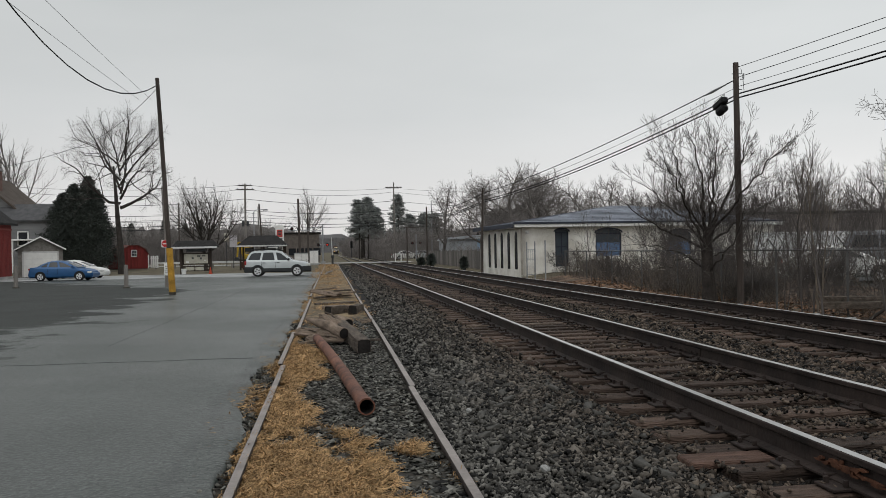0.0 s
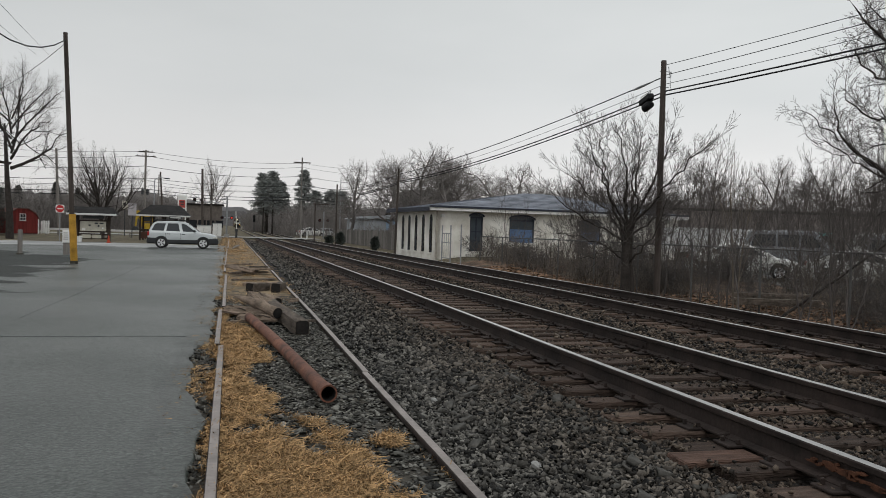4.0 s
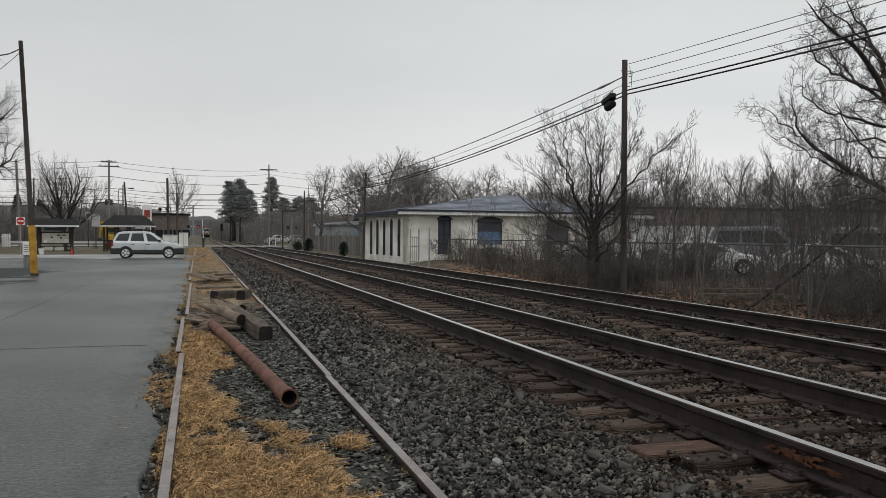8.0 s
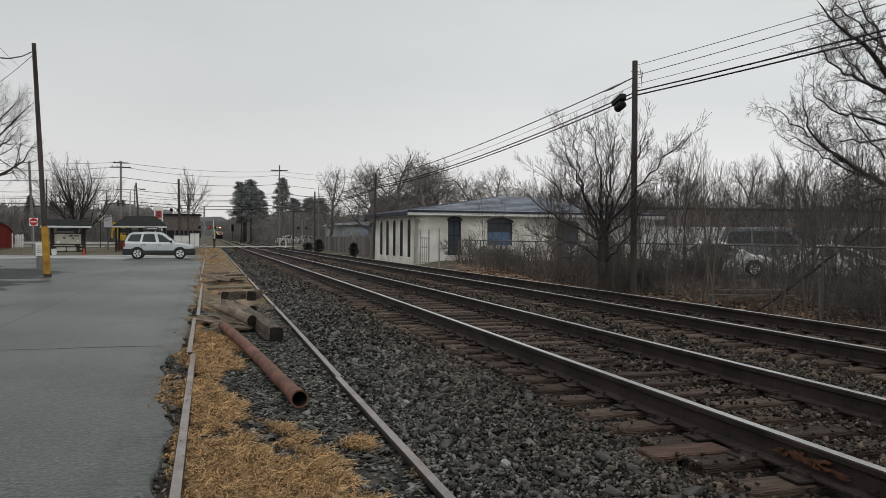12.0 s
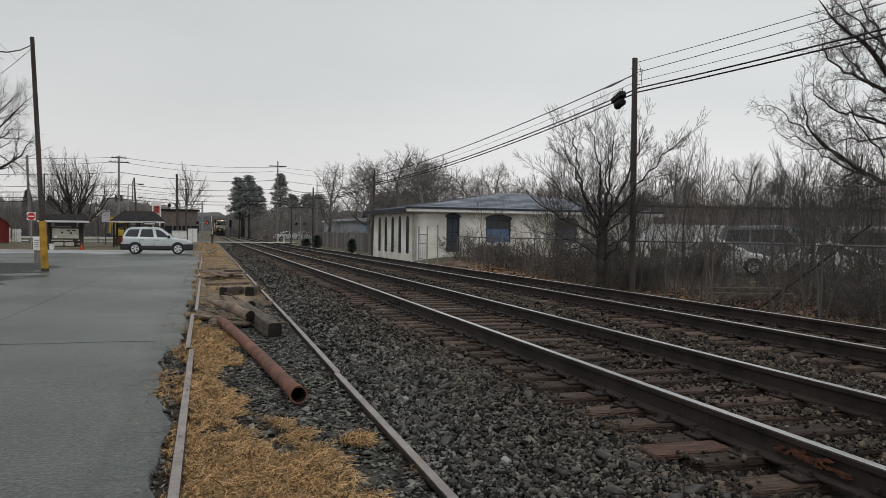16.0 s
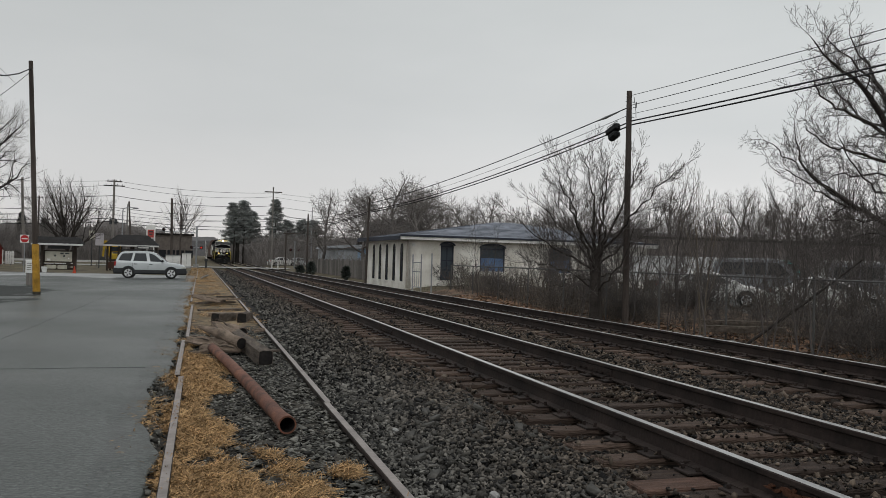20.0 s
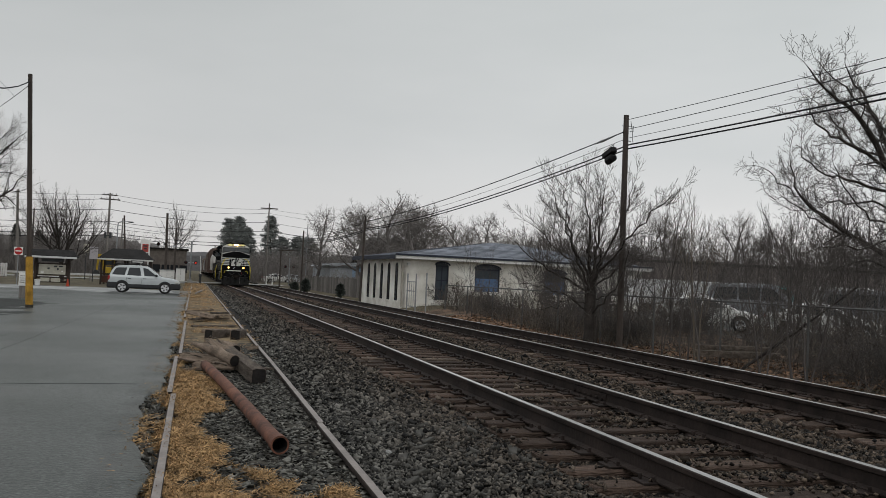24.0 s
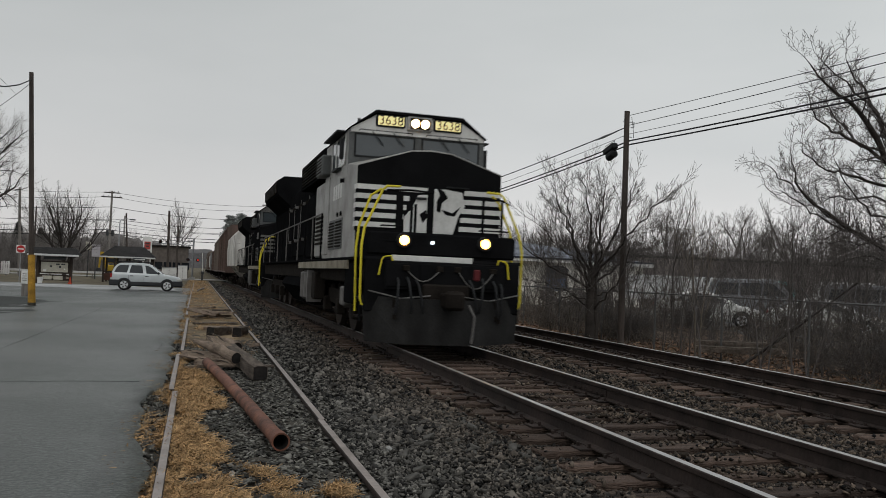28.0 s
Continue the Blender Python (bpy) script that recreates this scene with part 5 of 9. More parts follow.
for z, w in ((10.3, 0.9), (9.75, 1.2)):
    part("crossarm", Geo().box((-w, -0.06, z), (w, 0.06, z + 0.13), 0.01), POLEWOOD, p7)
    for s in (-0.8, -0.3, 0.3, 0.8):
        part("insulator", Geo().tube([(s * w, 0, z + 0.12), (s * w, 0, z + 0.2), (s * w, 0, z + 0.3)], [0.02, 0.05, 0.03], 8), STEEL, p7)
for a, (z, h) in enumerate(((4.2, 1.1), (4.2, 1.1))):
    part("transformer", Geo().tube([(-0.3 + 0.6 * a, 0, 5.0), (-0.3 + 0.6 * a, 0, 5.05), (-0.3 + 0.6 * a, 0, 5.6), (-0.3 + 0.6 * a, 0, 5.7)], [0.12, 0.16, 0.16, 0.12], 10), DARKSTEEL, p7)
pole(-3.0, 99.5, 0, 8.0, 0.16, POLEWOOD, "dark wooden pole near the crossing", (-0.15, 0))
pole(-2.3, 110, 0, 6.8, 0.14, POLEWOOD, "dark wooden pole near the crossing")
pole(-7.7, 104, 0, 7.7, 0.12, POLEWOOD, "dark leaning wooden pole", (-0.5, 0))
pole(-9.0, 112, 0, 7.8, 0.1, POLEGREY, "slim grey wooden pole by road")
pole(-17.2, 92, 0, 9.0, 0.15, POLEGREY, "grey wooden utility pole", (-0.4, 0))
pole(-20.5, 118, 0, 8.8, 0.12, POLEWOOD, "far wooden utility pole")
pole(12.9, 97, 0, 7.4, 0.06, STEEL, "slim pale metal pole")
# bundles along the east side
east = [(14.0, -14, 0.0), (11.72, 20, 0.0), (9.68, 46.6, -1.22), (9.8, 76, -0.9), (10.0, 118, 2.0)]
for z, r, sag, off, first, last in ((6.02, 0.017, 0.25, 0.05, 1, 4), (6.05, 0.009, 0.25, 0.05, 0, 1), (5.8, 0.007, 0.28, 0.06, 0, 4), (5.62, 0.02, 0.3, 0.12, 0, 4), (5.51, 0.02, 0.3, 0.12, 0, 4)):
    for (xa, ya, da), (xb, yb, db) in list(zip(east, east[1:]))[first:last]:
        wire((xa + off, ya, z + da), (xb + off, yb, z + db), sag, r)
wire((14.4, -14, 5.9), (11.8, 20, 6.34), 0.2, 0.008)
# the splice box hung on the cable before the pole
t = thing("splice_box", "black cable splice case hanging from the wires", "splice box", pose(11.75, 20.95, 5.4, -14, 0, 0))
part("case", Geo().box((-0.1, -0.3, 0.02), (0.1, 0.3, 0.2), 0.03), BLACKPLASTIC, t)
part("lower_case", Geo().tube([(0, -0.24, -0.06), (0, -0.2, -0.1), (0, 0.12, -0.1), (0, 0.18, -0.04)], [0.07, 0.12, 0.12, 0.06], 10), BLACKPLASTIC, t)
part("hook", Geo().tube([(0, -0.25, 0.18), (0, -0.3, 0.26), (0, 0.3, 0.3), (0, 0.28, 0.18)], 0.012, 5), STEEL, t)
t = thing("wire_clamp", "pale dead-end clamp on the upper cable", "clamp", pose(11.69, 21.1, 5.92))
part("grip", Geo().tube([(-0.045, 0.6, -0.045), (-0.015, 0.2, -0.015), (0.04, -0.5, 0.05)], [0.02, 0.04, 0.02], 8), STEEL, t, smooth=True)
# wires to the west pole
for a, b, sag, r in (((-5.5, 30, 7.7), (-6.5, 9.0, 11.0), 2.8, 0.02), ((-5.5, 30, 7.6), (-12.2, 44, 7.3), 0.3, 0.012), ((-12.2, 44, 7.3), (-30, 60, 8.0), 0.9, 0.012),
                     ((-14, 70, 14.5), (-8.4, 10, 10.5), 0.2, 0.014), ((-15.0, 70, 14.5), (-10.2, 10, 10.4), 0.2, 0.014)):
    wire(a, b, sag, r)
# wires across, high over the road
for z, ya, yb, r, sag in ((10.45, 108, 118, 0.02, 0.5), (9.9, 108, 118, 0.02, 0.7), (8.6, 108, 118, 0.03, 0.6), (7.3, 112, 118, 0.03, 0.5), (6.7, 104, 116, 0.02, 0.8), (5.6, 104, 116, 0.035, 0.5), (5.2, 104, 116, 0.035, 0.5), (6.3, 110, 116, 0.02, 0.4)):
    wire((-10.3, ya, z), (10.0, yb, z + 0.2), sag, r)
    wire((-40, ya - 4, z - 0.2), (-10.3, ya, z), sag * 1.3, r)
    wire((10.0, yb, z + 0.2), (30, yb - 20, z - 1.5), sag, r * 0.7)


# ---- the white building ----
def arch(cx, w, z0, z1, rise, n=8):
    """Outline of an opening with an arched head."""
    out = [(cx - w / 2, z0), (cx + w / 2, z0)]
    for i in range(n + 1):
        a = math.pi * i / n
        out.append((cx + w / 2 * math.cos(a), z1 - rise + rise * math.sin(a)))
    return out


def wall_with_openings(g, length, height, thick, openings, along, z0=0.0):
    """A wall as strips round its arched openings, given as (centre, width, sill, top, rise)."""
    cuts = sorted(openings)
    put = (lambda u, d, z: (u, d, z)) if along == "x" else (lambda u, d, z: (d, u, z))
    def block(poly):
        k = len(poly)
        vs = [put(u, 0, z) for u, z in poly] + [put(u, thick, z) for u, z in poly]
        g.add(vs, [tuple(range(k)), tuple(range(k, 2 * k))[::-1]] + [(i, i + k, (i + 1) % k + k, (i + 1) % k) for i in range(k)])
    at_u = 0.0
    for c, w, s, t, rise in cuts:
        block([(at_u, z0), (c - w / 2, z0), (c - w / 2, height), (at_u, height)])
        block([(c - w / 2, z0), (c + w / 2, z0), (c + w / 2, s), (c - w / 2, s)])
        head = [(c + w / 2 * math.cos(math.pi * i / 8), t - rise + rise * math.sin(math.pi * i / 8)) for i in range(9)]
        for (ua, za), (ub, zb) in zip(head, head[1:]):
            block([(ua, za), (ua, height), (ub, height), (ub, zb)])
        at_u = c + w / 2
    block([(at_u, z0), (length, z0), (length, height), (at_u, height)])


house = thing("white_building", "single-storey white block building with a grey hip roof", "building", pose(10.64, 41.2, 0.05, 0, 0, 3.75))
LEN, DEP, HT = 15.0, 8.0, 2.55
slots = [(0.79, 0.56, 0.3, 2.36, 0.25), (2.2, 0.56, 0.3, 2.36, 0.25), (3.6, 0.56, 0.3, 2.36, 0.25), (5.0, 0.56, 0.3, 2.36, 0.25), (6.35, 0.56, 0.3, 2.36, 0.25)]
fronts = [(2.33, 0.76, 0.42, 2.42, 0.14), (5.0, 1.5, 0.95, 2.4, 0.2), (9.2, 1.4, 0.95, 2.3, 0.2)]
g = Geo()
wall_with_openings(g, LEN, HT, 0.3, fronts, "x", -0.3)
part("front_wall", g, WHITEWALL, house)
g = Geo()
wall_with_openings(g, DEP, HT, 0.3, slots, "y", -0.3)
g.v = [(x + 0.0 - 0.002, y, z) for x, y, z in g.v]
part("side_wall", g, WHITEWALL, house)
part("back_wall", Geo().box((0.31, DEP - 0.3, -0.3), (LEN, DEP, HT)).box((LEN - 0.3, 0.31, -0.3), (LEN, DEP - 0.31, HT)), WHITEWALL, house)
for c, w, s, t, rise in slots:
    wn_ = part("window", Geo().prism([(u, z) for u, z in arch(c, w + 0.02, s, t, rise)], "x", 0.012, 0.04), DARKGLASS, house)
    part("mullion", Geo().box((0.004, c - 0.02, s), (0.02, c + 0.02, t - 0.1)), DARKTRIM, wn_)
    part("sill", Geo().box((-0.05, c - w / 2 - 0.04, s - 0.08), (0.12, c + w / 2 + 0.04, s), 0.008), WHITEWALL, wn_)
for i, (c, w, s, t, rise) in enumerate(fronts):
    wn_ = part("window", Geo().prism([(u, z) for u, z in arch(c, w + 0.02, s, t, rise)], "y", 0.1, 0.13), FRONTGLASS, house)
    fr = Geo()
    for u in ((-w / 2, -w / 2 + 0.07), (w / 2 - 0.07, w / 2)) + (((-0.03, 0.03),) if i == 0 else ()):
        fr.box((c + u[0], 0.06, s), (c + u[1], 0.12, t - rise))
    fr.box((c - w / 2, 0.06, t - rise - 0.08), (c + w / 2, 0.12, t - rise))
    if i == 0:
        for z in (0.95, 1.45):
            fr.box((c - w / 2, 0.07, z), (c + w / 2, 0.12, z + 0.05))
    part("frame", fr, DARKTRIM, wn_)
    hd = Geo()
    for k in range(8):
        a, b = math.pi * k / 8, math.pi * (k + 1) / 8
        hd.add([(c + (w / 2 + e) * math.cos(q), y, t - rise + (rise + e) * math.sin(q)) for y in (-0.02, 0.1) for e in (0.0, 0.09) for q in (a, b)],
               [(0, 1, 3, 2), (4, 6, 7, 5), (2, 3, 7, 6), (0, 4, 5, 1)])
    part("arch_trim", hd, DARKTRIM, wn_)
    if i:
        part("panel", Geo().box((c - w / 2 + 0.08, 0.08, s), (c + w / 2 - 0.08, 0.12, s + 0.72)), mat("blue_panel", (0.1, 0.17, 0.3), 0.5, var=0.2), wn_, "blue lower panel")
# hip roof of courses
E_, TOP, RX0, RX1 = 0.45, 3.86, 6.9, 8.1
lo = [(-E_, -E_), (LEN + E_, -E_), (LEN + E_, DEP + E_), (-E_, DEP + E_)]
ri = [(RX0, DEP / 2), (RX1, DEP / 2), (RX1, DEP / 2), (RX0, DEP / 2)]
roof = part("roof", Geo().add([(*p, HT + 0.16) for p in lo] + [(*ri[0], TOP), (*ri[1], TOP)], [(0, 1, 5, 4), (1, 2, 5), (2, 3, 4, 5), (3, 0, 4), (3, 2, 1, 0)]), SHINGLE, house, "grey-blue shingled hip roof")
for c in range(14):
    u0, u1 = c / 14, (c + 1) / 14
    g = Geo()
    for i in range(4):
        j = (i + 1) % 4
        def at_(k, u, up):
            return (lo[k][0] + (ri[k][0] - lo[k][0]) * u, lo[k][1] + (ri[k][1] - lo[k][1]) * u, HT + 0.17 + (TOP - HT - 0.16) * u + up)
        a, b, cc, d = at_(i, u0, 0.03), at_(j, u0, 0.03), at_(j, u1, 0.008), at_(i, u1, 0.008)
        g.add([a, b, cc, d, at_(i, u0, 0.0), at_(j, u0, 0.0)], [(0, 1, 2, 3), (4, 5, 1, 0)])
    part("shingle_course", g, SHINGLE, roof)
fa = Geo()
for (xa, ya), (xb, yb) in zip(lo, lo[1:] + lo[:1]):
    dx, dy = (xb - xa), (yb - ya)
    ln = math.hypot(dx, dy)
    nx, ny = dy / ln * 0.05, -dx / ln * 0.05
    fa.add([(xa, ya, HT + 0.0), (xb, yb, HT + 0.0), (xb, yb, HT + 0.17), (xa, ya, HT + 0.17), (xa + nx, ya + ny, HT), (xb + nx, yb + ny, HT), (xb + nx, yb + ny, HT + 0.15), (xa + nx, ya + ny, HT + 0.15)],
           [(0, 1, 2, 3), (4, 5, 6, 7), (3, 2, 6, 7), (0, 1, 5, 4)])
part("fascia", fa, WHITEPAINT, house)
part("side_fascia", Geo().box((-E_ - 0.065, -E_ - 0.02, HT - 0.04), (-E_ - 0.052, DEP + E_, HT + 0.18)), DARKTRIM, house, "dark side eave board")
part("soffit", Geo().box((-E_ + 0.03, -E_ + 0.03, HT - 0.03), (LEN + E_ - 0.03, DEP + E_ - 0.03, HT)), WHITEPAINT, house)
part("gutter", Geo().box((-E_ - 0.04, -E_ - 0.12, HT + 0.155), (LEN + E_, -E_ + 0.02, HT + 0.25), 0.01), DARKTRIM, house, "dark blue gutter")
part("lamp", Geo().box((0.3, -0.16, 2.2), (0.46, 0.0, 2.36), 0.02), WHITEPAINT, house)
part("downpipe", Geo().box((0.02, -0.07, 0.0), (0.1, -0.005, 2.5), 0.008), mat("stained_pipe", (0.4, 0.37, 0.32), 0.8, var=0.4), house)

# ---- chain-link fence ----
fence = thing("chain_link_fence", "grey chain-link fence with top rail among brush", "fence")
fa_, fb_ = Vector((11.6, 36.2, 0)), Vector((13.6, -3, 0))
nf = 14
for i in range(nf + 1):
    p = fa_.lerp(fb_, i / nf)
    z = float(land(p.x, p.y))
    po = part("post", Geo().cyl((p.x, p.y, z - 0.2), (p.x, p.y, 1.33), 0.026, 8), FENCESTEEL, fence)
    if i > 3:
        part("barb_arm", Geo().tube([(p.x, p.y, 1.34), (p.x - 0.24, p.y, 1.62)], [0.022, 0.016], 6), FENCESTEEL, po)
part("top_rail", Geo().tube([fa_ + Vector((0, 0, 1.31)), fb_ + Vector((0, 0, 1.31))], 0.021, 8), FENCESTEEL, fence)
d = (fb_ - fa_)
ln = d.length
d.normalize()
cell = 0.11
polys, rads = [], []
for s in (-1, 1):
    for i in range(int(-1.8 / cell), int(ln / cell)):
        u0 = i * cell if s > 0 else i * cell + 1.75
        a, b = u0, u0 + s * 1.75
        za, zb = -0.42, 1.31
        # keep within the run
        ends = []
        for uu, zz in ((a, za), (b, zb)):
            ends.append((uu, zz))
        (u_a, z_a), (u_b, z_b) = ends
        if min(u_a, u_b) < 0 or max(u_a, u_b) > ln:
            continue
        pa, pb = fa_ + d * u_a, fa_ + d * u_b
        polys.append([(pa.x, pa.y, z_a), (pb.x, pb.y, z_b)])
        rads.append([0.0014, 0.0014])
v, f = tubes(polys, rads, 3)
part("mesh", fast_mesh("mesh", v, f, FENCESTEEL), None, fence, kind="stuff")
# gate by the building
gate = thing("metal_gate", "grey steel gate posts and bars beside the building", "gate", pose(10.35, 37.0, 0.05))
for x, y, h in ((0, 0, 1.75), (0.0, 1.6, 1.75), (0.35, -0.6, 1.8)):
    part("post", Geo().cyl((x, y, -0.2), (x, y, h), 0.035, 8), STEEL, gate)
for z in (0.15, 0.9, 1.35):
    part("bar", Geo().cyl((0, 0, z), (0, 1.6, z), 0.02, 6), STEEL, gate)
for k in range(3):
    part("bar", Geo().cyl((0.0, 0.4 + k * 0.4, 0.15), (0.0, 0.4 + k * 0.4, 1.35), 0.012, 6), STEEL, gate)


# ---- the train ----
LOCOGREY = mat("pale_grey_locomotive_paint", (0.31, 0.31, 0.297), 0.5, var=0.3, scale=1.5, fine=20, bump=0.1, second=(0.25, 0.24, 0.225))
GLOSSBLACK = mat("glossy_black_paint", (0.009, 0.0092, 0.0098), 0.6, var=0.3, scale=2, fine=30, bump=0.06, spec=0.0)
DUSKGREY = mat("dark_grey_cab_paint", (0.1, 0.105, 0.105), 0.55, var=0.25, scale=2, fine=20, bump=0.05)
SILLGREY = mat("dusty_sill_paint", (0.26, 0.24, 0.19), 0.6, var=0.35, scale=2.5, fine=20, bump=0.1, second=(0.2, 0.17, 0.12))
LOCOWHITE = mat("dirty_white_stripe_paint", (0.62, 0.62, 0.6), 0.5, var=0.2, scale=2, fine=20, bump=0.05)
SOOT = mat("sooty_running_gear", (0.017, 0.0145, 0.0125), 0.85, 0.0, var=0.4, scale=3, fine=30, spec=0.04)
TANKGREY = mat("dusty_grey_metal", (0.13, 0.125, 0.12), 0.6, 0.2, var=0.35, scale=3)
HANDYELLOW = mat("yellow_handrail_paint", (0.62, 0.52, 0.03), 0.5, var=0.15)
PLOWGREY = mat("grey_worn_plow", (0.018, 0.0178, 0.0175), 0.7, 0.0, var=0.5, scale=2.5, stretch=(1, 1, 0.4), spec=0.06)
HEADLIGHT = mat("headlight_glow", (1.0, 0.56, 0.16), 0.3, var=0, bump=0, emit=45)
CLASSLIGHT = mat("class_light_glow", (0.8, 0.9, 1.0), 0.3, var=0, bump=0, emit=3)
DITCHLIGHT = mat("ditch_light_glow", (1.0, 0.47, 0.09), 0.3, var=0, bump=0, emit=12)
BOARDGLOW = mat("lit_number_board", (1.0, 0.86, 0.4), 0.4, var=0, bump=0, emit=0.55)
CABGLASS = glass("cab_glass", (0.05, 0.06, 0.066), 0.08)
BLACKINK = mat("black_lettering", (0.01, 0.01, 0.01), 0.6, var=0, bump=0)
REDHOSE = mat("red_fitting", (0.09, 0.012, 0.014), 0.6, var=0.2)


def text_mesh(body, size, material, depth=0.004):
    cu = bpy.data.curves.new("lettering", "FONT")
    cu.body, cu.size, cu.extrude, cu.align_x, cu.align_y = body, size, depth, "CENTER", "CENTER"
    ob = bpy.data.objects.new("lettering", cu)
    scene.collection.objects.link(ob)
    me = bpy.data.meshes.new_from_object(ob.evaluated_get(bpy.context.evaluated_depsgraph_get()))
    bpy.data.objects.remove(ob)
    me.materials.clear()
    me.materials.append(material)
    return me


def bogie(parent, yc, axles, gap, r, z_frame, material):
    """A truck: frame, wheels and boxes."""
    half = gap * (axles - 1) / 2 + 0.75
    b = part("truck_frame", Geo().prism([(yc - half, z_frame - 0.1), (yc - half + 0.25, z_frame + 0.12), (yc + half - 0.25, z_frame + 0.12), (yc + half, z_frame - 0.1), (yc + half - 0.3, z_frame - 0.16), (yc, z_frame - 0.28), (yc - half + 0.3, z_frame - 0.16)], "x", -1.08, -0.94)
             .prism([(yc - half, z_frame - 0.1), (yc - half + 0.25, z_frame + 0.12), (yc + half - 0.25, z_frame + 0.12), (yc + half, z_frame - 0.1), (yc + half - 0.3, z_frame - 0.16), (yc, z_frame - 0.28), (yc - half + 0.3, z_frame - 0.16)], "x", 0.94, 1.08)
             .box((-0.95, yc - 0.3, z_frame - 0.15), (0.95, yc + 0.3, z_frame + 0.2), 0.03), material, parent)
    for a in range(axles):
        y = yc + (a - (axles - 1) / 2) * gap
        for s in (-1, 1):
            part("wheel", Geo().tube([(s * 0.68, y, r), (s * 0.71, y, r), (s * 0.715, y, r), (s * 0.82, y, r)], [r + 0.03, r + 0.03, r, r - 0.005], 24), RUST, b, smooth=True)
            part("axle_box", Geo().box((s * 1.1 - 0.1, y - 0.16, r - 0.17), (s * 1.1 + 0.1, y + 0.16, r + 0.17), 0.03), material, b)
        for s in (-1, 1):
            for k in range(2):
                part("spring", Geo().tube([(s * 1.0, y + (k - 0.5) * 0.5, z_frame - 0.05), (s * 1.0, y + (k - 0.5) * 0.5, z_frame + 0.22)], 0.07, 8), material, b)
    return b


def locomotive(lead):
    pale, white = (LOCOGREY, LOCOWHITE) if lead else (BLACKPAINT, TANKGREY)
    t = thing("locomotive", "black and pale grey diesel locomotive with lit headlights pulling freight" if lead else "second black diesel locomotive coupled behind the first", "locomotive", group="locomotives")
    HW = 1.4
    side = lambda s, a, b: (min(s * a, s * b), max(s * a, s * b))
    def plate(name, s, a, b, y0, y1, z0, z1, material, parent, label="", c=0.0):
        xa, xb = side(s, a, b)
        return part(name, Geo().box((xa, y0, z0), (xb, y1, z1), c), material, parent, label)
    # underframe, pilot and plow
    part("underframe", Geo().box((-1.3, 0.3, 1.08), (1.3, 22.2, 1.5), 0.03), SOOT, t)
    part("pilot", Geo().box((-HW, 0.0, 0.62), (HW, 0.16, 1.55), 0.03).box((-1.08, -0.08, 1.0), (1.08, 0.02, 1.5), 0.02), BLACKPAINT, t)
    for x0, x1 in ((-1.06, -0.5), (-0.46, 0.42), (0.46, 1.06)):
        part("pilot_panel", Geo().box((x0, -0.1, 1.06), (x1, -0.075, 1.46), 0.008), GLOSSBLACK, t)
    pl = Geo()
    for s in (-1, 1):
        pl.add([(0, -0.46, 0.1), (s * 0.75, -0.3, 0.1), (s * 1.36, 0.02, 0.12), (s * 1.42, 0.1, 0.9), (s * 0.75, -0.16, 0.86), (0, -0.26, 0.86), (0, -0.36, 0.1), (s * 0.75, -0.2, 0.1), (s * 1.36, 0.12, 0.12), (s * 1.42, 0.18, 0.9), (s * 0.75, -0.06, 0.86), (0, -0.16, 0.86)],
               [(0, 1, 4, 5), (1, 2, 3, 4), (6, 11, 10, 7), (7, 10, 9, 8), (0, 6, 7, 1), (1, 7, 8, 2), (5, 4, 10, 11), (4, 3, 9, 10), (2, 8, 9, 3)])
        part("plow_gusset", Geo().prism([(-0.02, 0.9), (-0.16, 0.84), (0.02, 0.2), (0.1, 0.2), (0.1, 0.9)], "x", min(s * 0.9, s * 0.94), max(s * 0.9, s * 0.94)), SOOT, t)
    part("plow", pl, PLOWGREY, t, "worn grey snow plow")
    part("coupler", Geo().box((-0.13, -0.75, 0.72), (0.13, 0.1, 0.98), 0.04).box((-0.2, -0.85, 0.7), (0.12, -0.62, 1.02), 0.05), SOOT, t)
    part("coupler_pocket", Geo().box((-0.42, -0.16, 0.64), (0.42, -0.02, 1.12), 0.03), SOOT, t)
    for x, dx, zz in ((-0.86, -0.05, 1.2), (-0.7, 0.06, 1.22), (-0.54, 0.1, 1.18), (0.42, 0.1, 1.2), (0.66, -0.08, 1.24), (0.86, 0.04, 1.2), (1.0, -0.04, 1.16)):
        part("hose", Geo().tube([(x, -0.1, zz), (x + dx * 0.2, -0.22, zz - 0.08), (x + dx * 0.7, -0.29, zz - 0.35), (x + dx, -0.26, zz - 0.55), (x + dx * 1.1, -0.2, zz - 0.62)], 0.022, 7), BLACKPLASTIC, t, smooth=True)
        part("hose_end", Geo().tube([(x + dx * 1.1, -0.2, zz - 0.61), (x + dx * 1.1, -0.2, zz - 0.69)], [0.032, 0.026], 7), STEEL if dx > 0.09 else SOOT, t)
    part("trailing_hose", Geo().tube([(0.36, -0.32, 0.78), (0.42, -0.45, 0.6), (0.4, -0.46, 0.35), (0.38, -0.44, 0.14)], 0.02, 6), TANKGREY, t, "grey chafed air hose", smooth=True)
    for s in (-1, 1):
        part("uncoupling_lever", Geo().tube([(s * 1.36, -0.1, 0.98), (s * 0.8, -0.13, 0.86), (s * 0.3, -0.2, 0.92)], 0.013, 5), TANKGREY, t)
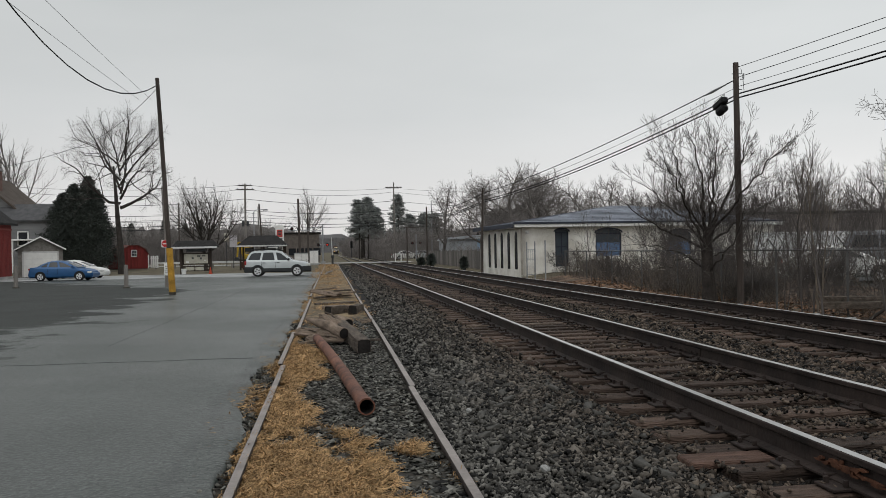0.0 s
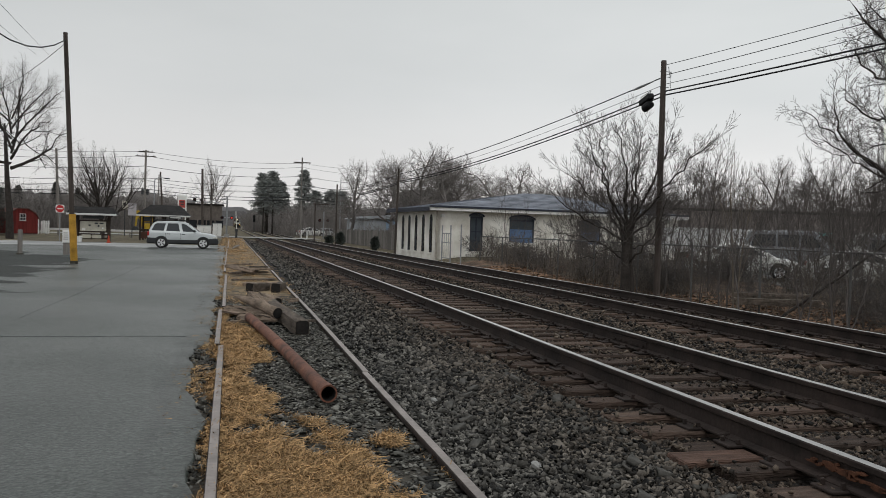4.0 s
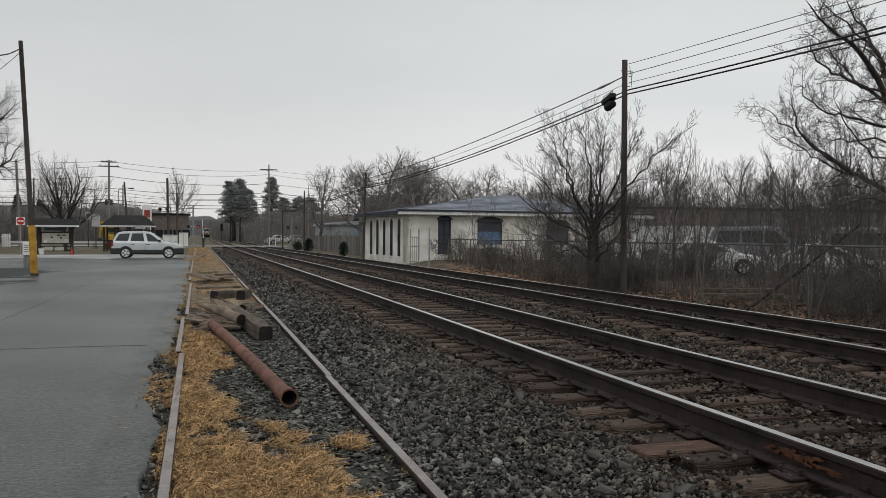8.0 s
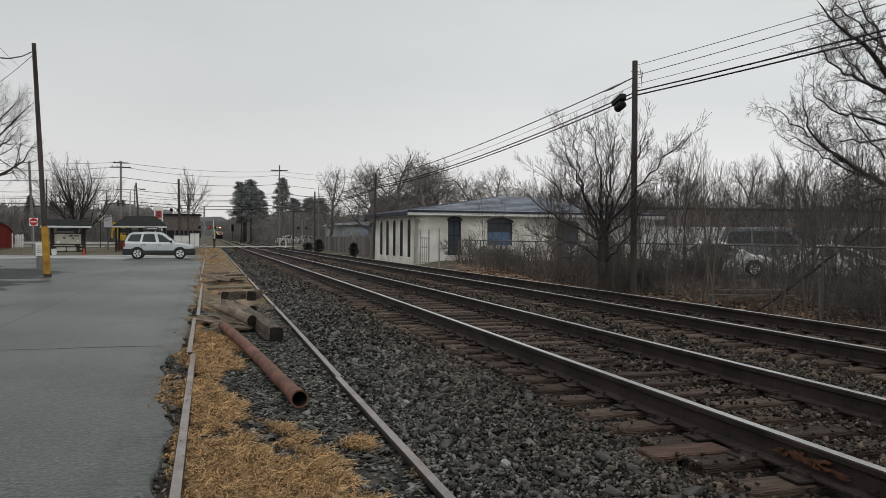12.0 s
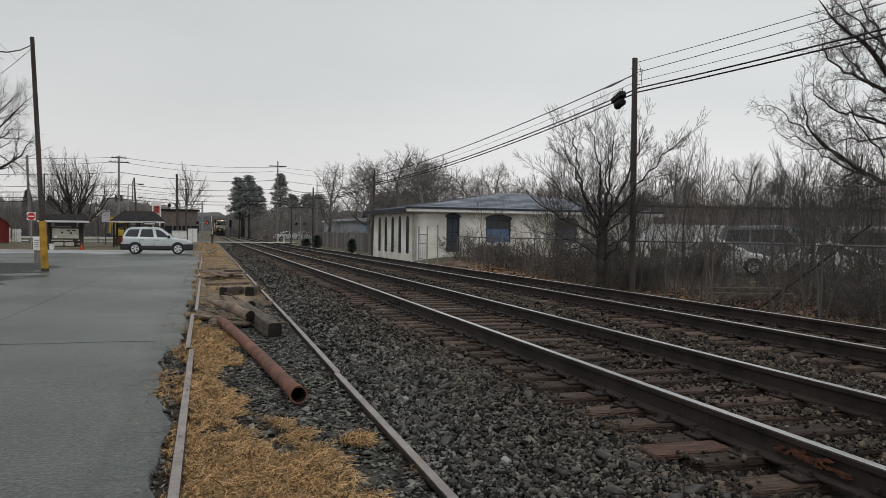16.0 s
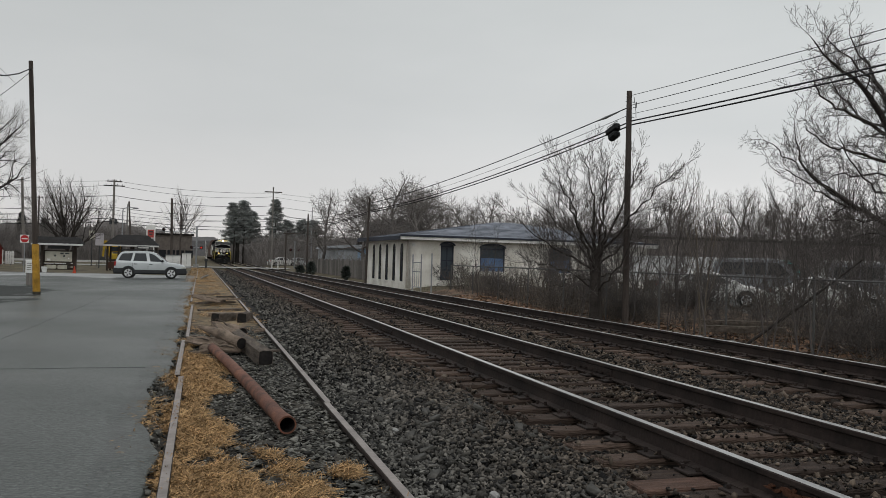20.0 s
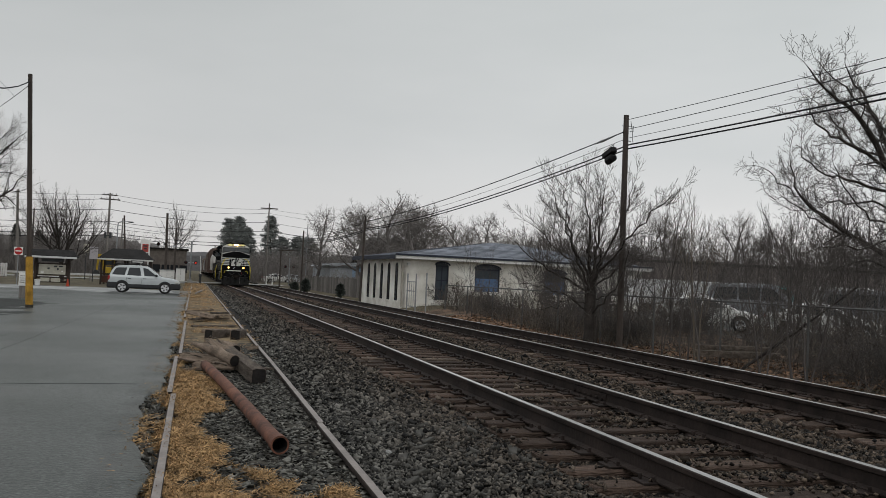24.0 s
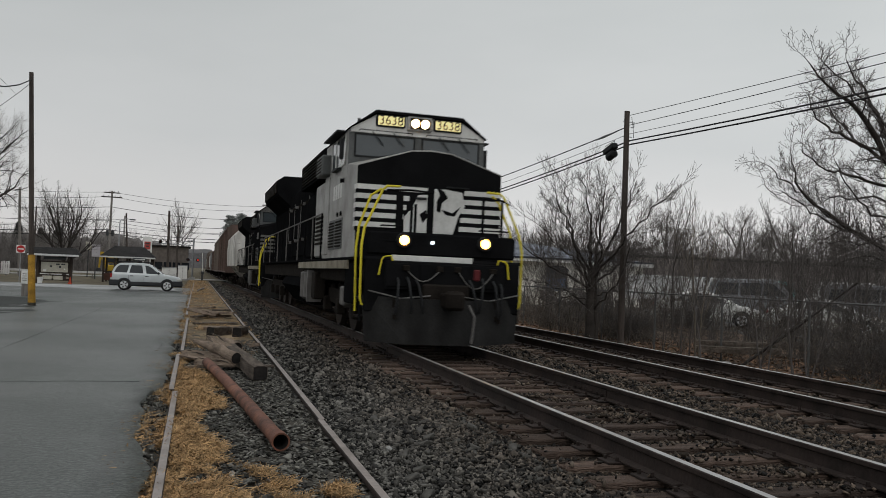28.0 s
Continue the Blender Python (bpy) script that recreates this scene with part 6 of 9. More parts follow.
    for x0, x1, low in ((-0.72, -0.12, 0.2), (0.2, 0.86, 0.3)):
        pts = [(x0 + (x1 - x0) * k / 8, -0.125, 1.36 - low * math.sin(math.pi * k / 8)) for k in range(9)]
        part("cable_loop", Geo().tube(pts, 0.012, 5), TANKGREY, t, smooth=True)
        for x in (x0, x1):
            part("cable_socket", Geo().box((x - 0.06, -0.14, 1.33), (x + 0.06, -0.09, 1.43), 0.012), SOOT, t)
    part("hose_fitting", Geo().box((0.5, -0.12, 1.2), (0.62, -0.06, 1.4), 0.02), REDHOSE, t)
    # walkway and front strip
    part("walkway", Geo().box((-HW - 0.04, 0.05, 1.5), (HW + 0.04, 22.2, 1.56), 0.01), BLACKPAINT, t)
    part("front_strip", Geo().box((-0.95, -0.012, 1.5), (0.5, 0.045, 1.6), 0.006), white, t, "white painted front sill strip")
    # front platform wall below the nose with the ditch lights
    part("front_platform", Geo().box((-1.34, 0.1, 1.6), (1.34, 0.3, 2.0), 0.03), BLACKPAINT, t)
    for s in (-1, 1):
        h = part("ditch_light", Geo().tube([(s * 0.74, 0.16, 1.86), (s * 0.74, 0.02, 1.86)], [0.14, 0.125], 18), BLACKPLASTIC, t, smooth=True)
        part("lens", Geo().tube([(s * 0.74, 0.021, 1.86), (s * 0.74, 0.005, 1.86)], [0.088, 0.078], 16), DITCHLIGHT if lead else CARGLASS, h, "glowing amber lens")
    part("class_light", Geo().tube([(-0.22, 0.09, 1.84), (-0.22, 0.06, 1.84)], 0.03, 10), CLASSLIGHT if lead else CARGLASS, t)
    # nose: an upright peaked front, pale sides and top
    n0, n1, zt, zp = 1.1, 2.25, 3.24, 3.6
    low = [(-HW, 1.56), (HW, 1.56)]
    prof = low + [(HW, zt), (0.4, zp - 0.03), (0.0, zp), (-0.4, zp - 0.03), (-HW, zt)]
    back = low + [(HW, zt + 0.16), (0.4, zp + 0.02), (0.0, zp + 0.04), (-0.4, zp + 0.02), (-HW, zt + 0.16)]
    nose = part("nose", Geo().loft([[(x, n0 + 0.03, z) for x, z in prof], [(x, n1, z) for x, z in back]]), pale, t, "pale grey nose with a black peaked front and white bands")
    part("nose_front", Geo().prism([(x * 0.998, z - 0.004) for x, z in prof], "y", n0, n0 + 0.028), GLOSSBLACK, nose, "black peaked nose front")
    part("peak_edge", Geo().tube([(-HW, n0 + 0.02, zt), (-0.4, n0 + 0.02, zp - 0.03), (0, n0 + 0.02, zp), (0.4, n0 + 0.02, zp - 0.03), (HW, n0 + 0.02, zt)], 0.02, 6), LOCOGREY if lead else BLACKPAINT, nose)
    for k in range(5):
        z = 2.81 - 0.172 * k
        spans = [(-HW - 0.002, -0.66 if k else -0.06), (0.66 - 0.02 * k, HW + 0.002)]
        if 0 < k < 4:
            spans.append((-0.52, -0.36 - 0.05 * k))
        for xa, xb in spans:
            part("stripe", Geo().box((xa, n0 - 0.008, z), (xb, n0 + 0.012, z + 0.094)), white, nose)
        for s in (-1, 1):
            plate("stripe", s, HW - 0.006, HW + 0.006, n0, n0 + 0.26, z, z + 0.094, white, nose)
        plate("side_gap", -1, HW - 0.006, HW + 0.003, n0, n0 + 0.12, z - 0.078, z, BLACKPAINT, nose)
    # plain white emblem panels with dark blots
    for poly in ([(-0.5, 2.06), (-0.06, 2.06), (-0.06, 2.78), (-0.24, 2.76), (-0.36, 2.5), (-0.5, 2.34)], [(0.07, 2.06), (0.46, 2.06), (0.56, 2.4), (0.68, 2.6), (0.62, 2.86), (0.3, 2.9), (0.07, 2.9)]):
        part("emblem", Geo().prism(poly, "y", n0 - 0.009, n0 + 0.01), white, nose, "plain white emblem panel")
    for poly in ([(0.1, 2.95), (0.26, 2.86), (0.34, 2.74), (0.22, 2.64), (0.2, 2.46), (0.13, 2.48), (0.12, 2.66), (0.18, 2.78)], [(-0.2, 2.4), (-0.08, 2.5), (-0.05, 2.36), (-0.14, 2.24), (-0.16, 2.3)], [(0.22, 2.52), (0.44, 2.46), (0.6, 2.6), (0.48, 2.4), (0.3, 2.42)]):
        part("emblem_mark", Geo().prism(poly, "y", n0 - 0.014, n0 - 0.007), BLACKPAINT, nose)
    part("door_edge", Geo().box((-0.055, n0 - 0.02, 1.95), (0.06, n0, 2.95), 0.006), BLACKPAINT, nose)
    part("latch", Geo().box((-0.3, n0 - 0.05, 2.68), (-0.08, n0 - 0.01, 2.72), 0.01), BLACKPLASTIC, nose)
    part("headlight_visor", Geo().box((0.3, n0 - 0.04, 2.93), (0.75, n0, 2.955), 0.004), BLACKPLASTIC, nose)
    for x in (-0.6, -0.53, 0.72, 1.08):
        part("front_post", Geo().tube([(x, 0.16, 1.58), (x, 0.16, 2.5 if x < 0 else 2.66)], 0.026, 7), BLACKPAINT, t)
    part("front_rail", Geo().tube([(-1.05, 0.16, 2.72), (-0.62, 0.16, 2.74), (-0.2, 0.16, 2.72)], 0.018, 6).tube([(0.7, 0.16, 2.68), (1.1, 0.16, 2.66), (1.22, 0.18, 2.6)], 0.018, 6), BLACKPAINT, t)
    for x0, x1, zz in ((-1.12, -0.78, 2.1), (0.68, 1.2, 2.1), (-1.1, -0.76, 1.84)):
        part("grab_iron", Geo().tube([(x0, 0.22, zz), (x0, 0.1, zz), (x1, 0.1, zz), (x1, 0.22, zz)], 0.014, 5), BLACKPAINT, t)
    # cab
    c0, c1, cw = 2.2, 5.0, HW
    cab_prof = [(-cw, 1.56), (cw, 1.56), (cw, 4.08), (0.88, 4.42), (-0.88, 4.42), (-cw, 4.08)]
    cab = part("cab", Geo().loft([[(x, c0, z) for x, z in cab_prof], [(x, c1, z) for x, z in cab_prof]]), pale, t, "pale grey crew cab")
    rp = ((-cw, 4.08), (-0.88, 4.42), (0.88, 4.42), (cw, 4.08), (0.88, 4.48), (-0.88, 4.48))
    part("roof", Geo().loft([[(x * 1.02, y, z + 0.01) for x, z in rp] for y in (c0 - 0.12, c1 + 0.1)]), BLACKPAINT, cab)
    for x0, y0, x1, y1, h in ((-0.7, 2.6, -0.45, 2.9, 0.09), (0.5, 2.5, 0.78, 2.8, 0.07), (-0.2, 2.7, 0.2, 3.1, 0.06)):
        part("roof_box", Geo().box((x0, y0, 4.48), (x1, y1, 4.49 + h), 0.015), BLACKPAINT, cab)
    part("front_face", Geo().prism([(-cw, 3.2), (cw, 3.2), (cw, 4.08), (-cw, 4.08)], "y", c0 - 0.03, c0), DUSKGREY, cab, "dark grey windscreen surround")
    part("brow", Geo().prism([(-cw + 0.02, 4.03), (cw - 0.02, 4.03), (cw - 0.02, 4.1), (0.86, 4.41), (-0.86, 4.41), (-cw + 0.02, 4.1)], "y", c0 - 0.06, c0 + 0.02), white, cab, "white brow over the windscreen")
    for xa, xb, za in ((-1.26, -0.1, 3.58), (0.1, 1.26, 3.58)):
        w = part("windscreen", Geo().prism([(xa, za), (xb, za), (xb, 3.98), (xa, 3.98)], "y", c0 - 0.045, c0 - 0.02), CABGLASS, cab)
        for lo, hi in (((xa - 0.03, za - 0.03), (xb + 0.03, za)), ((xa - 0.03, 3.98), (xb + 0.03, 4.005)), ((xa - 0.03, za), (xa, 3.98)), ((xb, za), (xb + 0.03, 3.98))):
            part("rubber_frame", Geo().box((lo[0], c0 - 0.052, lo[1]), (hi[0], c0 - 0.03, hi[1])), BLACKPLASTIC, w)
        for dx in (0.3, 0.72):
            part("wiper", Geo().tube([(xa + dx, c0 - 0.1, 4.06), (xa + dx + 0.08, c0 - 0.1, 3.98), (xa + dx + 0.24, c0 - 0.09, 3.8)], 0.011, 5), BLACKPLASTIC, w)
        part("lower_wiper", Geo().tube([(xa + 0.45, c0 - 0.1, 3.56), (xa + 0.95, c0 - 0.1, 3.66)], 0.011, 5), BLACKPLASTIC, w)
        part("shade_rail", Geo().tube([(xa + 0.05, c0 - 0.07, 4.06), (xa + 0.05, c0 - 0.16, 4.07), (xb - 0.05, c0 - 0.16, 4.07), (xb - 0.05, c0 - 0.07, 4.06)], 0.01, 5), BLACKPLASTIC, w)
    part("headlight_housing", Geo().box((-0.26, c0 - 0.13, 4.13), (0.26, c0, 4.43), 0.03), pale, cab)
    part("headlight_bezel", Geo().box((-0.2, c0 - 0.14, 4.17), (0.2, c0 - 0.12, 4.39), 0.008), BLACKPAINT, cab)
    for s in (-1, 1):
        part("headlight", Geo().tube([(s * 0.1, c0 - 0.138, 4.28), (s * 0.1, c0 - 0.15, 4.28)], [0.086, 0.08], 16), HEADLIGHT if lead else CARGLASS, cab, "lit headlight")
        b = part("number_board", Geo().box((s * 0.59 - 0.3, c0 - 0.11, 4.17), (s * 0.59 + 0.3, c0, 4.41), 0.03), BLACKPLASTIC, cab)
        part("lit_panel", Geo().box((s * 0.59 - 0.262, c0 - 0.118, 4.2), (s * 0.59 + 0.262, c0 - 0.108, 4.385), 0.004), BOARDGLOW if lead else white, b)
        if lead:
            part("lettering", NUMBER, None, b, "black road number", at=pose(s * 0.59, c0 - 0.12, 4.292, 90, 0, 0))
    # cab sides: windows, door, louvres, numerals
    for s in (-1, 1):
        for ya, yb in ((2.5, 2.85), (2.95, 3.5), (3.6, 4.0)):
            w = plate("side_window", s, cw + 0.002, cw + 0.014, ya, yb, 3.46, 4.0, CABGLASS, cab)
            for y0, y1, z0, z1 in ((ya - 0.04, ya, 3.4, 4.04), (yb, yb + 0.04, 3.4, 4.04), (ya - 0.04, yb + 0.04, 3.42, 3.46)):
                plate("window_frame", s, cw + 0.002, cw + 0.02, y0, y1, z0, z1, white, w)
        plate("mirror", s, cw + 0.06, cw + 0.14, 2.36, 2.42, 3.5, 3.92, BLACKPLASTIC, cab, c=0.01)
        plate("arm_rest", s, cw + 0.004, cw + 0.1, 2.9, 3.6, 3.36, 3.4, BLACKPLASTIC, cab)
        plate("awning", s, cw, cw + 0.2, 2.45, 4.2, 4.06, 4.09, BLACKPLASTIC, cab)
        plate("cooler", s, cw - 0.05, cw + 0.2, 4.35, 5.2, 3.4, 3.85, DUSKGREY, cab, "grey cab cooler box", 0.03)
        for k in range(5):
            plate("cooler_slat", s, cw + 0.2, cw + 0.21, 4.42, 5.12, 3.46 + 0.07 * k, 3.49 + 0.07 * k, SOOT, cab)
        for k, (yy, hh) in enumerate(((2.75, 0.3), (3.03, 0.3), (3.31, 0.3), (3.59, 0.3))):
            plate("road_number", s, cw, cw + 0.006, yy, yy + 0.18, 2.78, 2.78 + hh, white, cab, "pale painted numeral")
        for y, z in ((2.55, 3.1), (2.8, 3.12), (2.7, 2.45), (3.1, 2.45)):
            part("lifting_eye", Geo().tube([(s * cw, y, z), (s * (cw + 0.03), y, z)], 0.045, 10), BLACKPAINT, cab)
        for ya, yb in ((2.5, 3.25), (3.4, 4.1)):
            lv = plate("louvre_frame", s, cw, cw + 0.018, ya, yb, 1.74, 2.36, DUSKGREY, cab, c=0.006)
            for k in range(9):
                plate("louvre", s, cw + 0.018, cw + 0.034, ya + 0.04, yb - 0.04, 1.78 + k * 0.062, 1.812 + k * 0.062, SOOT, lv)
        plate("door", s, cw, cw + 0.02, 4.3, 4.9, 1.65, 3.35, pale, cab, c=0.005)
        plate("side_sill", s, 1.42, 1.46, 1.5, 9.0, 1.34, 1.5, SILLGREY, t, "pale dusty side sill")
    # hood behind the cab
    hw = 0.98
    hood = part("hood", Geo().loft([[(x, y, z) for x, z in ((-hw, 1.56), (hw, 1.56), (hw, 3.85), (0.75, 4.15), (-0.75, 4.15), (-hw, 3.85))] for y in (c1, 16.2)]), GLOSSBLACK, t, "glossy black engine hood with many doors")
    for s in (-1, 1):
        plate("brake_cabinet", s, 0.99, 1.38, 6.62, 8.0, 1.6, 3.2, GLOSSBLACK, t, c=0.04)
        plate("equipment_cabinet", s, 0.98, 1.38, 5.05, 6.6, 1.6, 3.35, pale, hood, "pale grey equipment cabinet", 0.04)
        for k in range(7):
            plate("vent_slat", s, 1.38, 1.41, 5.25, 6.3, 1.9 + k * 0.1, 1.95 + k * 0.1, SOOT, hood)
            plate("vent_slat", s, 1.4, 1.43, 5.9, 9.2, 3.58 + k * 0.08, 3.61 + k * 0.08, SOOT, hood)
    part("dynamic_brake", Geo().loft([[(x, y, z) for x, z in ((-1.4, 3.5), (1.4, 3.5), (1.4, 4.15), (1.05, 4.4), (-1.05, 4.4), (-1.4, 4.15))] for y in (5.5, 9.6)]), BLACKPAINT, hood)
    rd = random.Random(31)
    for s in (-1, 1):
        for k in range(14):
            y = 8.2 + k * 0.57
            tilt = rd.uniform(0.01, 0.06)
            xa, xb = s * hw, s * (hw + 0.03)
            d = part("hood_door", Geo().add([(xa, y, 1.75), (xa, y + 0.5, 1.75), (xa, y + 0.5, 3.85), (xa, y, 3.85), (xb, y, 1.75), (xb + s * tilt, y + 0.5, 1.75), (xb + s * tilt, y + 0.5, 3.85), (xb, y, 3.85)],
                                            [(0, 3, 2, 1), (4, 5, 6, 7), (0, 1, 5, 4), (1, 2, 6, 5), (2, 3, 7, 6), (3, 0, 4, 7)]), GLOSSBLACK, hood)
            for z in (2.2, 3.3):
                plate("hinge", s, hw + 0.03, hw + 0.08 + tilt, y + 0.03, y + 0.1, z, z + 0.09, TANKGREY if k % 3 == 0 else SOOT, d)
            # upright grey strips on every third door paint the sky's highlight streaks
            if k % 3 == 1:
                plate("painted_glint", s, hw + 0.03 + tilt, hw + 0.04 + tilt, y + 0.08, y + 0.15, 2.3, 3.5, TANKGREY, hood)
    part("exhaust_stack", Geo().box((-0.35, 11.4, 4.1), (0.35, 12.4, 4.4), 0.03), SOOT, hood)
    for y in (7.2, 9.9, 13.4, 14.8):
        part("roof_hatch", Geo().box((-0.5, y, 4.14 if y > 9.7 else 4.39), (0.5, y + 0.7, 4.24 if y > 9.7 else 4.47), 0.02), SOOT, hood)
    # radiator section with overhanging wings
    rad = part("radiator", Geo().loft([[(x, y, z) for x, z in ((-hw, 1.56), (hw, 1.56), (hw, 3.5), (1.5, 3.95), (1.56, 4.42), (1.3, 4.6), (-1.3, 4.6), (-1.56, 4.42), (-1.5, 3.95), (-hw, 3.5))] for y in (15.6, 20.9)]), GLOSSBLACK, t, "black radiator with overhanging wings")
    for s in (-1, 1):
        for k in range(9):
            plate("radiator_slat", s, 1.53, 1.57, 15.8 + k * 0.55, 16.2 + k * 0.55, 4.02, 4.36, SOOT, rad)
    part("rear_hood", Geo().box((-hw, 20.9, 1.56), (hw, 21.7, 4.1), 0.05), BLACKPAINT, t)
    # handrails and steps
    for s in (-1, 1):
        for k in range(12):
            y = 5.2 + 1.5 * k
            part("rail_post", Geo().tube([(s * 1.42, y, 1.56), (s * 1.42, y, 2.6)], 0.02, 6), TANKGREY if k % 2 else BLACKPAINT, t)
        part("handrail", Geo().tube([(s * 1.42, 5.2, 2.6), (s * 1.42, 21.8, 2.6)], 0.02, 6), TANKGREY, t, "grey walkway handrail")
        for y in (0.1, 0.6):
            part("corner_handrail", Geo().tube([(s * 1.2, y - 0.02, 0.72), (s * 1.43, y, 0.74), (s * 1.46, y, 0.85), (s * 1.47, y, 1.75), (s * 1.42, y + 0.05, 2.05), (s * 1.12, y + 0.08, 2.72), (s * 1.04, y + 0.1, 2.79), (s * 0.8, y + 0.12, 2.8)] if y < 0.5 else
                                               [(s * 1.44, y, 0.6), (s * 1.47, y, 1.7), (s * 1.43, y, 2.1), (s * 1.22, 0.7, 2.66), (s * 1.05, 0.6, 2.78)], 0.022, 8), HANDYELLOW, t, "yellow corner grab rail", smooth=True)
        part("grab_loop", Geo().tube([(s * 1.18, -0.03, 1.25), (s * 1.14, -0.05, 1.5), (s * 1.1, -0.05, 1.56), (s * 0.98, -0.05, 1.58), (s * 0.95, -0.05, 1.5), (s * 1.0, -0.05, 1.4)], 0.016, 6), HANDYELLOW, t, smooth=True)
        for z in (0.5, 0.82, 1.14):
            plate("step", s, 1.1, 1.44, 0.2, 0.85, z, z + 0.03, SOOT, t)
        part("step_edge", Geo().box((s * 1.44 - 0.015, 0.16, 0.45), (s * 1.44 + 0.015, 0.24, 1.5)), BLACKPAINT, t)
        plate("step_skirt", s, 1.3, 1.42, 0.9, 1.9, 0.7, 1.45, BLACKPAINT, t, c=0.02)
    # tank, reservoirs and trucks
    part("fuel_tank", Geo().loft([[(x, y, z) for x, z in ((-1.3, 1.1), (1.3, 1.1), (1.42, 0.85), (1.0, 0.35), (-1.0, 0.35), (-1.42, 0.85))] for y in (8.6, 13.6)]), BLACKPAINT, t, "dull black fuel tank")
    for s in (-1, 1):
        plate("tank_bracket", s, 1.1, 1.46, 6.95, 7.1, 0.5, 1.3, TANKGREY, t)
        for y in (7.5, 8.2):
            part("air_reservoir", Geo().tube([(s * 1.2, y, 0.52), (s * 1.2, y, 0.6), (s * 1.2, y, 1.22), (s * 1.2, y, 1.3)], [0.16, 0.28, 0.28, 0.16], 16), TANKGREY, t, "round grey air reservoir", smooth=True)
        plate("equipment_box", s, 1.1, 1.4, 2.1, 2.5, 0.62, 1.0, TANKGREY, t, c=0.03)
        plate("sand_box", s, 1.15, 1.42, 5.9, 6.5, 0.6, 1.25, SOOT, t, c=0.03)
        part("truck_hose", Geo().tube([(s * 1.25, 1.6, 1.3), (s * 1.3, 2.0, 1.0), (s * 1.28, 2.6, 0.95), (s * 1.2, 3.0, 1.1)], 0.022, 6), SOOT, t, smooth=True)
        part("sand_pipe", Geo().tube([(s * 1.05, 1.5, 1.3), (s * 0.95, 1.4, 0.6), (s * 0.78, 1.55, 0.12)], 0.025, 6), TANKGREY, t, smooth=True)
    bogie(t, 4.0, 3, 1.85, 0.53, 0.78, SOOT)
    bogie(t, 18.3, 3, 1.85, 0.53, 0.78, SOOT)
    for x in (-0.95, -0.5, 0.35):
        part("horn" if x == 0.35 else "antenna", Geo().tube([(x, 3.4, 4.45), (x, 3.4, 4.62), (x, 3.2, 4.62)] if x == 0.35 else [(x, 3.6, 4.44), (x, 3.6, 4.58)], 0.04, 6), DARKSTEEL, t)
    return t


NUMBER = text_mesh("3638", 0.25, BLACKINK)
TRAIN = []
lead_loco = locomotive(True)
TRAIN.append((lead_loco, 0.0))
TRAIN.append((locomotive(False), 22.9))


def freight_car(kind, length, material, label):
    t = thing("freight_car", label, "freight car", group="freight cars")
    L = length
    part("centre_sill", Geo().box((-0.4, 0.3, 0.85), (0.4, L - 0.3, 1.15)).box((-0.12, -0.25, 0.75), (0.12, L + 0.25, 0.95)), SOOT, t)
    if kind == "hopper":
        ring = lambda y, k: [(x * k, y, z) for x, z in ((-1.5, 1.6), (1.5, 1.6), (1.56, 2.8), (1.5, 3.9), (1.1, 4.4), (0.4, 4.58), (-0.4, 4.58), (-1.1, 4.4), (-1.5, 3.9), (-1.56, 2.8))]
        body = part("body", Geo().loft([ring(1.0, 0.97), ring(1.3, 1), ring(L - 1.3, 1), ring(L - 1.0, 0.97)]), material, t)
        for k in range(3):
            y = 3 + (L - 6) * k / 2
            part("outlet", Geo().loft([[(x, yy, 1.65) for x, yy in ((-1.3, y - 1.6), (1.3, y - 1.6), (1.3, y + 1.6), (-1.3, y + 1.6))], [(x, yy, 0.6) for x, yy in ((-0.4, y - 0.5), (0.4, y - 0.5), (0.4, y + 0.5), (-0.4, y + 0.5))]]), material, body)
        part("running_board", Geo().box((-0.6, 1, 4.6), (0.6, L - 1, 4.64)), STEEL, t)
    else:
        h = 5.6 if kind == "rack" else 4.6
        body = part("body", Geo().loft([[(x, y, z) for x, z in ((-1.5, 1.05), (1.5, 1.05), (1.5, h - 0.35), (1.2, h - 0.05), (0, h), (-1.2, h - 0.05), (-1.5, h - 0.35))] for y in (0.35, L - 0.35)]), material, t)
        n = int(L / 1.5)
        for s in (-1, 1):
            for k in range(n + 1):
                y = 0.45 + (L - 0.95) * k / n
                part("rib", Geo().box((min(s * 1.5, s * 1.56), y, 1.1), (max(s * 1.5, s * 1.56), y + 0.1, h - 0.36)), material, body)
            for z in (1.05, h - 0.45):
                part("side_sill", Geo().box((min(s * 1.5, s * 1.57), 0.35, z), (max(s * 1.5, s * 1.57), L - 0.35, z + 0.14)), material, body)
            if kind == "box":
                part("door", Geo().box((min(s * 1.5, s * 1.6), L / 2 - 1.6, 1.2), (max(s * 1.5, s * 1.6), L / 2 + 1.6, h - 0.5), 0.02), material, body)
    for s in (-1, 1):
        g = Geo()
        for k in range(7):
            g.tube([(s * 1.2, 0.32, 1.2 + k * 0.4), (s * 1.5, 0.32, 1.2 + k * 0.4)], 0.015, 4)
        part("ladder", g, material, t)
    for y in (1.9, L - 1.9):
        bogie(t, y, 2, 1.78, 0.42, 0.55, SOOT)
    return t


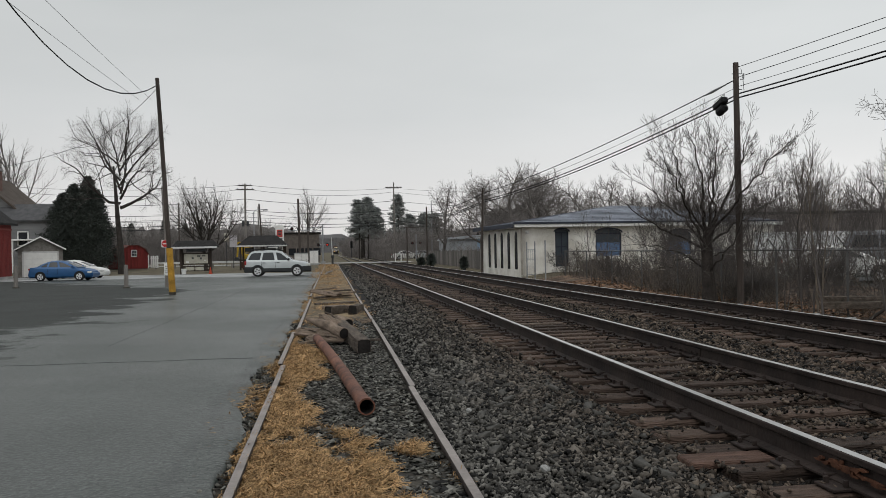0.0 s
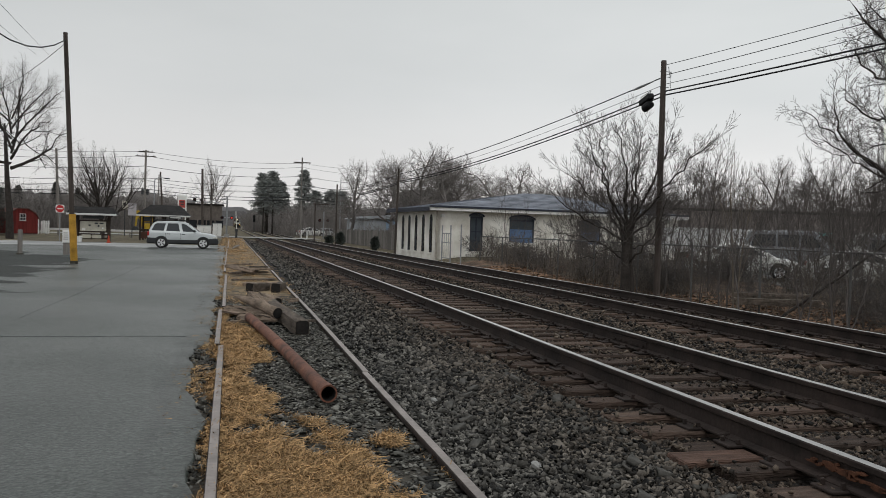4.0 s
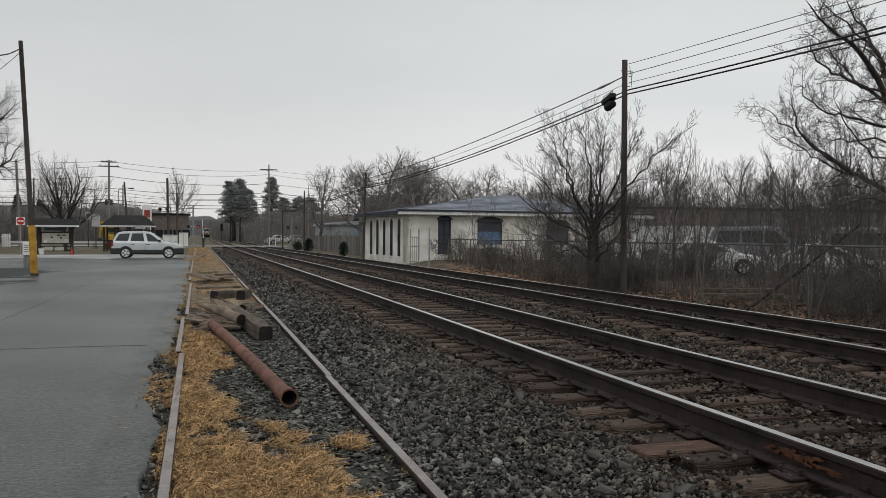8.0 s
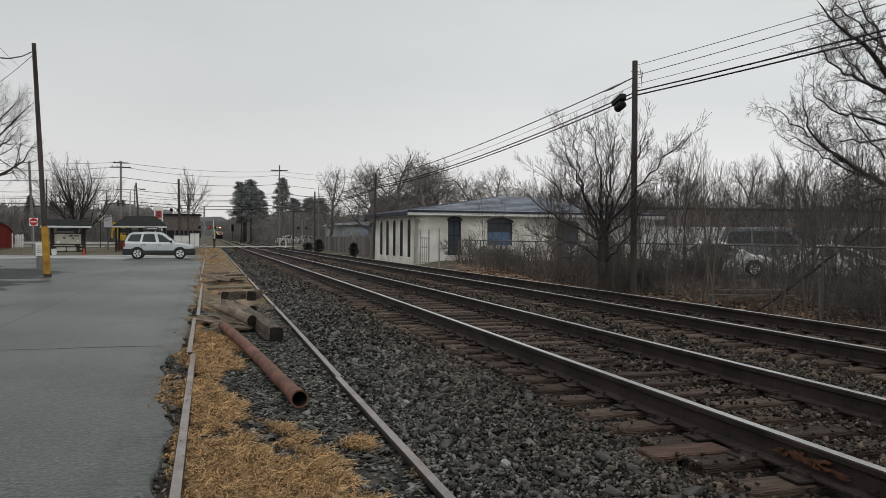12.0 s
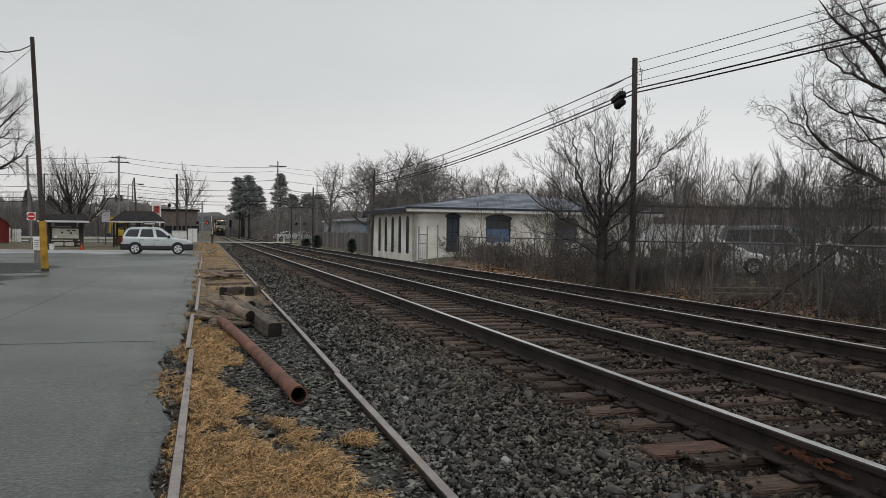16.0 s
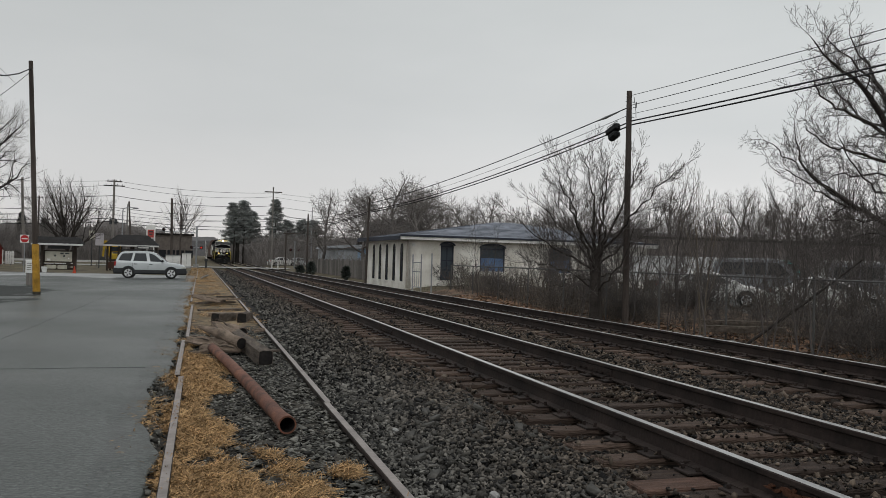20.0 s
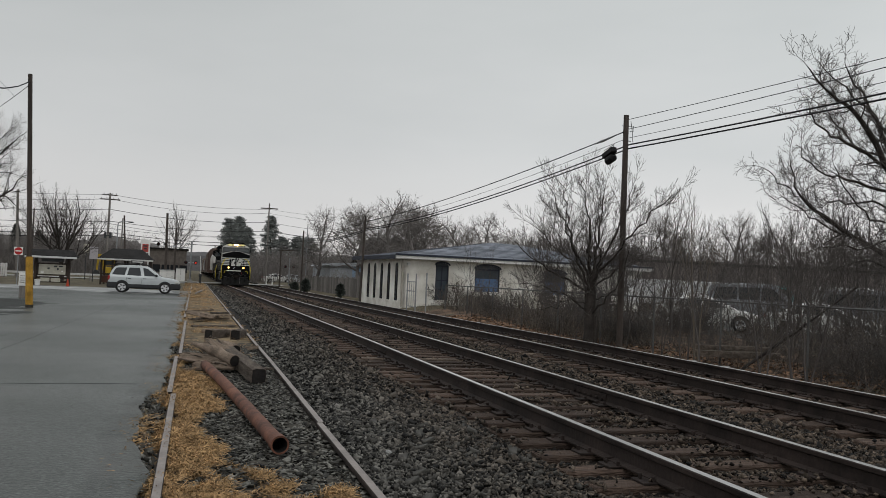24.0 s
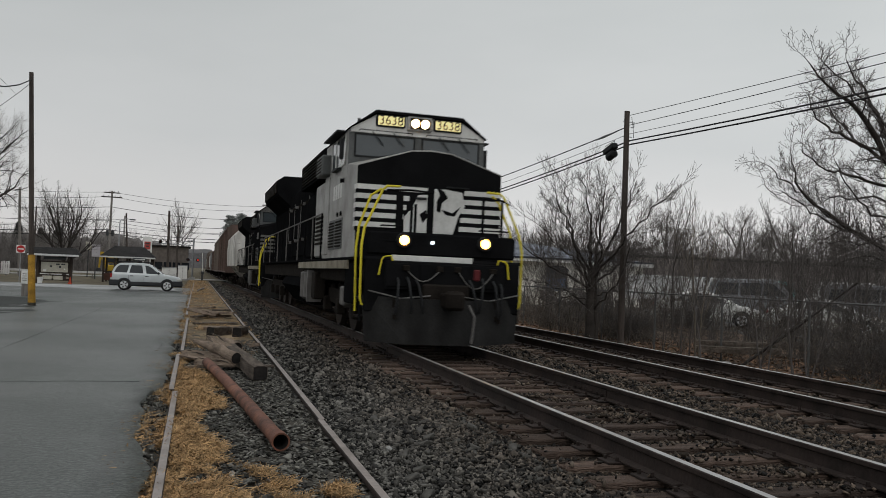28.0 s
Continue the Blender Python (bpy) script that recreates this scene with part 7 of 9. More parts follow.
HOPPERGREY = mat("pale_grey_hopper_paint", (0.6, 0.59, 0.56), 0.65, var=0.3, scale=1.2, second=(0.3, 0.28, 0.25), stretch=(1, 1, 0.3))
BROWNCAR = mat("brown_oxide_paint", (0.13, 0.085, 0.07), 0.7, var=0.4, scale=1.0, second=(0.1, 0.075, 0.065), stretch=(1, 1, 0.3))
DUSTCAR = mat("dusty_tan_paint", (0.17, 0.14, 0.12), 0.7, var=0.35, scale=1.0, stretch=(1, 1, 0.3))
STEELCAR = mat("grey_car_paint", (0.2, 0.2, 0.2), 0.7, var=0.35, scale=1.0, stretch=(1, 1, 0.3))
back = 46.1
makers = {}
for kind, L, m, label in (("hopper", 17.5, HOPPERGREY, "pale grey covered hopper car"), ("rack", 27.5, BROWNCAR, "tall brown freight car with ribbed sides"), ("rack", 27.5, DUSTCAR, "tall dusty tan freight car with ribbed sides"),
                          ("box", 18, BROWNCAR, "brown boxcar with a sliding door"), ("box", 18, STEELCAR, "grey boxcar with a sliding door"), ("hopper", 17.5, HOPPERGREY, "pale grey covered hopper car"), ("box", 18, BROWNCAR, "brown boxcar with a sliding door"),
                          ("rack", 27.5, DUSTCAR, "tall dusty tan freight car with ribbed sides"), ("hopper", 17.5, HOPPERGREY, "pale grey covered hopper car"), ("box", 18, STEELCAR, "grey boxcar with a sliding door"), ("box", 18, BROWNCAR, "brown boxcar with a sliding door")):
    if label in makers:
        c = copy_thing(makers[label], Matrix())
    else:
        c = makers[label] = freight_car(kind, L, m, label)
    TRAIN.append((c, back))
    back += L + 0.7


# ---- vehicles ----
RIM = mat("silver_wheel_rim", (0.62, 0.63, 0.64), 0.4, 0.3, var=0.1, bump=0)


def wheel(parent, x, y, r, w, spokes=5):
    """A road wheel whose axle runs along y; s tells which side faces out."""
    s = 1 if y > 0 else -1
    t = part("wheel", Geo().tube([(x, y - s * w, r), (x, y - s * w * 0.85, r), (x, y - s * w * 0.1, r), (x, y, r)], [r * 0.9, r, r, r * 0.9], 24), RUBBER, parent, smooth=True)
    part("rim", Geo().tube([(x, y - s * 0.02, r), (x, y + s * 0.008, r)], [r * 0.68, r * 0.66], 20), RIM, t)
    for k in range(spokes):
        a = 2 * math.pi * (k + 0.5) / spokes
        d = Geo(Matrix.Translation((x, y + s * 0.007, r)) @ Matrix.Rotation(a, 4, "Y"))
        d.box((r * 0.22, -0.004, -r * 0.1), (r * 0.58, 0.004, r * 0.1))
        part("spoke_gap", d, BLACKPLASTIC, t)
    return t


def vehicle(name, label, m, paint, lower, L, W, beltline, roofline, glass_cells, wheels, r, group="parked cars", rack=False, trim=None):
    """beltline: points (x, z) along the body's top without its cabin; roofline: cabin outline; glass_cells: side panes. Both run from the tail to the nose."""
    t = thing(name, label, "car", m, group)
    h = W / 2
    base = 0.22 if lower is None else 0.3
    x0, x1 = beltline[0][0], beltline[-1][0]
    bx, bzs = zip(*beltline)
    rx, rzs = zip(*roofline)
    rz, bz = max(rzs), min(rzs)
    wide = lambda x: h * (1 - 0.13 * abs((x - (x0 + x1) / 2) / ((x1 - x0) / 2)) ** 5)
    def top(x):
        zb = float(np.mean([np.interp(x + d, bx, bzs) for d in (-0.06, 0, 0.06)]))
        if not rx[0] < x < rx[-1]:
            return zb, zb
        return zb, max(zb, float(np.mean([np.interp(x + d, rx, rzs) for d in (-0.05, 0, 0.05)])))
    def flank(x, z):
        """Half width of the cabin's side at height z."""
        return wide(x) * (0.95 - 0.2 * (z - bz) / max(0.01, rz - bz))
    xs_ = sorted(set([x0, x0 + 0.03, x0 + 0.1, x1 - 0.03, x1 - 0.1] + list(np.linspace(x0 + 0.18, x1 - 0.18, 34)) + [x for x in rx]))
    rings = []
    for x in xs_:
        zb, zr = top(x)
        w = wide(x)
        lean = 0.05 if x in (x0, x1) else 0.0
        half = [(w * 0.86, base + lean), (w * 0.985, base + 0.1 + lean), (w, base + 0.45 * (zb - base)), (w * 0.992, zb - 0.13 - lean), (w * 0.965, zb - 0.03 - lean)]
        if zr - zb > 0.03:
            cut = min(0.06, (zr - zb) * 0.4)
            half += [(flank(x, zb), zb), (flank(x, (zb + zr - cut) / 2), (zb + zr - cut) / 2), (flank(x, zr - cut), zr - cut), (flank(x, zr) * 0.88, zr), (flank(x, zr) * 0.4, zr + 0.018)]
        else:
            half += [(w * 0.93, zb - lean), (w * 0.8, zb + 0.01 - lean), (w * 0.62, zb + 0.014 - lean), (w * 0.4, zb + 0.017 - lean), (w * 0.2, zb + 0.018 - lean)]
        rings.append([(x, y, z) for y, z in half] + [(x, -y, z) for y, z in half[::-1]])
    part("body", Geo().loft(rings), paint, t, smooth=True)
    if lower is not None:
        rings = []
        for x in np.linspace(x0 - 0.03, x1 + 0.03, 26):
            w = wide(min(max(x, x0), x1)) + 0.012
            zc = 0.66 if abs(x) > 1.6 else 0.56
            rings.append([(x, w * 0.9, base - 0.02), (x, w, base + 0.06), (x, w, zc - 0.03), (x, w * 0.985, zc), (x, -w * 0.985, zc), (x, -w, zc - 0.03), (x, -w, base + 0.06), (x, -w * 0.9, base - 0.02)])
        part("cladding", Geo().loft(rings), lower, t, "dark plastic lower cladding", smooth=True)
    for cell in glass_cells:
        cols = np.linspace(min(x for x, _ in cell) + 1e-4, max(x for x, _ in cell) - 1e-4, 9)
        spans = []
        for x in cols:
            hits = []
            for (xa, za), (xb, zb) in zip(cell, cell[1:] + cell[:1]):
                if min(xa, xb) <= x <= max(xa, xb) and abs(xb - xa) > 1e-6:
                    hits.append(za + (zb - za) * (x - xa) / (xb - xa))
            spans.append((min(hits), max(hits)))
        for s in (-1, 1):
            shell = []
            for x, (lo, hi) in zip(cols, spans):
                zs_ = [lo + (hi - lo) * u for u in (0, 0.5, 1)]
                shell.append([(x, s * (flank(x, z) + 0.01), z) for z in zs_] + [(x, s * (flank(x, z) - 0.02), z) for z in zs_[::-1]])
            part("side_window", Geo().loft(shell), CARGLASS, t, smooth=True)
    # windscreen and rear window, just proud of the cabin
    for a, b, nm in ((roofline[-1], roofline[-2], "windscreen"), (roofline[0], roofline[1], "rear_window")):
        rows = []
        for u in (0.08, 0.3, 0.55, 0.78, 0.95):
            x = a[0] + (b[0] - a[0]) * u
            zb, zr = top(x)
            push = 0.022 if nm == "windscreen" else -0.022
            yy = flank(x, zr) * 0.84
            rows.append([(x + push, yy, zr + 0.012), (x + push, yy * 0.4, zr + 0.03), (x + push, -yy * 0.4, zr + 0.03), (x + push, -yy, zr + 0.012)])
        part(nm, Geo().loft([row + [(x - push * 0.6, y, z - 0.02) for x, y, z in row[::-1]] for row in rows]), CARGLASS, t, smooth=True)
    for wx in wheels:
        for s in (-1, 1):
            ring = [(wx + (r + 0.075) * math.cos(a), max(base - 0.02, r + (r + 0.075) * math.sin(a))) for a in np.linspace(-0.35, math.pi + 0.35, 15)]
            part("wheel_arch", Geo().prism(ring, "y", min(s * (h - 0.25), s * (h + 0.004)), max(s * (h - 0.25), s * (h + 0.004))), lower or BLACKPLASTIC, t)
            wheel(t, wx, s * (h + 0.02), r, 0.2)
    zf = float(np.interp(x1 - 0.15, bx, bzs))
    for s in (-1, 1):
        part("headlight", Geo().box((x1 - 0.32, s * h * 0.78 - 0.15, zf - 0.19), (x1 - 0.02, s * h * 0.78 + 0.13, zf - 0.05), 0.04), mat_clear, t)
        part("tail_light", Geo().box((x0 - 0.012, s * h * 0.8 - 0.1, 0.78), (x0 + 0.12, s * h * 0.8 + 0.1, 1.06 if rack else 0.92), 0.03), mat_red, t)
        part("mirror", Geo().box((roofline[-1][0] - 0.42, s * (h + 0.09) - 0.08, bz + 0.02), (roofline[-1][0] - 0.27, s * (h + 0.09) + 0.08, bz + 0.18), 0.04), trim or paint, t)
        for cell in glass_cells[-2:]:
            xx = min(x for x, _ in cell)
            part("door_handle", Geo().box((xx + 0.04, s * h - 0.015, bz - 0.14), (xx + 0.24, s * h + 0.016, bz - 0.1), 0.008), trim or paint, t)
            part("door_gap", Geo().box((xx - 0.035, s * h * 0.99 - 0.02, 0.5), (xx - 0.022, s * h * 0.99 + 0.012, bz - 0.06)), BLACKPLASTIC, t)
    part("front_bumper", Geo().box((x1 - 0.14, -h * 0.82, 0.3), (x1 + 0.06, h * 0.82, 0.58), 0.05), lower or paint, t)
    part("rear_bumper", Geo().box((x0 - 0.06, -h * 0.82, 0.32), (x0 + 0.14, h * 0.82, 0.6), 0.05), lower or paint, t)
    if rack:
        for s in (-1, 1):
            part("roof_rail", Geo().tube([(-1.85, s * 0.58, rz - 0.02), (-1.7, s * 0.58, rz + 0.07), (-0.6, s * 0.58, rz + 0.09), (0.1, s * 0.58, rz + 0.07), (0.3, s * 0.58, rz - 0.04)], 0.03, 6), BLACKPLASTIC, t, smooth=True)
        for x in (-1.4, -0.3):
            part("roof_bar", Geo().box((x, -0.6, rz + 0.05), (x + 0.07, 0.6, rz + 0.09), 0.015), BLACKPLASTIC, t)
    return t


mat_clear = mat("lamp_plastic", (0.5, 0.5, 0.48), 0.2, var=0.1, bump=0)
mat_red = mat("red_lamp_plastic", (0.3, 0.02, 0.02), 0.3, var=0.1, bump=0)
SILVER = mat("silver_car_paint", (0.45, 0.48, 0.49), 0.35, 0.2, var=0.06, bump=0, spec=0.5)
BLUECAR = mat("blue_car_paint", (0.012, 0.075, 0.2), 0.3, 0.2, var=0.08, bump=0, spec=0.5)
WHITECAR = mat("white_car_paint", (0.62, 0.62, 0.6), 0.35, var=0.08, bump=0, spec=0.5)
CLAD = mat("dark_grey_cladding", (0.03, 0.032, 0.034), 0.7, var=0.15)
vehicle("suv", "silver compact SUV with dark cladding crossing the lane", pose(-2.62, 51.4, 0.0) @ Matrix.Scale(0.93, 4), SILVER, CLAD, 4.4, 1.8,
        [(-2.15, 0.7), (-2.13, 1.02), (-2.0, 1.1), (0.6, 1.07), (0.95, 1.05), (1.6, 0.97), (1.95, 0.9), (2.12, 0.78), (2.16, 0.6)],
        [(-2.1, 1.06), (-1.93, 1.45), (-1.75, 1.66), (-1.4, 1.72), (-0.4, 1.74), (0.05, 1.7), (0.3, 1.62), (1.08, 1.04)],
        [[(-1.92, 1.13), (-1.74, 1.5), (-1.6, 1.58), (-1.05, 1.6), (-1.15, 1.12)], [(-1.02, 1.12), (-0.94, 1.6), (-0.22, 1.61), (-0.18, 1.1)], [(-0.08, 1.1), (-0.1, 1.61), (0.08, 1.58), (0.24, 1.52), (0.78, 1.09)]],
        (-1.3, 1.28), 0.36, rack=True, trim=BLACKPLASTIC)
sedan_belt = [(-2.25, 0.62), (-2.22, 0.95), (-1.75, 1.0), (-1.2, 0.98), (0.8, 0.94), (1.7, 0.82), (2.15, 0.68), (2.2, 0.55)]
sedan_roof = [(-1.75, 0.97), (-1.25, 1.25), (-0.85, 1.4), (-0.4, 1.45), (0.05, 1.42), (0.4, 1.3), (1.25, 0.93)]
sedan_glass = [[(-1.35, 1.0), (-1.1, 1.2), (-0.88, 1.3), (-0.9, 1.0)], [(-0.82, 1.0), (-0.78, 1.33), (-0.45, 1.36), (-0.2, 1.35), (-0.16, 0.99)], [(-0.08, 0.99), (-0.12, 1.35), (0.1, 1.32), (0.35, 1.22), (0.85, 0.97)]]
vehicle("sedan", "shiny blue four-door sedan parked by the garage", pose(-15.43, 51.4, 0.0, 0, 0, -5) @ Matrix.Scale(0.84, 4), BLUECAR, None, 4.45, 1.74, sedan_belt, sedan_roof, sedan_glass, (-1.38, 1.36), 0.31)
vehicle("sedan", "older white sedan parked behind the blue one", pose(-15.9, 55.6, 0.0, 0, 0, -3) @ Matrix.Scale(0.84, 4), WHITECAR, None, 4.6, 1.76, sedan_belt, [(x * 0.96, z) for x, z in sedan_roof], sedan_glass, (-1.4, 1.36), 0.31)

# ---- posts, signs and notice boards by the lot ----
for x, y, h in ((-14.2, 40.2, 1.08), (-8.45, 37.2, 1.05)):
    t = thing("bollard", "weathered grey wooden bollard post in the lot", "post", pose(x, y, 0), "lot bollards")
    part("post", Geo().tube([(0, 0, -0.2), (0, 0, h - 0.03), (0, 0, h)], [0.1, 0.095, 0.08], 12), POLEGREY, t)
    part("collar", Geo().tube([(0, 0, 0.0), (0, 0, 0.05)], [0.17, 0.15], 12), DIRT, t)
t = thing("meter_post", "grey post with a white sign box", "post", pose(-6.75, 37.8, 0))
part("post", Geo().box((-0.12, -0.1, -0.1), (0.12, 0.1, 0.55), 0.02), POLEGREY, t)
mb = part("box", Geo().box((-0.15, -0.13, 0.52), (0.15, 0.12, 1.08), 0.015), WHITEPAINT, t, "white box with small unreadable lines")
for k in range(4):
    part("line", Geo().box((-0.1, -0.136, 0.66 + 0.09 * k), (0.08, -0.129, 0.69 + 0.09 * k)), POLEGREY, mb)

ROOFDARK = mat("dark_brown_shingle", (0.022, 0.021, 0.021), 0.9, var=0.4, scale=2, fine=15, bump=0.6)
DARKWOOD = mat("dark_stained_wood", (0.04, 0.03, 0.024), 0.8, var=0.4, scale=2, fine=15, stretch=(4, 4, 0.6))
CREAM = mat("cream_notice_paper", (0.46, 0.44, 0.37), 0.8, var=0.25, scale=3)
TRIMGREY = mat("pale_trim_board", (0.55, 0.55, 0.54), 0.7, var=0.15)


def hip_roof(parent, x0, x1, y0, y1, z0, z1, inset, material, trim):
    """A low hipped roof with a ridge along x and a pale edge board."""
    ym = (y0 + y1) / 2
    lo = [(x0, y0, z0), (x1, y0, z0), (x1, y1, z0), (x0, y1, z0)]
    r = part("roof", Geo().add(lo + [(x, y, z + 0.06) for x, y, z in lo] + [(x0 + inset, ym, z1), (x1 - inset, ym, z1)],
                               [(3, 2, 1, 0), (0, 1, 5, 4), (1, 2, 6, 5), (2, 3, 7, 6), (3, 0, 4, 7), (4, 5, 9, 8), (5, 6, 9), (6, 7, 8, 9), (7, 4, 8)]), material, parent)
    part("edge_board", Geo().box((x0 - 0.02, y0 - 0.04, z0 - 0.1), (x1 + 0.02, y0 - 0.005, z0 + 0.03), 0.006), trim, r)
    return r


k1 = thing("notice_board", "roofed dark wooden notice board with pale posters", "notice board", pose(-9.3, 61.8, 0.0))
hip_roof(k1, -1.65, 1.6, -0.75, 0.75, 2.0, 2.5, 0.3, ROOFDARK, TRIMGREY)
for x in (-1.05, 1.05):
    for y in (-0.12, 0.12):
        part("post", Geo().box((x - 0.09, y - 0.09, -0.1), (x + 0.09, y + 0.09, 2.02), 0.01), DARKWOOD, k1)
bd = part("board", Geo().box((-0.96, -0.06, 0.7), (0.96, 0.06, 1.55), 0.01), DARKWOOD, k1)
part("sheet", Geo().box((-0.86, -0.075, 0.78), (0.86, -0.058, 1.47)), CREAM, bd)
for x, z, w, h in ((0.1, 1.28, 0.22, 0.1), (0.42, 1.3, 0.26, 0.08), (0.3, 1.08, 0.12, 0.14), (-0.3, 1.12, 0.14, 0.12), (-0.72, 0.82, 0.2, 0.14), (0.6, 0.95, 0.1, 0.1)):
    part("notice", Geo().box((x, -0.082, z), (x + w, -0.073, z + h)), DARKSTEEL if z > 1.05 else WHITEPAINT, bd)
for z in (0.2, 0.48):
    part("rail", Geo().box((-0.95, -0.05, z), (0.95, 0.03, z + 0.13), 0.01), DARKWOOD, k1)
for x in (-0.45, 0.25):
    part("low_sheet", Geo().box((x - 0.3, -0.06, 0.26), (x + 0.3, -0.045, 0.52)), CREAM, k1)
part("header", Geo().box((-0.7, -0.07, 1.66), (0.7, 0.0, 1.86), 0.01), DARKSTEEL, k1)

sh = thing("picnic_shelter", "open shelter with dark roof and wooden posts", "shelter", pose(-5.6, 76.5, 0.0))
hip_roof(sh, -2.2, 2.3, -1.6, 1.6, 2.16, 3.1, 1.0, ROOFDARK, TRIMGREY)
for x in (-1.9, -1.0, 0.0, 1.0, 2.0):
    for y in (-1.3, 1.3):
        part("post", Geo().box((x - 0.08, y - 0.08, -0.1), (x + 0.08, y + 0.08, 2.2), 0.01), DARKWOOD, sh)
for y in (-1.3, 1.3):
    part("rail", Geo().box((-1.9, y - 0.04, 0.75), (2.0, y + 0.04, 0.9), 0.01), DARKWOOD, sh)
    part("kick_wall", Geo().box((-1.9, y - 0.03, 0.1), (2.0, y + 0.03, 0.68), 0.01), mat("rusty_brown_board", (0.07, 0.035, 0.025), 0.85, var=0.3), sh)
sg = part("sign", Geo().box((0.5, -1.75, 1.86), (1.6, -1.65, 2.1), 0.03), DARKSTEEL, sh, "dark name board with a pale unreadable line")
part("sign_line", Geo().box((0.62, -1.765, 1.93), (1.48, -1.748, 2.03)), TRIMGREY, sg)
for x in (-1.0, 0.9):
    part("bench", Geo().box((x - 0.7, -0.3, 0.42), (x + 0.7, 0.3, 0.5), 0.01).box((x - 0.6, -0.05, 0), (x - 0.5, 0.05, 0.42)).box((x + 0.5, -0.05, 0), (x + 0.6, 0.05, 0.42)), DARKWOOD, sh)

t = thing("bucket", "white plastic bucket on the pale pavement", "bucket", pose(-10.05, 60.9, 0.008))
part("shell", Geo().tube([(0, 0, 0), (0, 0, 0.38), (0, 0, 0.4)], [0.15, 0.19, 0.2], 14), WHITEPAINT, t)
part("handle", Geo().tube([(-0.19, 0, 0.36), (-0.12, -0.15, 0.28), (0.12, -0.15, 0.28), (0.19, 0, 0.36)], 0.01, 5), STEEL, t)
ORANGE = mat("orange_cone_plastic", (0.4, 0.06, 0.03), 0.6, var=0.15)
t = thing("traffic_cone", "orange traffic cone beside the notice board", "cone", pose(-8.05, 60.2, 0.008) @ Matrix.Scale(0.72, 4))
part("base", Geo().box((-0.2, -0.2, 0), (0.2, 0.2, 0.04), 0.01), ORANGE, t)
part("cone_body", Geo().tube([(0, 0, 0.03), (0, 0, 0.68), (0, 0, 0.7)], [0.16, 0.035, 0.02], 14), ORANGE, t)

SIGNRED = mat("sign_red", (0.45, 0.03, 0.03), 0.5, var=0.1, bump=0)
t = thing("no_entry_sign", "square white sign with red no-entry disc on a post", "road sign", pose(-11.5, 61.8, 0.5) @ Matrix.Scale(0.78, 4))
part("post", Geo().box((-0.035, -0.03, -0.8), (0.035, 0.03, 2.65), 0.005), STEEL, t)
pl_ = part("plate", Geo().box((-0.36, -0.045, 1.95), (0.36, -0.031, 2.65), 0.004), WHITEPAINT, t)
part("disc", Geo().tube([(0, -0.046, 2.3), (0, -0.054, 2.3)], 0.33, 28), SIGNRED, pl_)
part("bar", Geo().box((-0.24, -0.06, 2.25), (0.24, -0.05, 2.35)), WHITEPAINT, pl_)
t = thing("sign_board", "tall white and red pole sign with unreadable lines", "sign", pose(-4.75, 88.5, 0))
part("post", Geo().box((-0.4, -0.05, -0.2), (-0.28, 0.05, 2.6)).box((0.28, -0.05, -0.2), (0.4, 0.05, 2.6)), WHITEPAINT, t)
fr_ = part("cabinet", Geo().box((-0.44, -0.1, 2.45), (0.44, 0.1, 4.45), 0.02), WHITEPAINT, t)
part("red_panel", Geo().box((-0.3, -0.115, 3.15), (0.3, -0.098, 3.95)), mat("faded_red_panel", (0.42, 0.07, 0.06), 0.5, var=0.15), fr_)
for z, w in ((3.68, 0.4), (3.4, 0.3), (2.9, 0.6), (2.65, 0.5)):
    part("line", Geo().box((-w / 2, -0.125, z), (w / 2, -0.114 if z > 3.1 else -0.098, z + 0.14)), DARKSTEEL, fr_)
t = thing("sign_board", "pale grey sign panel on a dark post", "sign", pose(-9.35, 86, 0))
part("post", Geo().cyl((0, 0, -0.2), (0, 0, 3.3), 0.05, 8), DARKSTEEL, t)
part("panel", Geo().box((-0.38, -0.08, 2.15), (0.38, -0.04, 3.35), 0.01), mat("pale_lilac_panel", (0.42, 0.4, 0.42), 0.7, var=0.15), t)
t = thing("sign_board", "narrow cream sign panel on a thin dark post", "sign", pose(-10.05, 86, 0.3))
part("post", Geo().box((-0.04, -0.04, -0.2), (0.04, 0.04, 2.5), 0.01), DARKSTEEL, t)
part("panel", Geo().box((-0.26, -0.08, 2.45), (0.26, -0.02, 3.3), 0.01), CREAM, t)
part("line", Geo().box((-0.12, -0.09, 2.8), (0.12, -0.078, 3.05)), DARKSTEEL, t)

# yellow loader parked behind the boards
MACHINE = mat("machine_yellow", (0.4, 0.27, 0.03), 0.5, var=0.25)
t = thing("excavator", "yellow excavator parked with its boom raised", "excavator", pose(-7.7, 90, 0) @ Matrix.Scale(0.82, 4))
part("track_left", Geo().box((-1.6, -1.1, 0), (1.4, -0.6, 0.7), 0.2), DARKSTEEL, t)
part("track_right", Geo().box((-1.6, 0.6, 0), (1.4, 1.1, 0.7), 0.2), DARKSTEEL, t)
part("house", Geo().box((-1.2, -1.0, 0.75), (0.3, 1.0, 1.7), 0.12), MACHINE, t)
cb_ = part("cab", Geo().box((-1.1, -1.0, 1.9), (0.1, 0.0, 2.7), 0.08), MACHINE, t)
part("cab_window", Geo().box((-1.0, -1.015, 2.0), (0.0, -0.99, 2.55)), CARGLASS, cb_)
part("boom", Geo().prism([(-0.9, 1.4), (-1.7, 3.3), (-1.95, 3.35), (-2.05, 3.1), (-1.4, 1.2)], "y", 0.2, 0.5), MACHINE, t)
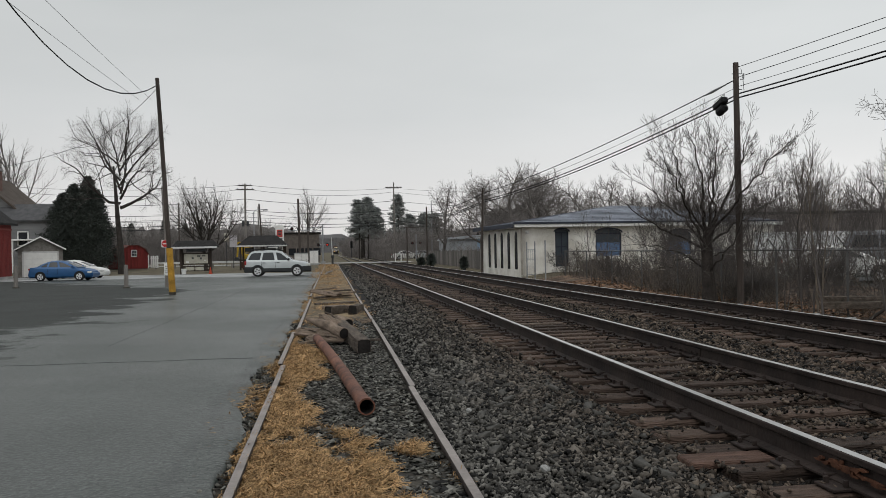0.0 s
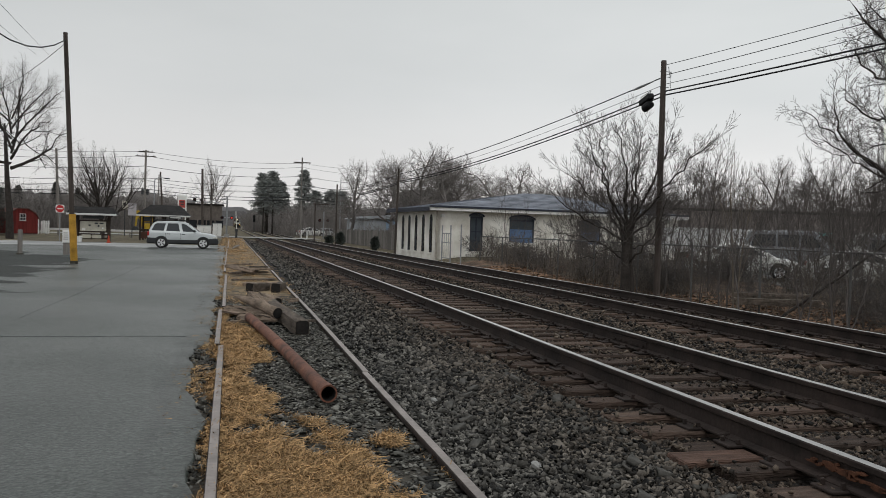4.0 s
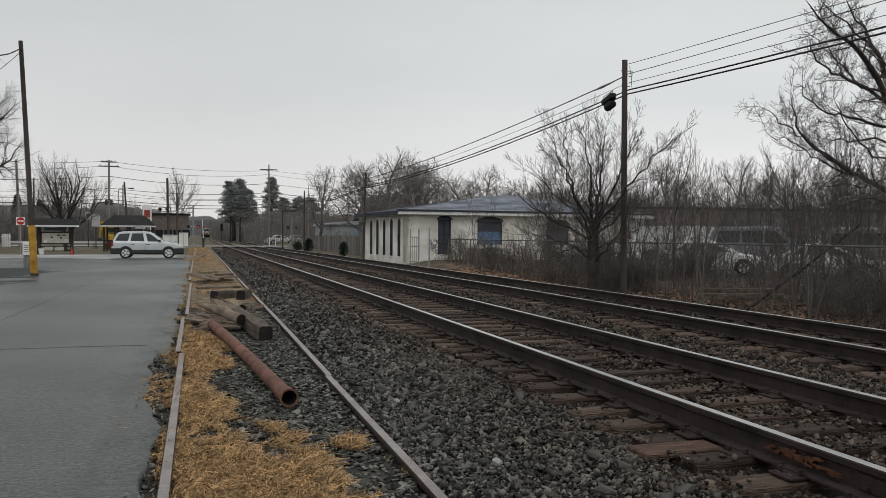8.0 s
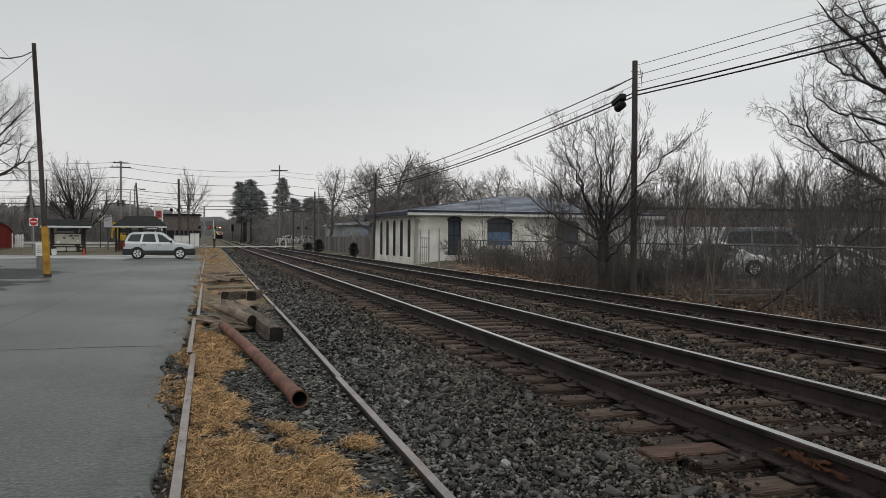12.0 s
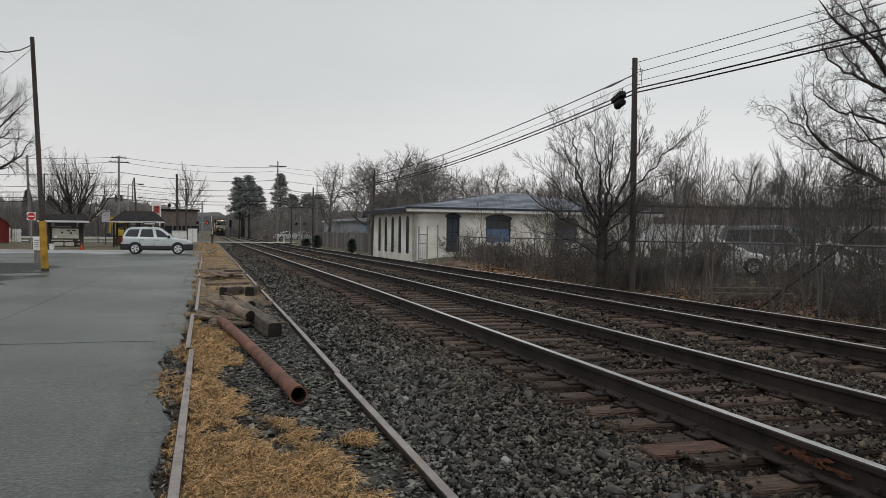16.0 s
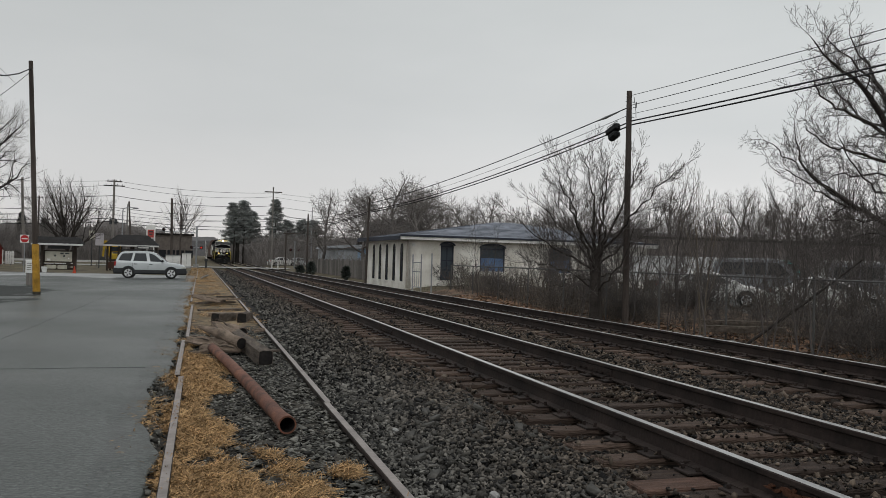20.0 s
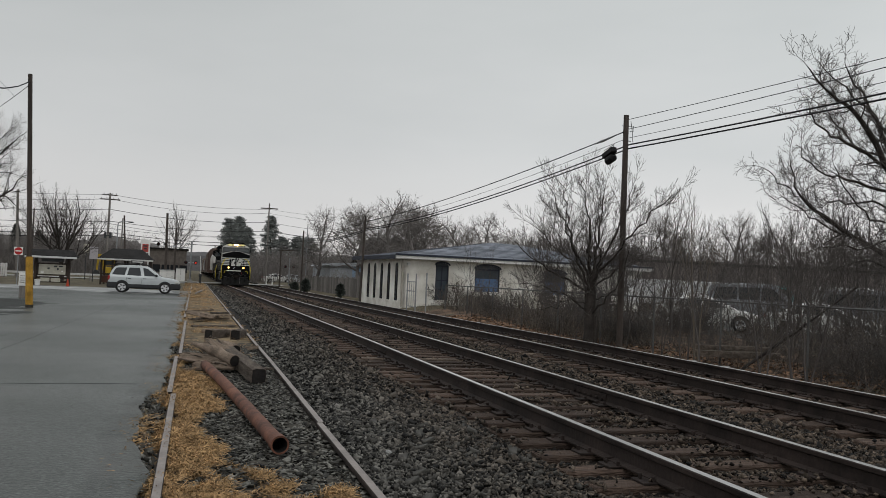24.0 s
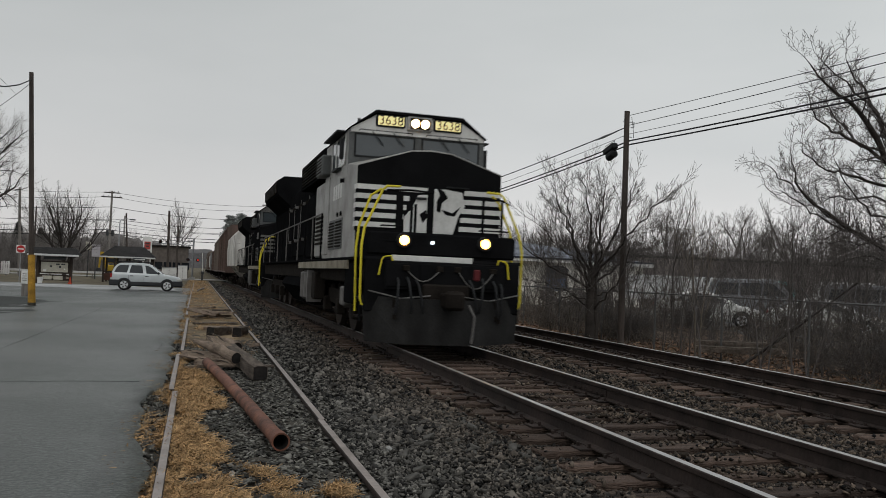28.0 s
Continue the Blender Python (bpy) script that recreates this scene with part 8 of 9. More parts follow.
part("stick", Geo().prism([(-1.8, 3.35), (-2.1, 3.3), (-2.25, 1.3), (-2.05, 1.3)], "y", 0.24, 0.46), MACHINE, t)
part("bucket", Geo().prism([(-2.35, 1.3), (-1.9, 1.2), (-1.7, 0.8), (-2.2, 0.6), (-2.6, 0.9)], "y", 0.0, 0.7), DARKSTEEL, t)

# white cabinets and board fences near the crossing
for x, y, w, h, lab in ((-2.6, 92, 1.5, 1.35, "low white equipment cabinet"), (-1.3, 97.5, 1.0, 1.6, "pale grey relay box on legs")):
    t = thing("equipment_cabinet", lab + " near the crossing", "cabinet", pose(x, y, 0))
    part("case", Geo().box((-w / 2, -0.4, 0.12), (w / 2, 0.4, h), 0.03), WHITEPAINT, t)
    part("plinth", Geo().box((-w / 2 - 0.05, -0.45, -0.1), (w / 2 + 0.05, 0.45, 0.12)), CONCRETE, t)
    part("door_gap", Geo().box((-0.01, -0.41, 0.2), (0.01, -0.398, h - 0.1)), DARKSTEEL, t)
    part("lid", Geo().box((-w / 2 - 0.05, -0.45, h), (w / 2 + 0.05, 0.45, h + 0.06), 0.01), STEEL, t)
for x, y, n in ((-18.1, 88, 4), (-22.6, 87, 4)):
    t = thing("board_fence", "short white board fence beside the shed", "fence", pose(x, y, 0), "white board fences")
    for k in range(n):
        part("board", Geo().box((k * 0.2, -0.02, 0.1), (k * 0.2 + 0.16, 0.02, 1.35 + 0.04 * (k % 2)), 0.005), WHITEPAINT, t)
    for z in (0.35, 1.05):
        part("rail", Geo().box((-0.05, 0.022, z), (n * 0.2, 0.07, z + 0.09)), WHITEPAINT, t)
t = thing("guard_rail", "long pale wooden guard rail behind the boards", "fence", pose(-12, 90, 0))
for k in range(9):
    part("post", Geo().box((-6 + k * 2 - 0.07, -0.07, -0.1), (-6 + k * 2 + 0.07, 0.07, 0.7)), POLEGREY, t)
part("rail", Geo().box((-6.2, -0.12, 0.45), (10.2, -0.07, 0.66), 0.01), TRIMGREY, t)

# ---- red shed, barn, garage and house ----
shed = thing("garden_shed", "small red gambrel shed with white trim", "shed", pose(-20.0, 86.5, 0, 0, 0, 40))
gam = [(-1.55, 0.1), (1.55, 0.1), (1.6, 1.5), (1.2, 2.1), (0.5, 2.45), (-0.5, 2.45), (-1.2, 2.1), (-1.6, 1.5)]
part("wall", Geo().prism(gam, "y", -1.2, 1.2), RED, shed)
rf = [(1.66, 1.45), (1.26, 2.12), (0.53, 2.52), (-0.53, 2.52), (-1.26, 2.12), (-1.66, 1.45), (-1.6, 1.45), (-1.2, 2.06), (-0.5, 2.46), (0.5, 2.46), (1.2, 2.06), (1.6, 1.45)]
part("roof", Geo().prism(rf, "y", -1.3, 1.3), mat("rusty_shed_roof", (0.13, 0.055, 0.045), 0.8, var=0.3), shed)
wn_ = part("window", Geo().box((-0.25, -1.235, 1.35), (0.25, -1.19, 1.95)), DARKGLASS, shed)
part("window_frame", Geo().box((-0.3, -1.25, 1.3), (0.3, -1.205, 1.36)).box((-0.3, -1.25, 1.94), (0.3, -1.205, 2.0)).box((-0.3, -1.25, 1.3), (-0.25, -1.205, 2.0)).box((0.25, -1.25, 1.3), (0.3, -1.205, 2.0)).box((-0.02, -1.25, 1.3), (0.02, -1.205, 2.0)).box((-0.3, -1.248, 1.62), (0.3, -1.207, 1.66)), WHITEPAINT, wn_)
for x in (-1.6, 1.5):
    part("corner_trim", Geo().box((x, -1.23, 0.1), (x + 0.1, -1.19, 1.5)), WHITEPAINT, shed)
part("skid", Geo().box((-1.5, -1.1, 0.0), (1.5, -0.9, 0.1)).box((-1.5, 0.9, 0.0), (1.5, 1.1, 0.1)), POLEGREY, shed)
part("small_sign", Geo().box((-1.45, -1.24, 1.3), (-1.1, -1.2, 1.75)), WHITEPAINT, shed)

barn = thing("red_barn", "dark red wooden barn with white-trimmed gable", "barn", pose(-23.9, 48.5, 0))
part("wall", Geo().prism([(-3.2, -0.1), (3.2, -0.1), (3.2, 3.9), (0, 6.5), (-3.2, 3.9)], "y", 0, 9), RED, barn)
for k in range(44):
    part("board", Geo().box((3.2, 0.05 + 0.2 * k, 0.2), (3.22, 0.23 + 0.2 * k, 3.3)), RED, barn)
part("belt", Geo().box((3.2, 0, 3.28), (3.25, 9, 3.4)), mat("dull_red_trim", (0.2, 0.05, 0.045), 0.7), barn)
part("roof", Geo().prism([(3.5, 3.6), (3.5, 3.75), (0, 6.72), (-3.5, 3.75), (-3.5, 3.6), (0, 6.5)], "y", -0.35, 9.3), ROOFDARK, barn)
part("plinth", Geo().box((3.2, 0.0, -0.1), (3.26, 9.0, 0.2)), CONCRETE, barn)

gar = thing("garage", "grey shingled garage with a white overhead door", "garage", pose(-20.7, 63.0, 0, 0, 0, 18) @ Matrix.Diagonal((0.86, 0.9, 0.97, 1)))
SHAKE = mat("grey_shingle_wall", (0.2, 0.19, 0.175), 0.9, var=0.35, scale=3, fine=14, bump=0.5)
part("wall", Geo().prism([(-1.75, -0.1), (1.75, -0.1), (1.75, 2.15), (0, 2.95), (-1.75, 2.15)], "y", 0, 6), SHAKE, gar)
part("roof", Geo().prism([(2.0, 2.0), (2.0, 2.1), (0, 3.08), (-2.0, 2.1), (-2.0, 2.0), (0, 2.96)], "y", -0.3, 6.3), ROOFDARK, gar)
part("verge_board", Geo().prism([(2.02, 2.0), (2.02, 2.11), (0, 3.1), (-2.02, 2.11), (-2.02, 2.0), (0, 2.98)], "y", -0.34, -0.3), WHITEPAINT, gar)
dr = part("door", Geo().box((-1.3, -0.04, 0.0), (1.3, 0.0, 1.82), 0.01), WHITEPAINT, gar, "white sectional door")
for z in (0.45, 0.9, 1.35):
    part("panel_gap", Geo().box((-1.29, -0.046, z), (1.29, -0.038, z + 0.02)), TRIMGREY, dr)
part("door_frame", Geo().box((-1.42, -0.05, 0), (-1.3, 0, 1.94)).box((1.3, -0.05, 0), (1.42, 0, 1.94)).box((-1.42, -0.05, 1.82), (1.42, 0, 1.94)), TRIMGREY, gar)

ho = thing("old_house", "old grey house with steep roofs and brick chimney", "house", pose(-33.3, 82, 0))
SIDING = mat("grey_house_siding", (0.17, 0.172, 0.174), 0.8, var=0.2, scale=1, fine=8, stretch=(0.2, 0.2, 3))
part("wall", Geo().prism([(-4.5, 0), (4.3, 0), (4.3, 5.9), (0.5, 9.2), (-4.5, 5.9)], "y", 0, 8), SIDING, ho)
part("roof", Geo().prism([(4.7, 5.5), (4.7, 5.75), (0.5, 9.5), (-4.9, 5.75), (-4.9, 5.5), (0.5, 9.2)], "y", -0.4, 8.4), mat("brown_house_roof", (0.08, 0.065, 0.055), 0.9, var=0.3, scale=1, fine=8), ho)
part("wing", Geo().box((2.5, -2, 0), (10.4, 3, 4.9)), SIDING, ho)
part("wing_roof", Geo().prism([(-2.3, 4.8), (3.3, 4.8), (3.3, 4.95), (0.5, 6.6), (-2.3, 4.95)], "x", 2.2, 10.7), mat("pale_slate_roof", (0.075, 0.075, 0.078), 0.8, var=0.3), ho)
ch_ = part("chimney", Geo().box((1.2, 1.0, 7.6), (2.2, 1.9, 9.9), 0.02), mat("old_brick", (0.16, 0.1, 0.085), 0.9, var=0.4, scale=5), ho)
part("cap", Geo().box((1.1, 0.9, 9.9), (2.3, 2.0, 10.05), 0.02), CONCRETE, ch_)
for x, z in ((3.4, 2.6), (5.4, 2.6), (3.0, 4.9)):
    w_ = part("window", Geo().box((x - 0.4, -2.03 if z < 4 else -0.03, z), (x + 0.4, -1.99 if z < 4 else 0.01, z + 1.2)), DARKGLASS, ho)
    y_ = -2.05 if z < 4 else -0.05
    part("window_frame", Geo().box((x - 0.5, y_, z - 0.1), (x - 0.4, y_ + 0.04, z + 1.3)).box((x + 0.4, y_, z - 0.1), (x + 0.5, y_ + 0.04, z + 1.3)).box((x - 0.5, y_, z + 1.2), (x + 0.5, y_ + 0.04, z + 1.3)).box((x - 0.5, y_, z - 0.1), (x + 0.5, y_ + 0.04, z)), WHITEPAINT, w_)
part("downpipe", Geo().cyl((4.4, -0.08, 0), (4.4, -0.08, 5.6), 0.06, 8), WHITEPAINT, ho)
part("porch_roof", Geo().box((4.6, -3.2, 3.0), (8.0, -2.0, 3.15), 0.02), WHITEPAINT, ho)
for x in (4.8, 7.8):
    part("porch_post", Geo().box((x - 0.08, -3.1, 0), (x + 0.08, -2.95, 3.0)), WHITEPAINT, ho)

# far buildings by the road
for x, y, w, d, h, lab, m_ in ((-3.9, 128, 5.6, 7, 4.4, "brown flat-roofed building across the road", mat("brown_brick_wall", (0.13, 0.112, 0.1), 0.9, var=0.3)),):
    t = thing("roadside_building", lab, "building", pose(x, y, 0))
    part("wall", Geo().box((-w / 2, 0, -0.1), (w / 2, d, h)), m_, t)
    part("roof", Geo().box((-w / 2 - 0.3, -0.3, h), (w / 2 + 0.3, d + 0.3, h + 0.2), 0.03), ROOFDARK, t)
    for k in range(4):
        part("window", Geo().box((-w / 2 + 0.9 + k * w / 4.4, -0.03, 1.0), (-w / 2 + 2.0 + k * w / 4.4, 0.01, 2.1)), DARKGLASS, t)
BLUESHED = mat("pale_blue_panel", (0.25, 0.36, 0.5), 0.6, var=0.25, scale=0.5)
t = thing("warehouse", "low pale grey and blue metal warehouse", "building", pose(15.0, 92, 0))
part("wall", Geo().box((0, 0, -0.1), (7.5, 14, 2.7)), mat("pale_metal_wall", (0.3, 0.32, 0.34), 0.6, var=0.25, scale=0.6), t)
part("blue_panel", Geo().box((2.6, -0.05, 0.2), (7.4, 0.0, 2.6)), BLUESHED, t)
part("roof", Geo().prism([(-0.3, 2.7), (7.8, 2.7), (7.5, 2.95), (3.75, 3.2), (0, 2.95)], "y", -0.3, 14.3), mat("grey_metal_roof", (0.3, 0.32, 0.34), 0.6, var=0.2), t)
part("door", Geo().box((5.9, -0.06, 0.0), (6.3, -0.03, 1.9)), DARKSTEEL, t)
GREYBOARD = mat("weathered_fence_board", (0.16, 0.148, 0.136), 0.9, var=0.4, scale=1.5, fine=20, stretch=(4, 4, 0.5), obj=0.3)
t = thing("board_fence", "weathered grey board fence beside the tracks", "fence", pose(11.3, 53, 0))
for k in range(60):
    part("board", Geo().box((-0.02 + 0.01 * (k % 3), k * 0.6, -0.1), (0.02 + 0.01 * (k % 3), k * 0.6 + 0.57, 1.4 + 0.06 * math.sin(k * 1.7))), GREYBOARD, t)


# ---- scrap lying between the old rails ----
CHARRED = mat("dark_rotten_timber", (0.115, 0.094, 0.077), 0.95, var=0.55, scale=2, fine=14, bump=0.8, stretch=(6, 0.8, 6))
ENDGRAIN = mat("black_timber_end", (0.018, 0.016, 0.015), 0.95, var=0.4, scale=6, fine=20)
OLDWOOD = mat("brown_weathered_wood", (0.21, 0.162, 0.125), 0.9, var=0.5, scale=2, fine=14, bump=0.7, stretch=(6, 0.8, 6))
t = thing("rusty_pipe", "long rust-red steel pipe with a flared open end", "pipe")
a, b = Vector((0.965, 6.6, 0.055)), Vector((0.42, 12.5, 0.075))
d = (b - a).normalized()
bow = Vector((0.05, 0, 0))
part("barrel", Geo().tube([a, a + d * 0.14, a + d * 0.2, a.lerp(b, 0.35) + bow * 0.4, a.lerp(b, 0.7) + bow * 0.5, b], [0.078, 0.078, 0.068, 0.068, 0.068, 0.068], 20, caps=False), PIPE, t, smooth=True)
part("bore", Geo().tube([a, a + d * 0.35, a + d * 0.36], [0.065, 0.062, 0.001], 20, caps=False), ENDGRAIN, t, "dark hollow bore")
ring = Geo()
side = d.cross(Vector((0, 0, 1))).normalized()
up_ = side.cross(d)
for k in range(20):
    p0, p1 = 2 * math.pi * k / 20, 2 * math.pi * (k + 1) / 20
    ring.add([a - d * 0.004 + (side * math.cos(p) + up_ * math.sin(p)) * rr_ for p in (p0, p1) for rr_ in (0.065, 0.08)], [(0, 1, 3, 2)])
part("lip", ring, PIPE, t)


def timber(name, label, a, b, w, h, material, end=True, seed=0, group="scrap timbers"):
    """A rough squared timber from a to b, worn at its edges."""
    r = random.Random(seed)
    a, b = Vector(a), Vector(b)
    d = (b - a).normalized()
    s = d.cross(Vector((0, 0, 1))).normalized()
    u = s.cross(d)
    t = thing(name, label, "timber", None, group)
    rings = []
    for k in range(9):
        p = a.lerp(b, k / 8)
        q = []
        for x, z in ((-1, -1), (-0.3, -1.02), (0.4, -1), (1, -0.9), (1.02, 0.2), (0.93, 0.9), (0.5, 1.0), (-0.4, 1.02), (-0.92, 0.92), (-1.0, 0.1)):
            j = 1 + r.uniform(-0.07, 0.05)
            q.append(tuple(p + s * (x * w / 2 * j) + u * (z * h / 2 * j)))
        rings.append(q)
    part("beam", Geo().loft(rings), material, t)
    if end:
        part("end_face", Geo().add([tuple(Vector(q) - d * 0.004) for q in [(Vector(x) - a) * 0.93 + a for x in rings[0]]], [tuple(range(10))]), ENDGRAIN, t, "blackened end grain")
    return t


def log(label, a, b, r0, r1, material, seed, pointed=0.0):
    t = thing("log", label, "log", None, "scrap logs")
    q, pts, rad = random.Random(seed), [], []
    a, b = Vector(a), Vector(b)
    for k in range(9):
        u = k / 8
        pts.append(a.lerp(b, u) + Vector((q.uniform(-0.012, 0.012), 0, q.uniform(-0.01, 0.01) + 0.03 * math.sin(u * 3))))
        rad.append((r0 + (r1 - r0) * u) * (1 + q.uniform(-0.08, 0.08)) * (1 if u > pointed else 0.25 + 0.75 * u / max(pointed, 0.01)))
    part("stem", Geo().tube(pts, rad, 11), material, t, smooth=True)
    part("cut_end", Geo().tube([pts[-1], pts[-1] + (pts[-1] - pts[-2]).normalized() * 0.006], rad[-1] * 0.9, 11), ENDGRAIN, t)
    return t


def bark_sheet(label, at, length, width, seed):
    """A torn, fibrous sheet of bark and rotten sapwood: ragged ends, a curled section and deep grain."""
    r = random.Random(seed)
    t = thing("bark_sheet", label, "bark", at, "bark sheets")
    rings = []
    for i in range(9):
        u = i / 8
        w = width * (0.35 + 0.65 * math.sin(math.pi * (0.1 + 0.8 * u))) * r.uniform(0.85, 1.1)
        top = [((v - 0.5) * w, (u - 0.5) * length + r.uniform(-0.04, 0.04), 0.05 + 0.09 * math.sin(math.pi * v) + r.uniform(-0.012, 0.016)) for v in np.linspace(0, 1, 11)]
        rings.append(top + [(x * 0.94, y, z - 0.028) for x, y, z in top[::-1]])
    part("sheet", Geo().loft(rings), OLDWOOD, t)
    for k in range(7):
        x, y = r.uniform(-0.42, 0.42) * width, r.uniform(-0.4, 0.2) * length
        part("splinter", Geo().tube([(x, y, 0.1), (x + r.uniform(-0.03, 0.03), y + 0.12, 0.13), (x + r.uniform(-0.05, 0.05), y + r.uniform(0.2, 0.34), 0.11 + r.uniform(0, 0.06))], [0.014, 0.011, 0.003], 5), r.choice([OLDWOOD, CHARRED]), t)
    return t


timber("timber", "square grey-brown rotten timber with black end", (1.13, 11.2, 0.07), (0.83, 14.6, 0.08), 0.21, 0.2, CHARRED, seed=1)
log("brown pointed post lying on scrap timber", (0.2, 13.75, 0.29), (0.86, 12.45, 0.13), 0.075, 0.095, OLDWOOD, 2, 0.45)
log("short brown log under the post", (0.62, 15.6, 0.1), (0.98, 14.7, 0.1), 0.09, 0.1, OLDWOOD, 3)
bark_sheet("torn fibrous sheet of rotten bark over the old rail", pose(0.42, 13.5, 0.0, 0, 0, 60), 0.8, 0.5, 4)
bark_sheet("pale split slab propped on the scrap pile", pose(0.68, 14.4, 0.1, 14, -10, 35), 0.7, 0.34, 5)
bark_sheet("torn bark sheet lying beside the timber", pose(0.55, 12.55, -0.03, 0, 6, 80), 0.6, 0.26, 6)
timber("timber", "split grey-brown plank in the scrap pile", (0.4, 13.6, 0.02), (0.85, 13.1, 0.06), 0.2, 0.09, OLDWOOD, True, 4)
timber("timber", "broken dark tie end lying crosswise", (0.58, 18.9, 0.06), (0.98, 19.4, 0.05), 0.22, 0.2, CHARRED, True, 6)
timber("timber", "broken dark tie end lying crosswise", (1.16, 18.7, 0.07), (1.36, 19.5, 0.06), 0.22, 0.22, CHARRED, True, 16)
timber("timber", "weathered board between the broken ties", (0.45, 19.7, 0.08), (1.38, 19.5, 0.1), 0.2, 0.09, OLDWOOD, False, 17)
timber("timber", "dark old tie half buried in dirt", (0.2, 22.6, -0.03), (1.35, 22.9, -0.02), 0.25, 0.1, CHARRED, False, 8)
for k, (xa, ya, xb, yb, w) in enumerate(((0.1, 25.6, 1.3, 25.9, 0.2), (0.25, 24.8, 0.95, 25.8, 0.16), (0.5, 26.3, 1.4, 25.4, 0.18), (0.85, 26.9, 1.2, 25.6, 0.22), (0.15, 26.6, 0.8, 26.2, 0.2))):
    timber("timber", "flat dark plank in the debris heap", (xa, ya, 0.0 + 0.05 * k), (xb, yb, 0.04 + 0.06 * k), w, 0.06, CHARRED if k % 2 else OLDWOOD, False, 40 + k, "debris planks")
bark_sheet("dark bark piece on the debris heap", pose(0.45, 25.2, 0.1, 8, 0, 70), 0.9, 0.4, 9)
log("pale stick on the straw", (0.3, 52.0, 0.04), (0.75, 57, 0.1), 0.05, 0.06, POLEGREY, 12)
rr = random.Random(12)
for k in range(9):
    x, y = rr.uniform(0.1, 1.3), rr.uniform(12.2, 16.5)
    timber("timber", "broken bark and wood piece in straw", (x, y, 0.0), (x + rr.uniform(0.1, 0.3), y + rr.uniform(-0.35, 0.35), 0.03), rr.uniform(0.06, 0.13), 0.04, rr.choice([CHARRED, OLDWOOD]), False, 30 + k, "bark pieces")
# reddish tie ends showing by the near rail
REDTIE = mat("rust_stained_tie", (0.1, 0.06, 0.045), 0.85, var=0.5, scale=3, fine=12, bump=0.6, stretch=(1, 8, 8))
part("stained_tie_end", Geo().box((2.9, 4.02, 0.05), (3.48, 4.25, 0.1), 0.01), REDTIE, near_track, "rust-stained tie end")
r = np.random.default_rng(77)
for x, y, s in ((2.2, 3.2, 0.05), (2.05, 4.4, 0.045), (2.6, 3.1, 0.045), (1.9, 6.5, 0.04)):
    t = thing("stone", "single pale stone on dark ballast", "stone", pose(x, y, float(bed(x, y)) + 0.03, 20, 30, 40), "pale stones")
    part("rock", Geo().loft([[(s * math.cos(a_) * k_, s * math.sin(a_) * k_ * 0.8, z_ * s) for a_ in np.arange(0, 6.2, 1.05)] for k_, z_ in ((0.55, -0.5), (1, -0.1), (0.9, 0.3), (0.4, 0.6))]), CONCRETE, t)
for x, y, s in ((10.9, 15.2, 0.13), (11.3, 14.6, 0.16), (11.2, 13.9, 0.12), (11.9, 12.1, 0.1), (10.6, 17.9, 0.12)):
    t = thing("stone", "pale rounded stone in the leaf litter", "stone", pose(x, y, float(land(x, y)) + 0.06, 0, 0, 50 * x), "verge stones")
    part("rock", Geo().loft([[(s * math.cos(a_) * k_, s * math.sin(a_) * k_ * 0.8, z_ * s) for a_ in np.arange(0, 6.2, 0.7)] for k_, z_ in ((0.55, -0.6), (1, -0.2), (0.95, 0.15), (0.6, 0.5))]), CONCRETE, t, smooth=True)
# fallen leaves on the verge
n = 9000
x, y = r.uniform(10.3, 15.5, n), 5 + 28 * r.random(n) ** 1.2
a = r.uniform(0, 6.283, n)
s = r.uniform(0.025, 0.06, n) * (1 + 0.02 * y)
z = land(x, y) + 0.05 + 0.05 * np.abs(wobble(x, y, 1.1)) * smoothstep(10.4, 11.5, x)
tip = r.uniform(-0.5, 0.5, (n, 2))
v = np.stack([np.stack([x + np.cos(a + k) * s, y + np.sin(a + k) * s * 0.7, z + s * (tip[:, 0] * math.cos(k) + tip[:, 1] * math.sin(k))], -1) for k in (0, 1.57, 3.14, 4.71)], 1).reshape(-1, 3)
tagged(part("fallen_leaves", fast_mesh("fallen_leaves", v, np.arange(4 * n).reshape(-1, 4), mat("dead_leaf", (0.2, 0.12, 0.075), 0.9, var=0.3, bump=0, island=0.5))), "brown fallen leaves under the brush", "leaves", kind="stuff")

# ---- the yard behind the fence ----
yard = part("yard", grid_mesh("yard", np.arange(19.8, 64, 2.0), np.arange(6, 60, 2.0), lambda x, y: land(x, y) + 0.02, mat("yard_asphalt", (0.07, 0.07, 0.07), 0.8, var=0.4, scale=0.4)))
tagged(yard, "dark wet yard behind the fence", "paving", kind="structure")
WORNWHITE = mat("dull_white_trailer", (0.74, 0.75, 0.75), 0.7, var=0.3, scale=1.0)
t = thing("brown_building", "long low dark brown flat-roofed building behind the yard", "building", pose(29, 58, 0, 0, 0, -4))
part("wall", Geo().box((0, 0, -0.4), (52, 12, 3.75)), mat("brown_cladding", (0.25, 0.215, 0.2), 0.9, var=0.35, scale=0.4, fine=6, stretch=(1, 1, 0.3)), t)
for k in range(25):
    part("rib", Geo().box((0.5 + 2.1 * k, -0.06, -0.3), (0.62 + 2.1 * k, 0.0, 3.7)), TWIG, t)
part("roof", Geo().box((-0.3, -0.3, 3.75), (52.3, 12.3, 3.95), 0.02), mat("dark_roof_edge", (0.05, 0.045, 0.042), 0.9, var=0.3), t)
TEAL = mat("teal_truck_paint", (0.08, 0.3, 0.28), 0.5, var=0.15)


